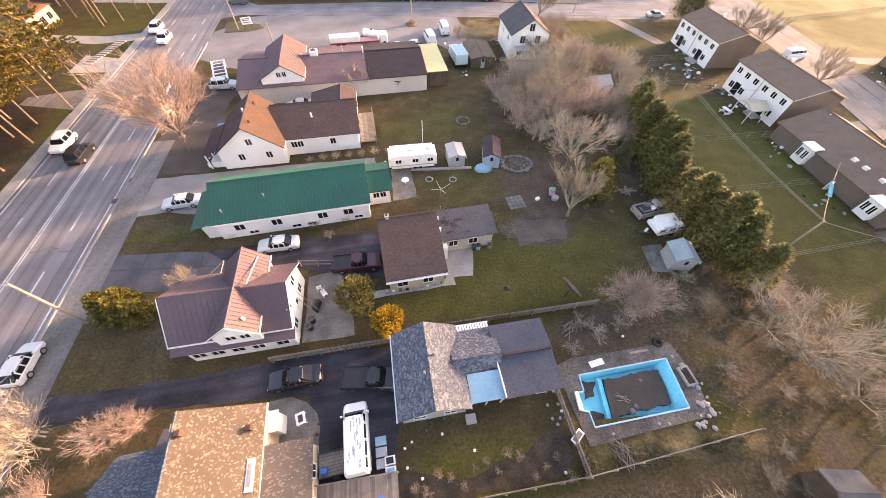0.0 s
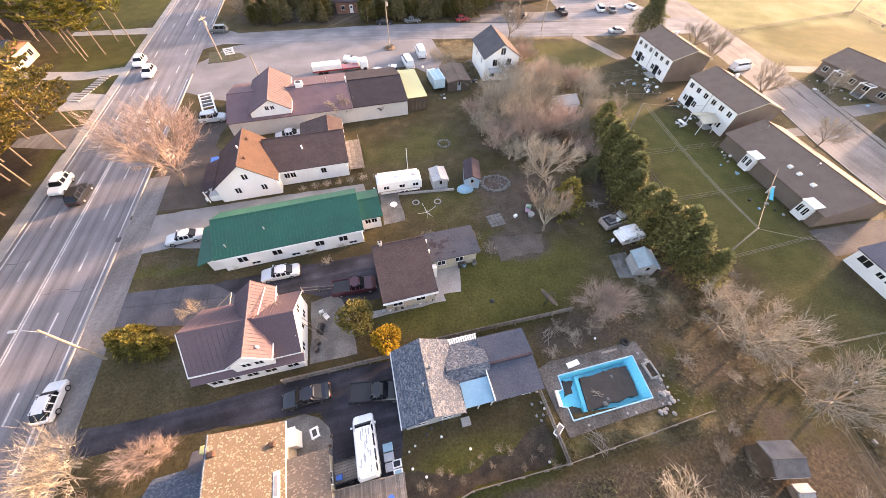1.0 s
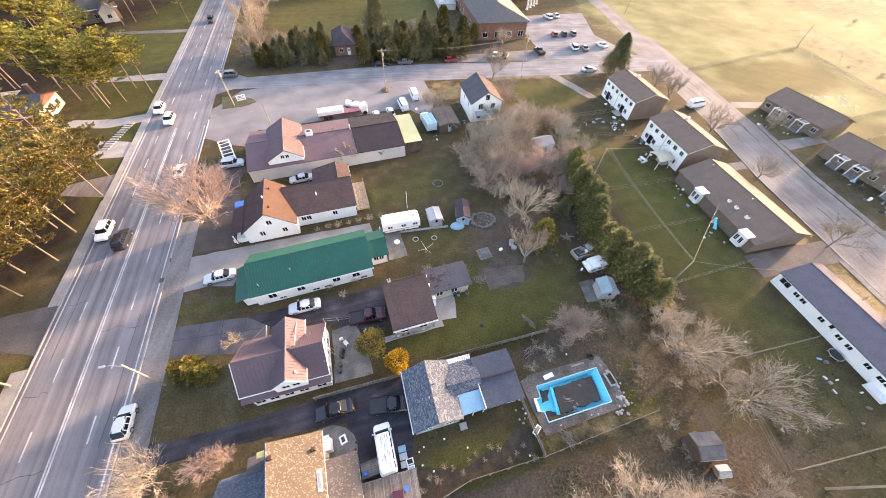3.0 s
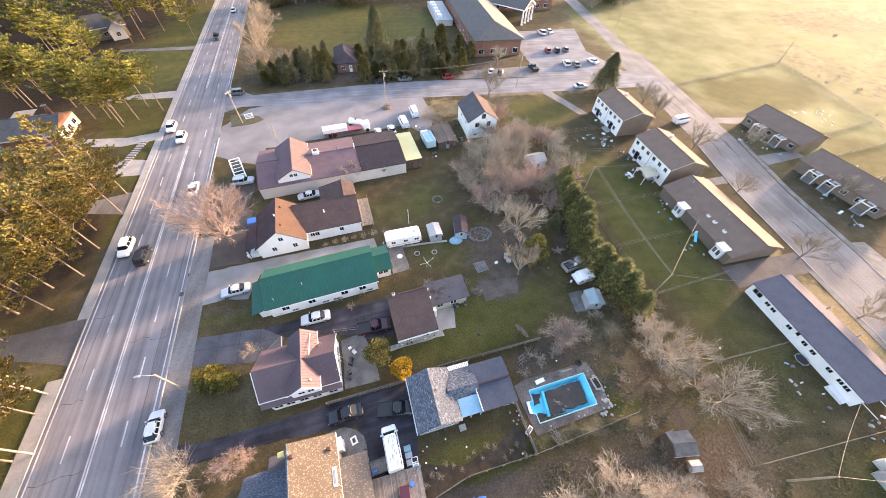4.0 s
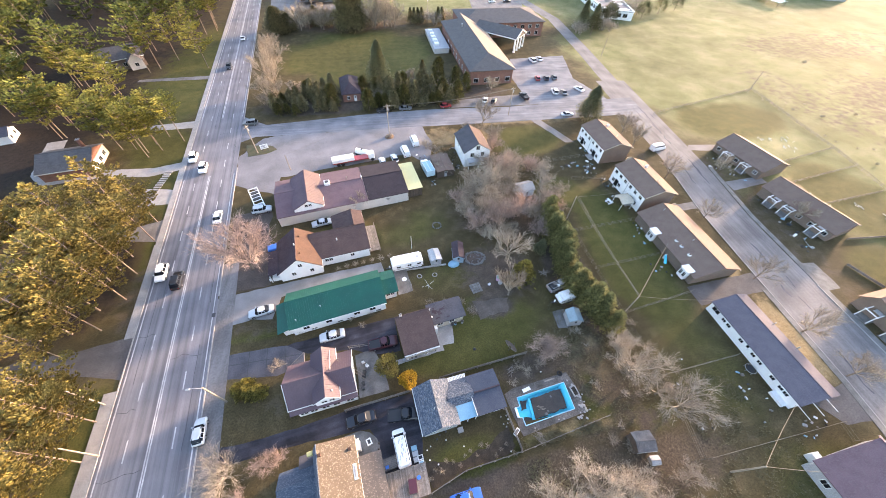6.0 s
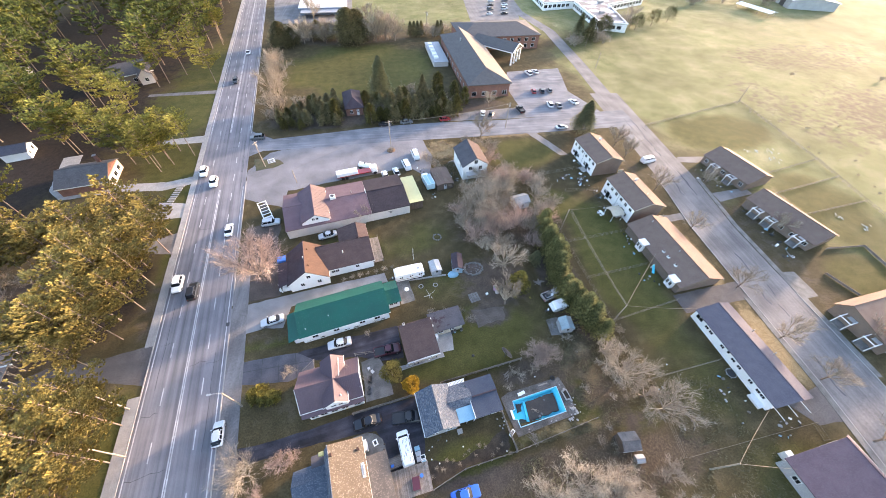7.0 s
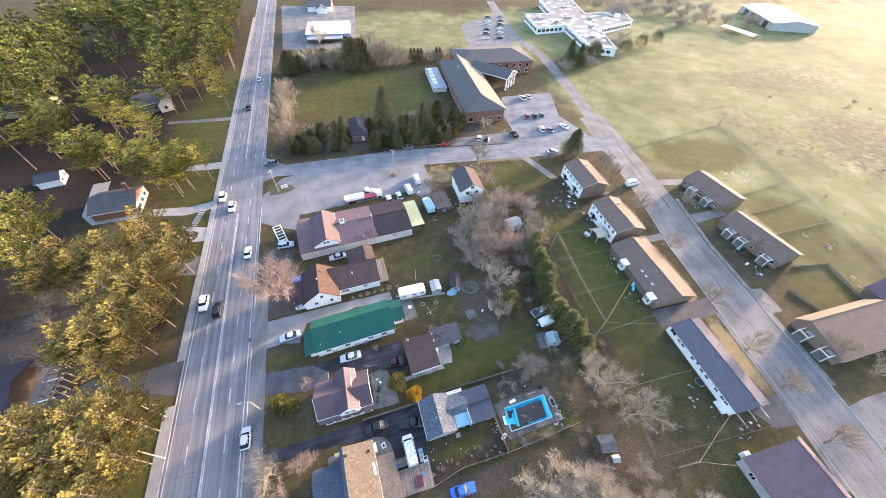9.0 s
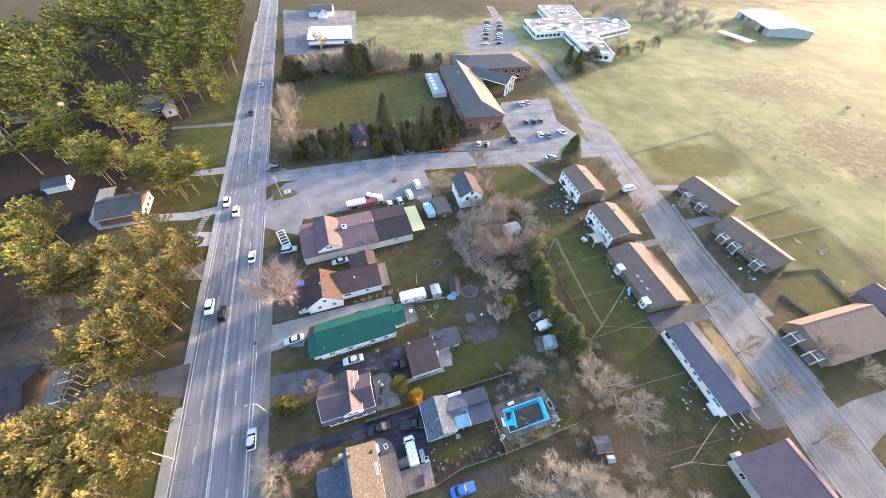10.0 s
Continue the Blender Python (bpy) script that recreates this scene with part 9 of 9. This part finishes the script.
for n, (x, y, r) in enumerate(HEAPS):
    for i in range(6):
        s = rr.uniform(0.15, 0.5)
        kind = (i + n) % 4 if not 125 < x < 140 else 1
        mt = M[COLOURS[(i * 3 + n) % 8]] if not 125 < x < 140 else M["white_paint"]
        if kind == 0:
            bm = boxed(-s, s, -s * 0.6, s * 0.6, 0, s * rr.uniform(0.5, 1.4), 0.03)
        elif kind == 1:
            bm = rod([(-s * 1.6, 0, 0.06), (s * 1.6, rr.uniform(-0.2, 0.2), 0.1 + s * 0.5)], 0.06, 0.05, 5)
        elif kind == 2:
            bm = ring(s * 0.9, 0.07, 12, 0.08)
        else:
            bm = hull([(-s, -s * 0.5, 0), (s, -s * 0.5, 0), (s, s * 0.5, 0), (-s, s * 0.5, 0)], [(-s * 0.6, -s * 0.4, s), (s * 0.5, -s * 0.3, s * 0.8), (s * 0.5, s * 0.3, s * 0.8), (-s * 0.6, s * 0.4, s)])
        o = part("yard_clutter", bm, mt)
        o.matrix_basis = pose(x + rr.uniform(-r, r), y + rr.uniform(-r, r), 0, 0, 0, rr.uniform(0, 180))
        tagged(o, "odd bits of junk lying in the yard", "clutter", "clutter in the yards")
o = part("post", rod([(0, 0, 0), (0, 0, 4.2)], 0.06, 0.05, 6), M["trim"])
o.matrix_basis = pose(2.4, 47.9, 0)
tagged(o, "thin white post standing on the lawn", "post")
for i in range(7):
    plant(LOW[i % 3], -14.5 + 1.9 * i, 44.6 + 0.25 * i, 0.16 + 0.03 * (i % 3), i * 70, "small leafless shrub along the drive", "shrub", "shrubs along the drive", "shrub")
lump("earth_mound", 1.6, 96.0, 1.5, 0.22, M["leaf_litter"], "low weedy mound round the pole foot", "mound", seed=9)
for i in range(3):
    plant(LOW[i], 1.0 + i * 0.6, 95.6 + 0.3 * i, 0.2, i * 70, "dry weeds on the mound", "shrub", "weeds on the mound", "shrub")

# pieces: raised shingle tabs scattered over the nearest roofs
M["tab_pale"] = mat("pale_shingle_tab", (0.185, 0.155, 0.125), (0.15, 0.125, 0.10), 0.9, 1.0, 20, 0.03, spread=0.3)
M["tab_grey"] = mat("grey_shingle_tab", (0.13, 0.137, 0.155), (0.10, 0.108, 0.125), 0.9, 1.0, 20, 0.03, spread=0.3)
TABS = {}


def shingles(ob, count, key, seed, w=0.30, d=0.16, eave=(2, 3, 0)):
    """Raised shingle tabs in courses over a roof slope; eave names its corners."""
    if (key, w) not in TABS:
        bm = hull([(-w / 2, 0, -0.01), (w / 2, 0, -0.01), (w / 2, d, -0.01), (-w / 2, d, -0.01)], [(-w / 2, 0, 0.022), (w / 2, 0, 0.022), (w / 2, d, 0.006), (-w / 2, d, 0.006)])
        me = bpy.data.meshes.new("shingle")
        bm.to_mesh(me)
        bm.free()
        me.materials.append(M[key])
        TABS[key, w] = me
    q = random.Random(seed)
    c = [ob.data.vertices[4 + k].co.copy() for k in eave]
    p, u, v = c[1], c[0] - c[1], c[2] - c[1]
    nu, nv = int(u.length / w), int(v.length / d)
    U, V = u.normalized(), v.normalized()
    N = U.cross(V)
    if N.z < 0:
        p, U, N = c[0], -U, -N
    for s in q.sample(range(nu * nv), min(count, nu * nv)):
        i, j = s % nu, s // nu
        at = p + U * (w * (i + 0.5 + 0.25 * (j % 2))) + V * (d * j) + N * 0.002
        m = Matrix(((U.x, V.x, N.x, at.x), (U.y, V.y, N.y, at.y), (U.z, V.z, N.z, at.z), (0, 0, 0, 1)))
        share("shingle", TABS[key, w], ob, m)


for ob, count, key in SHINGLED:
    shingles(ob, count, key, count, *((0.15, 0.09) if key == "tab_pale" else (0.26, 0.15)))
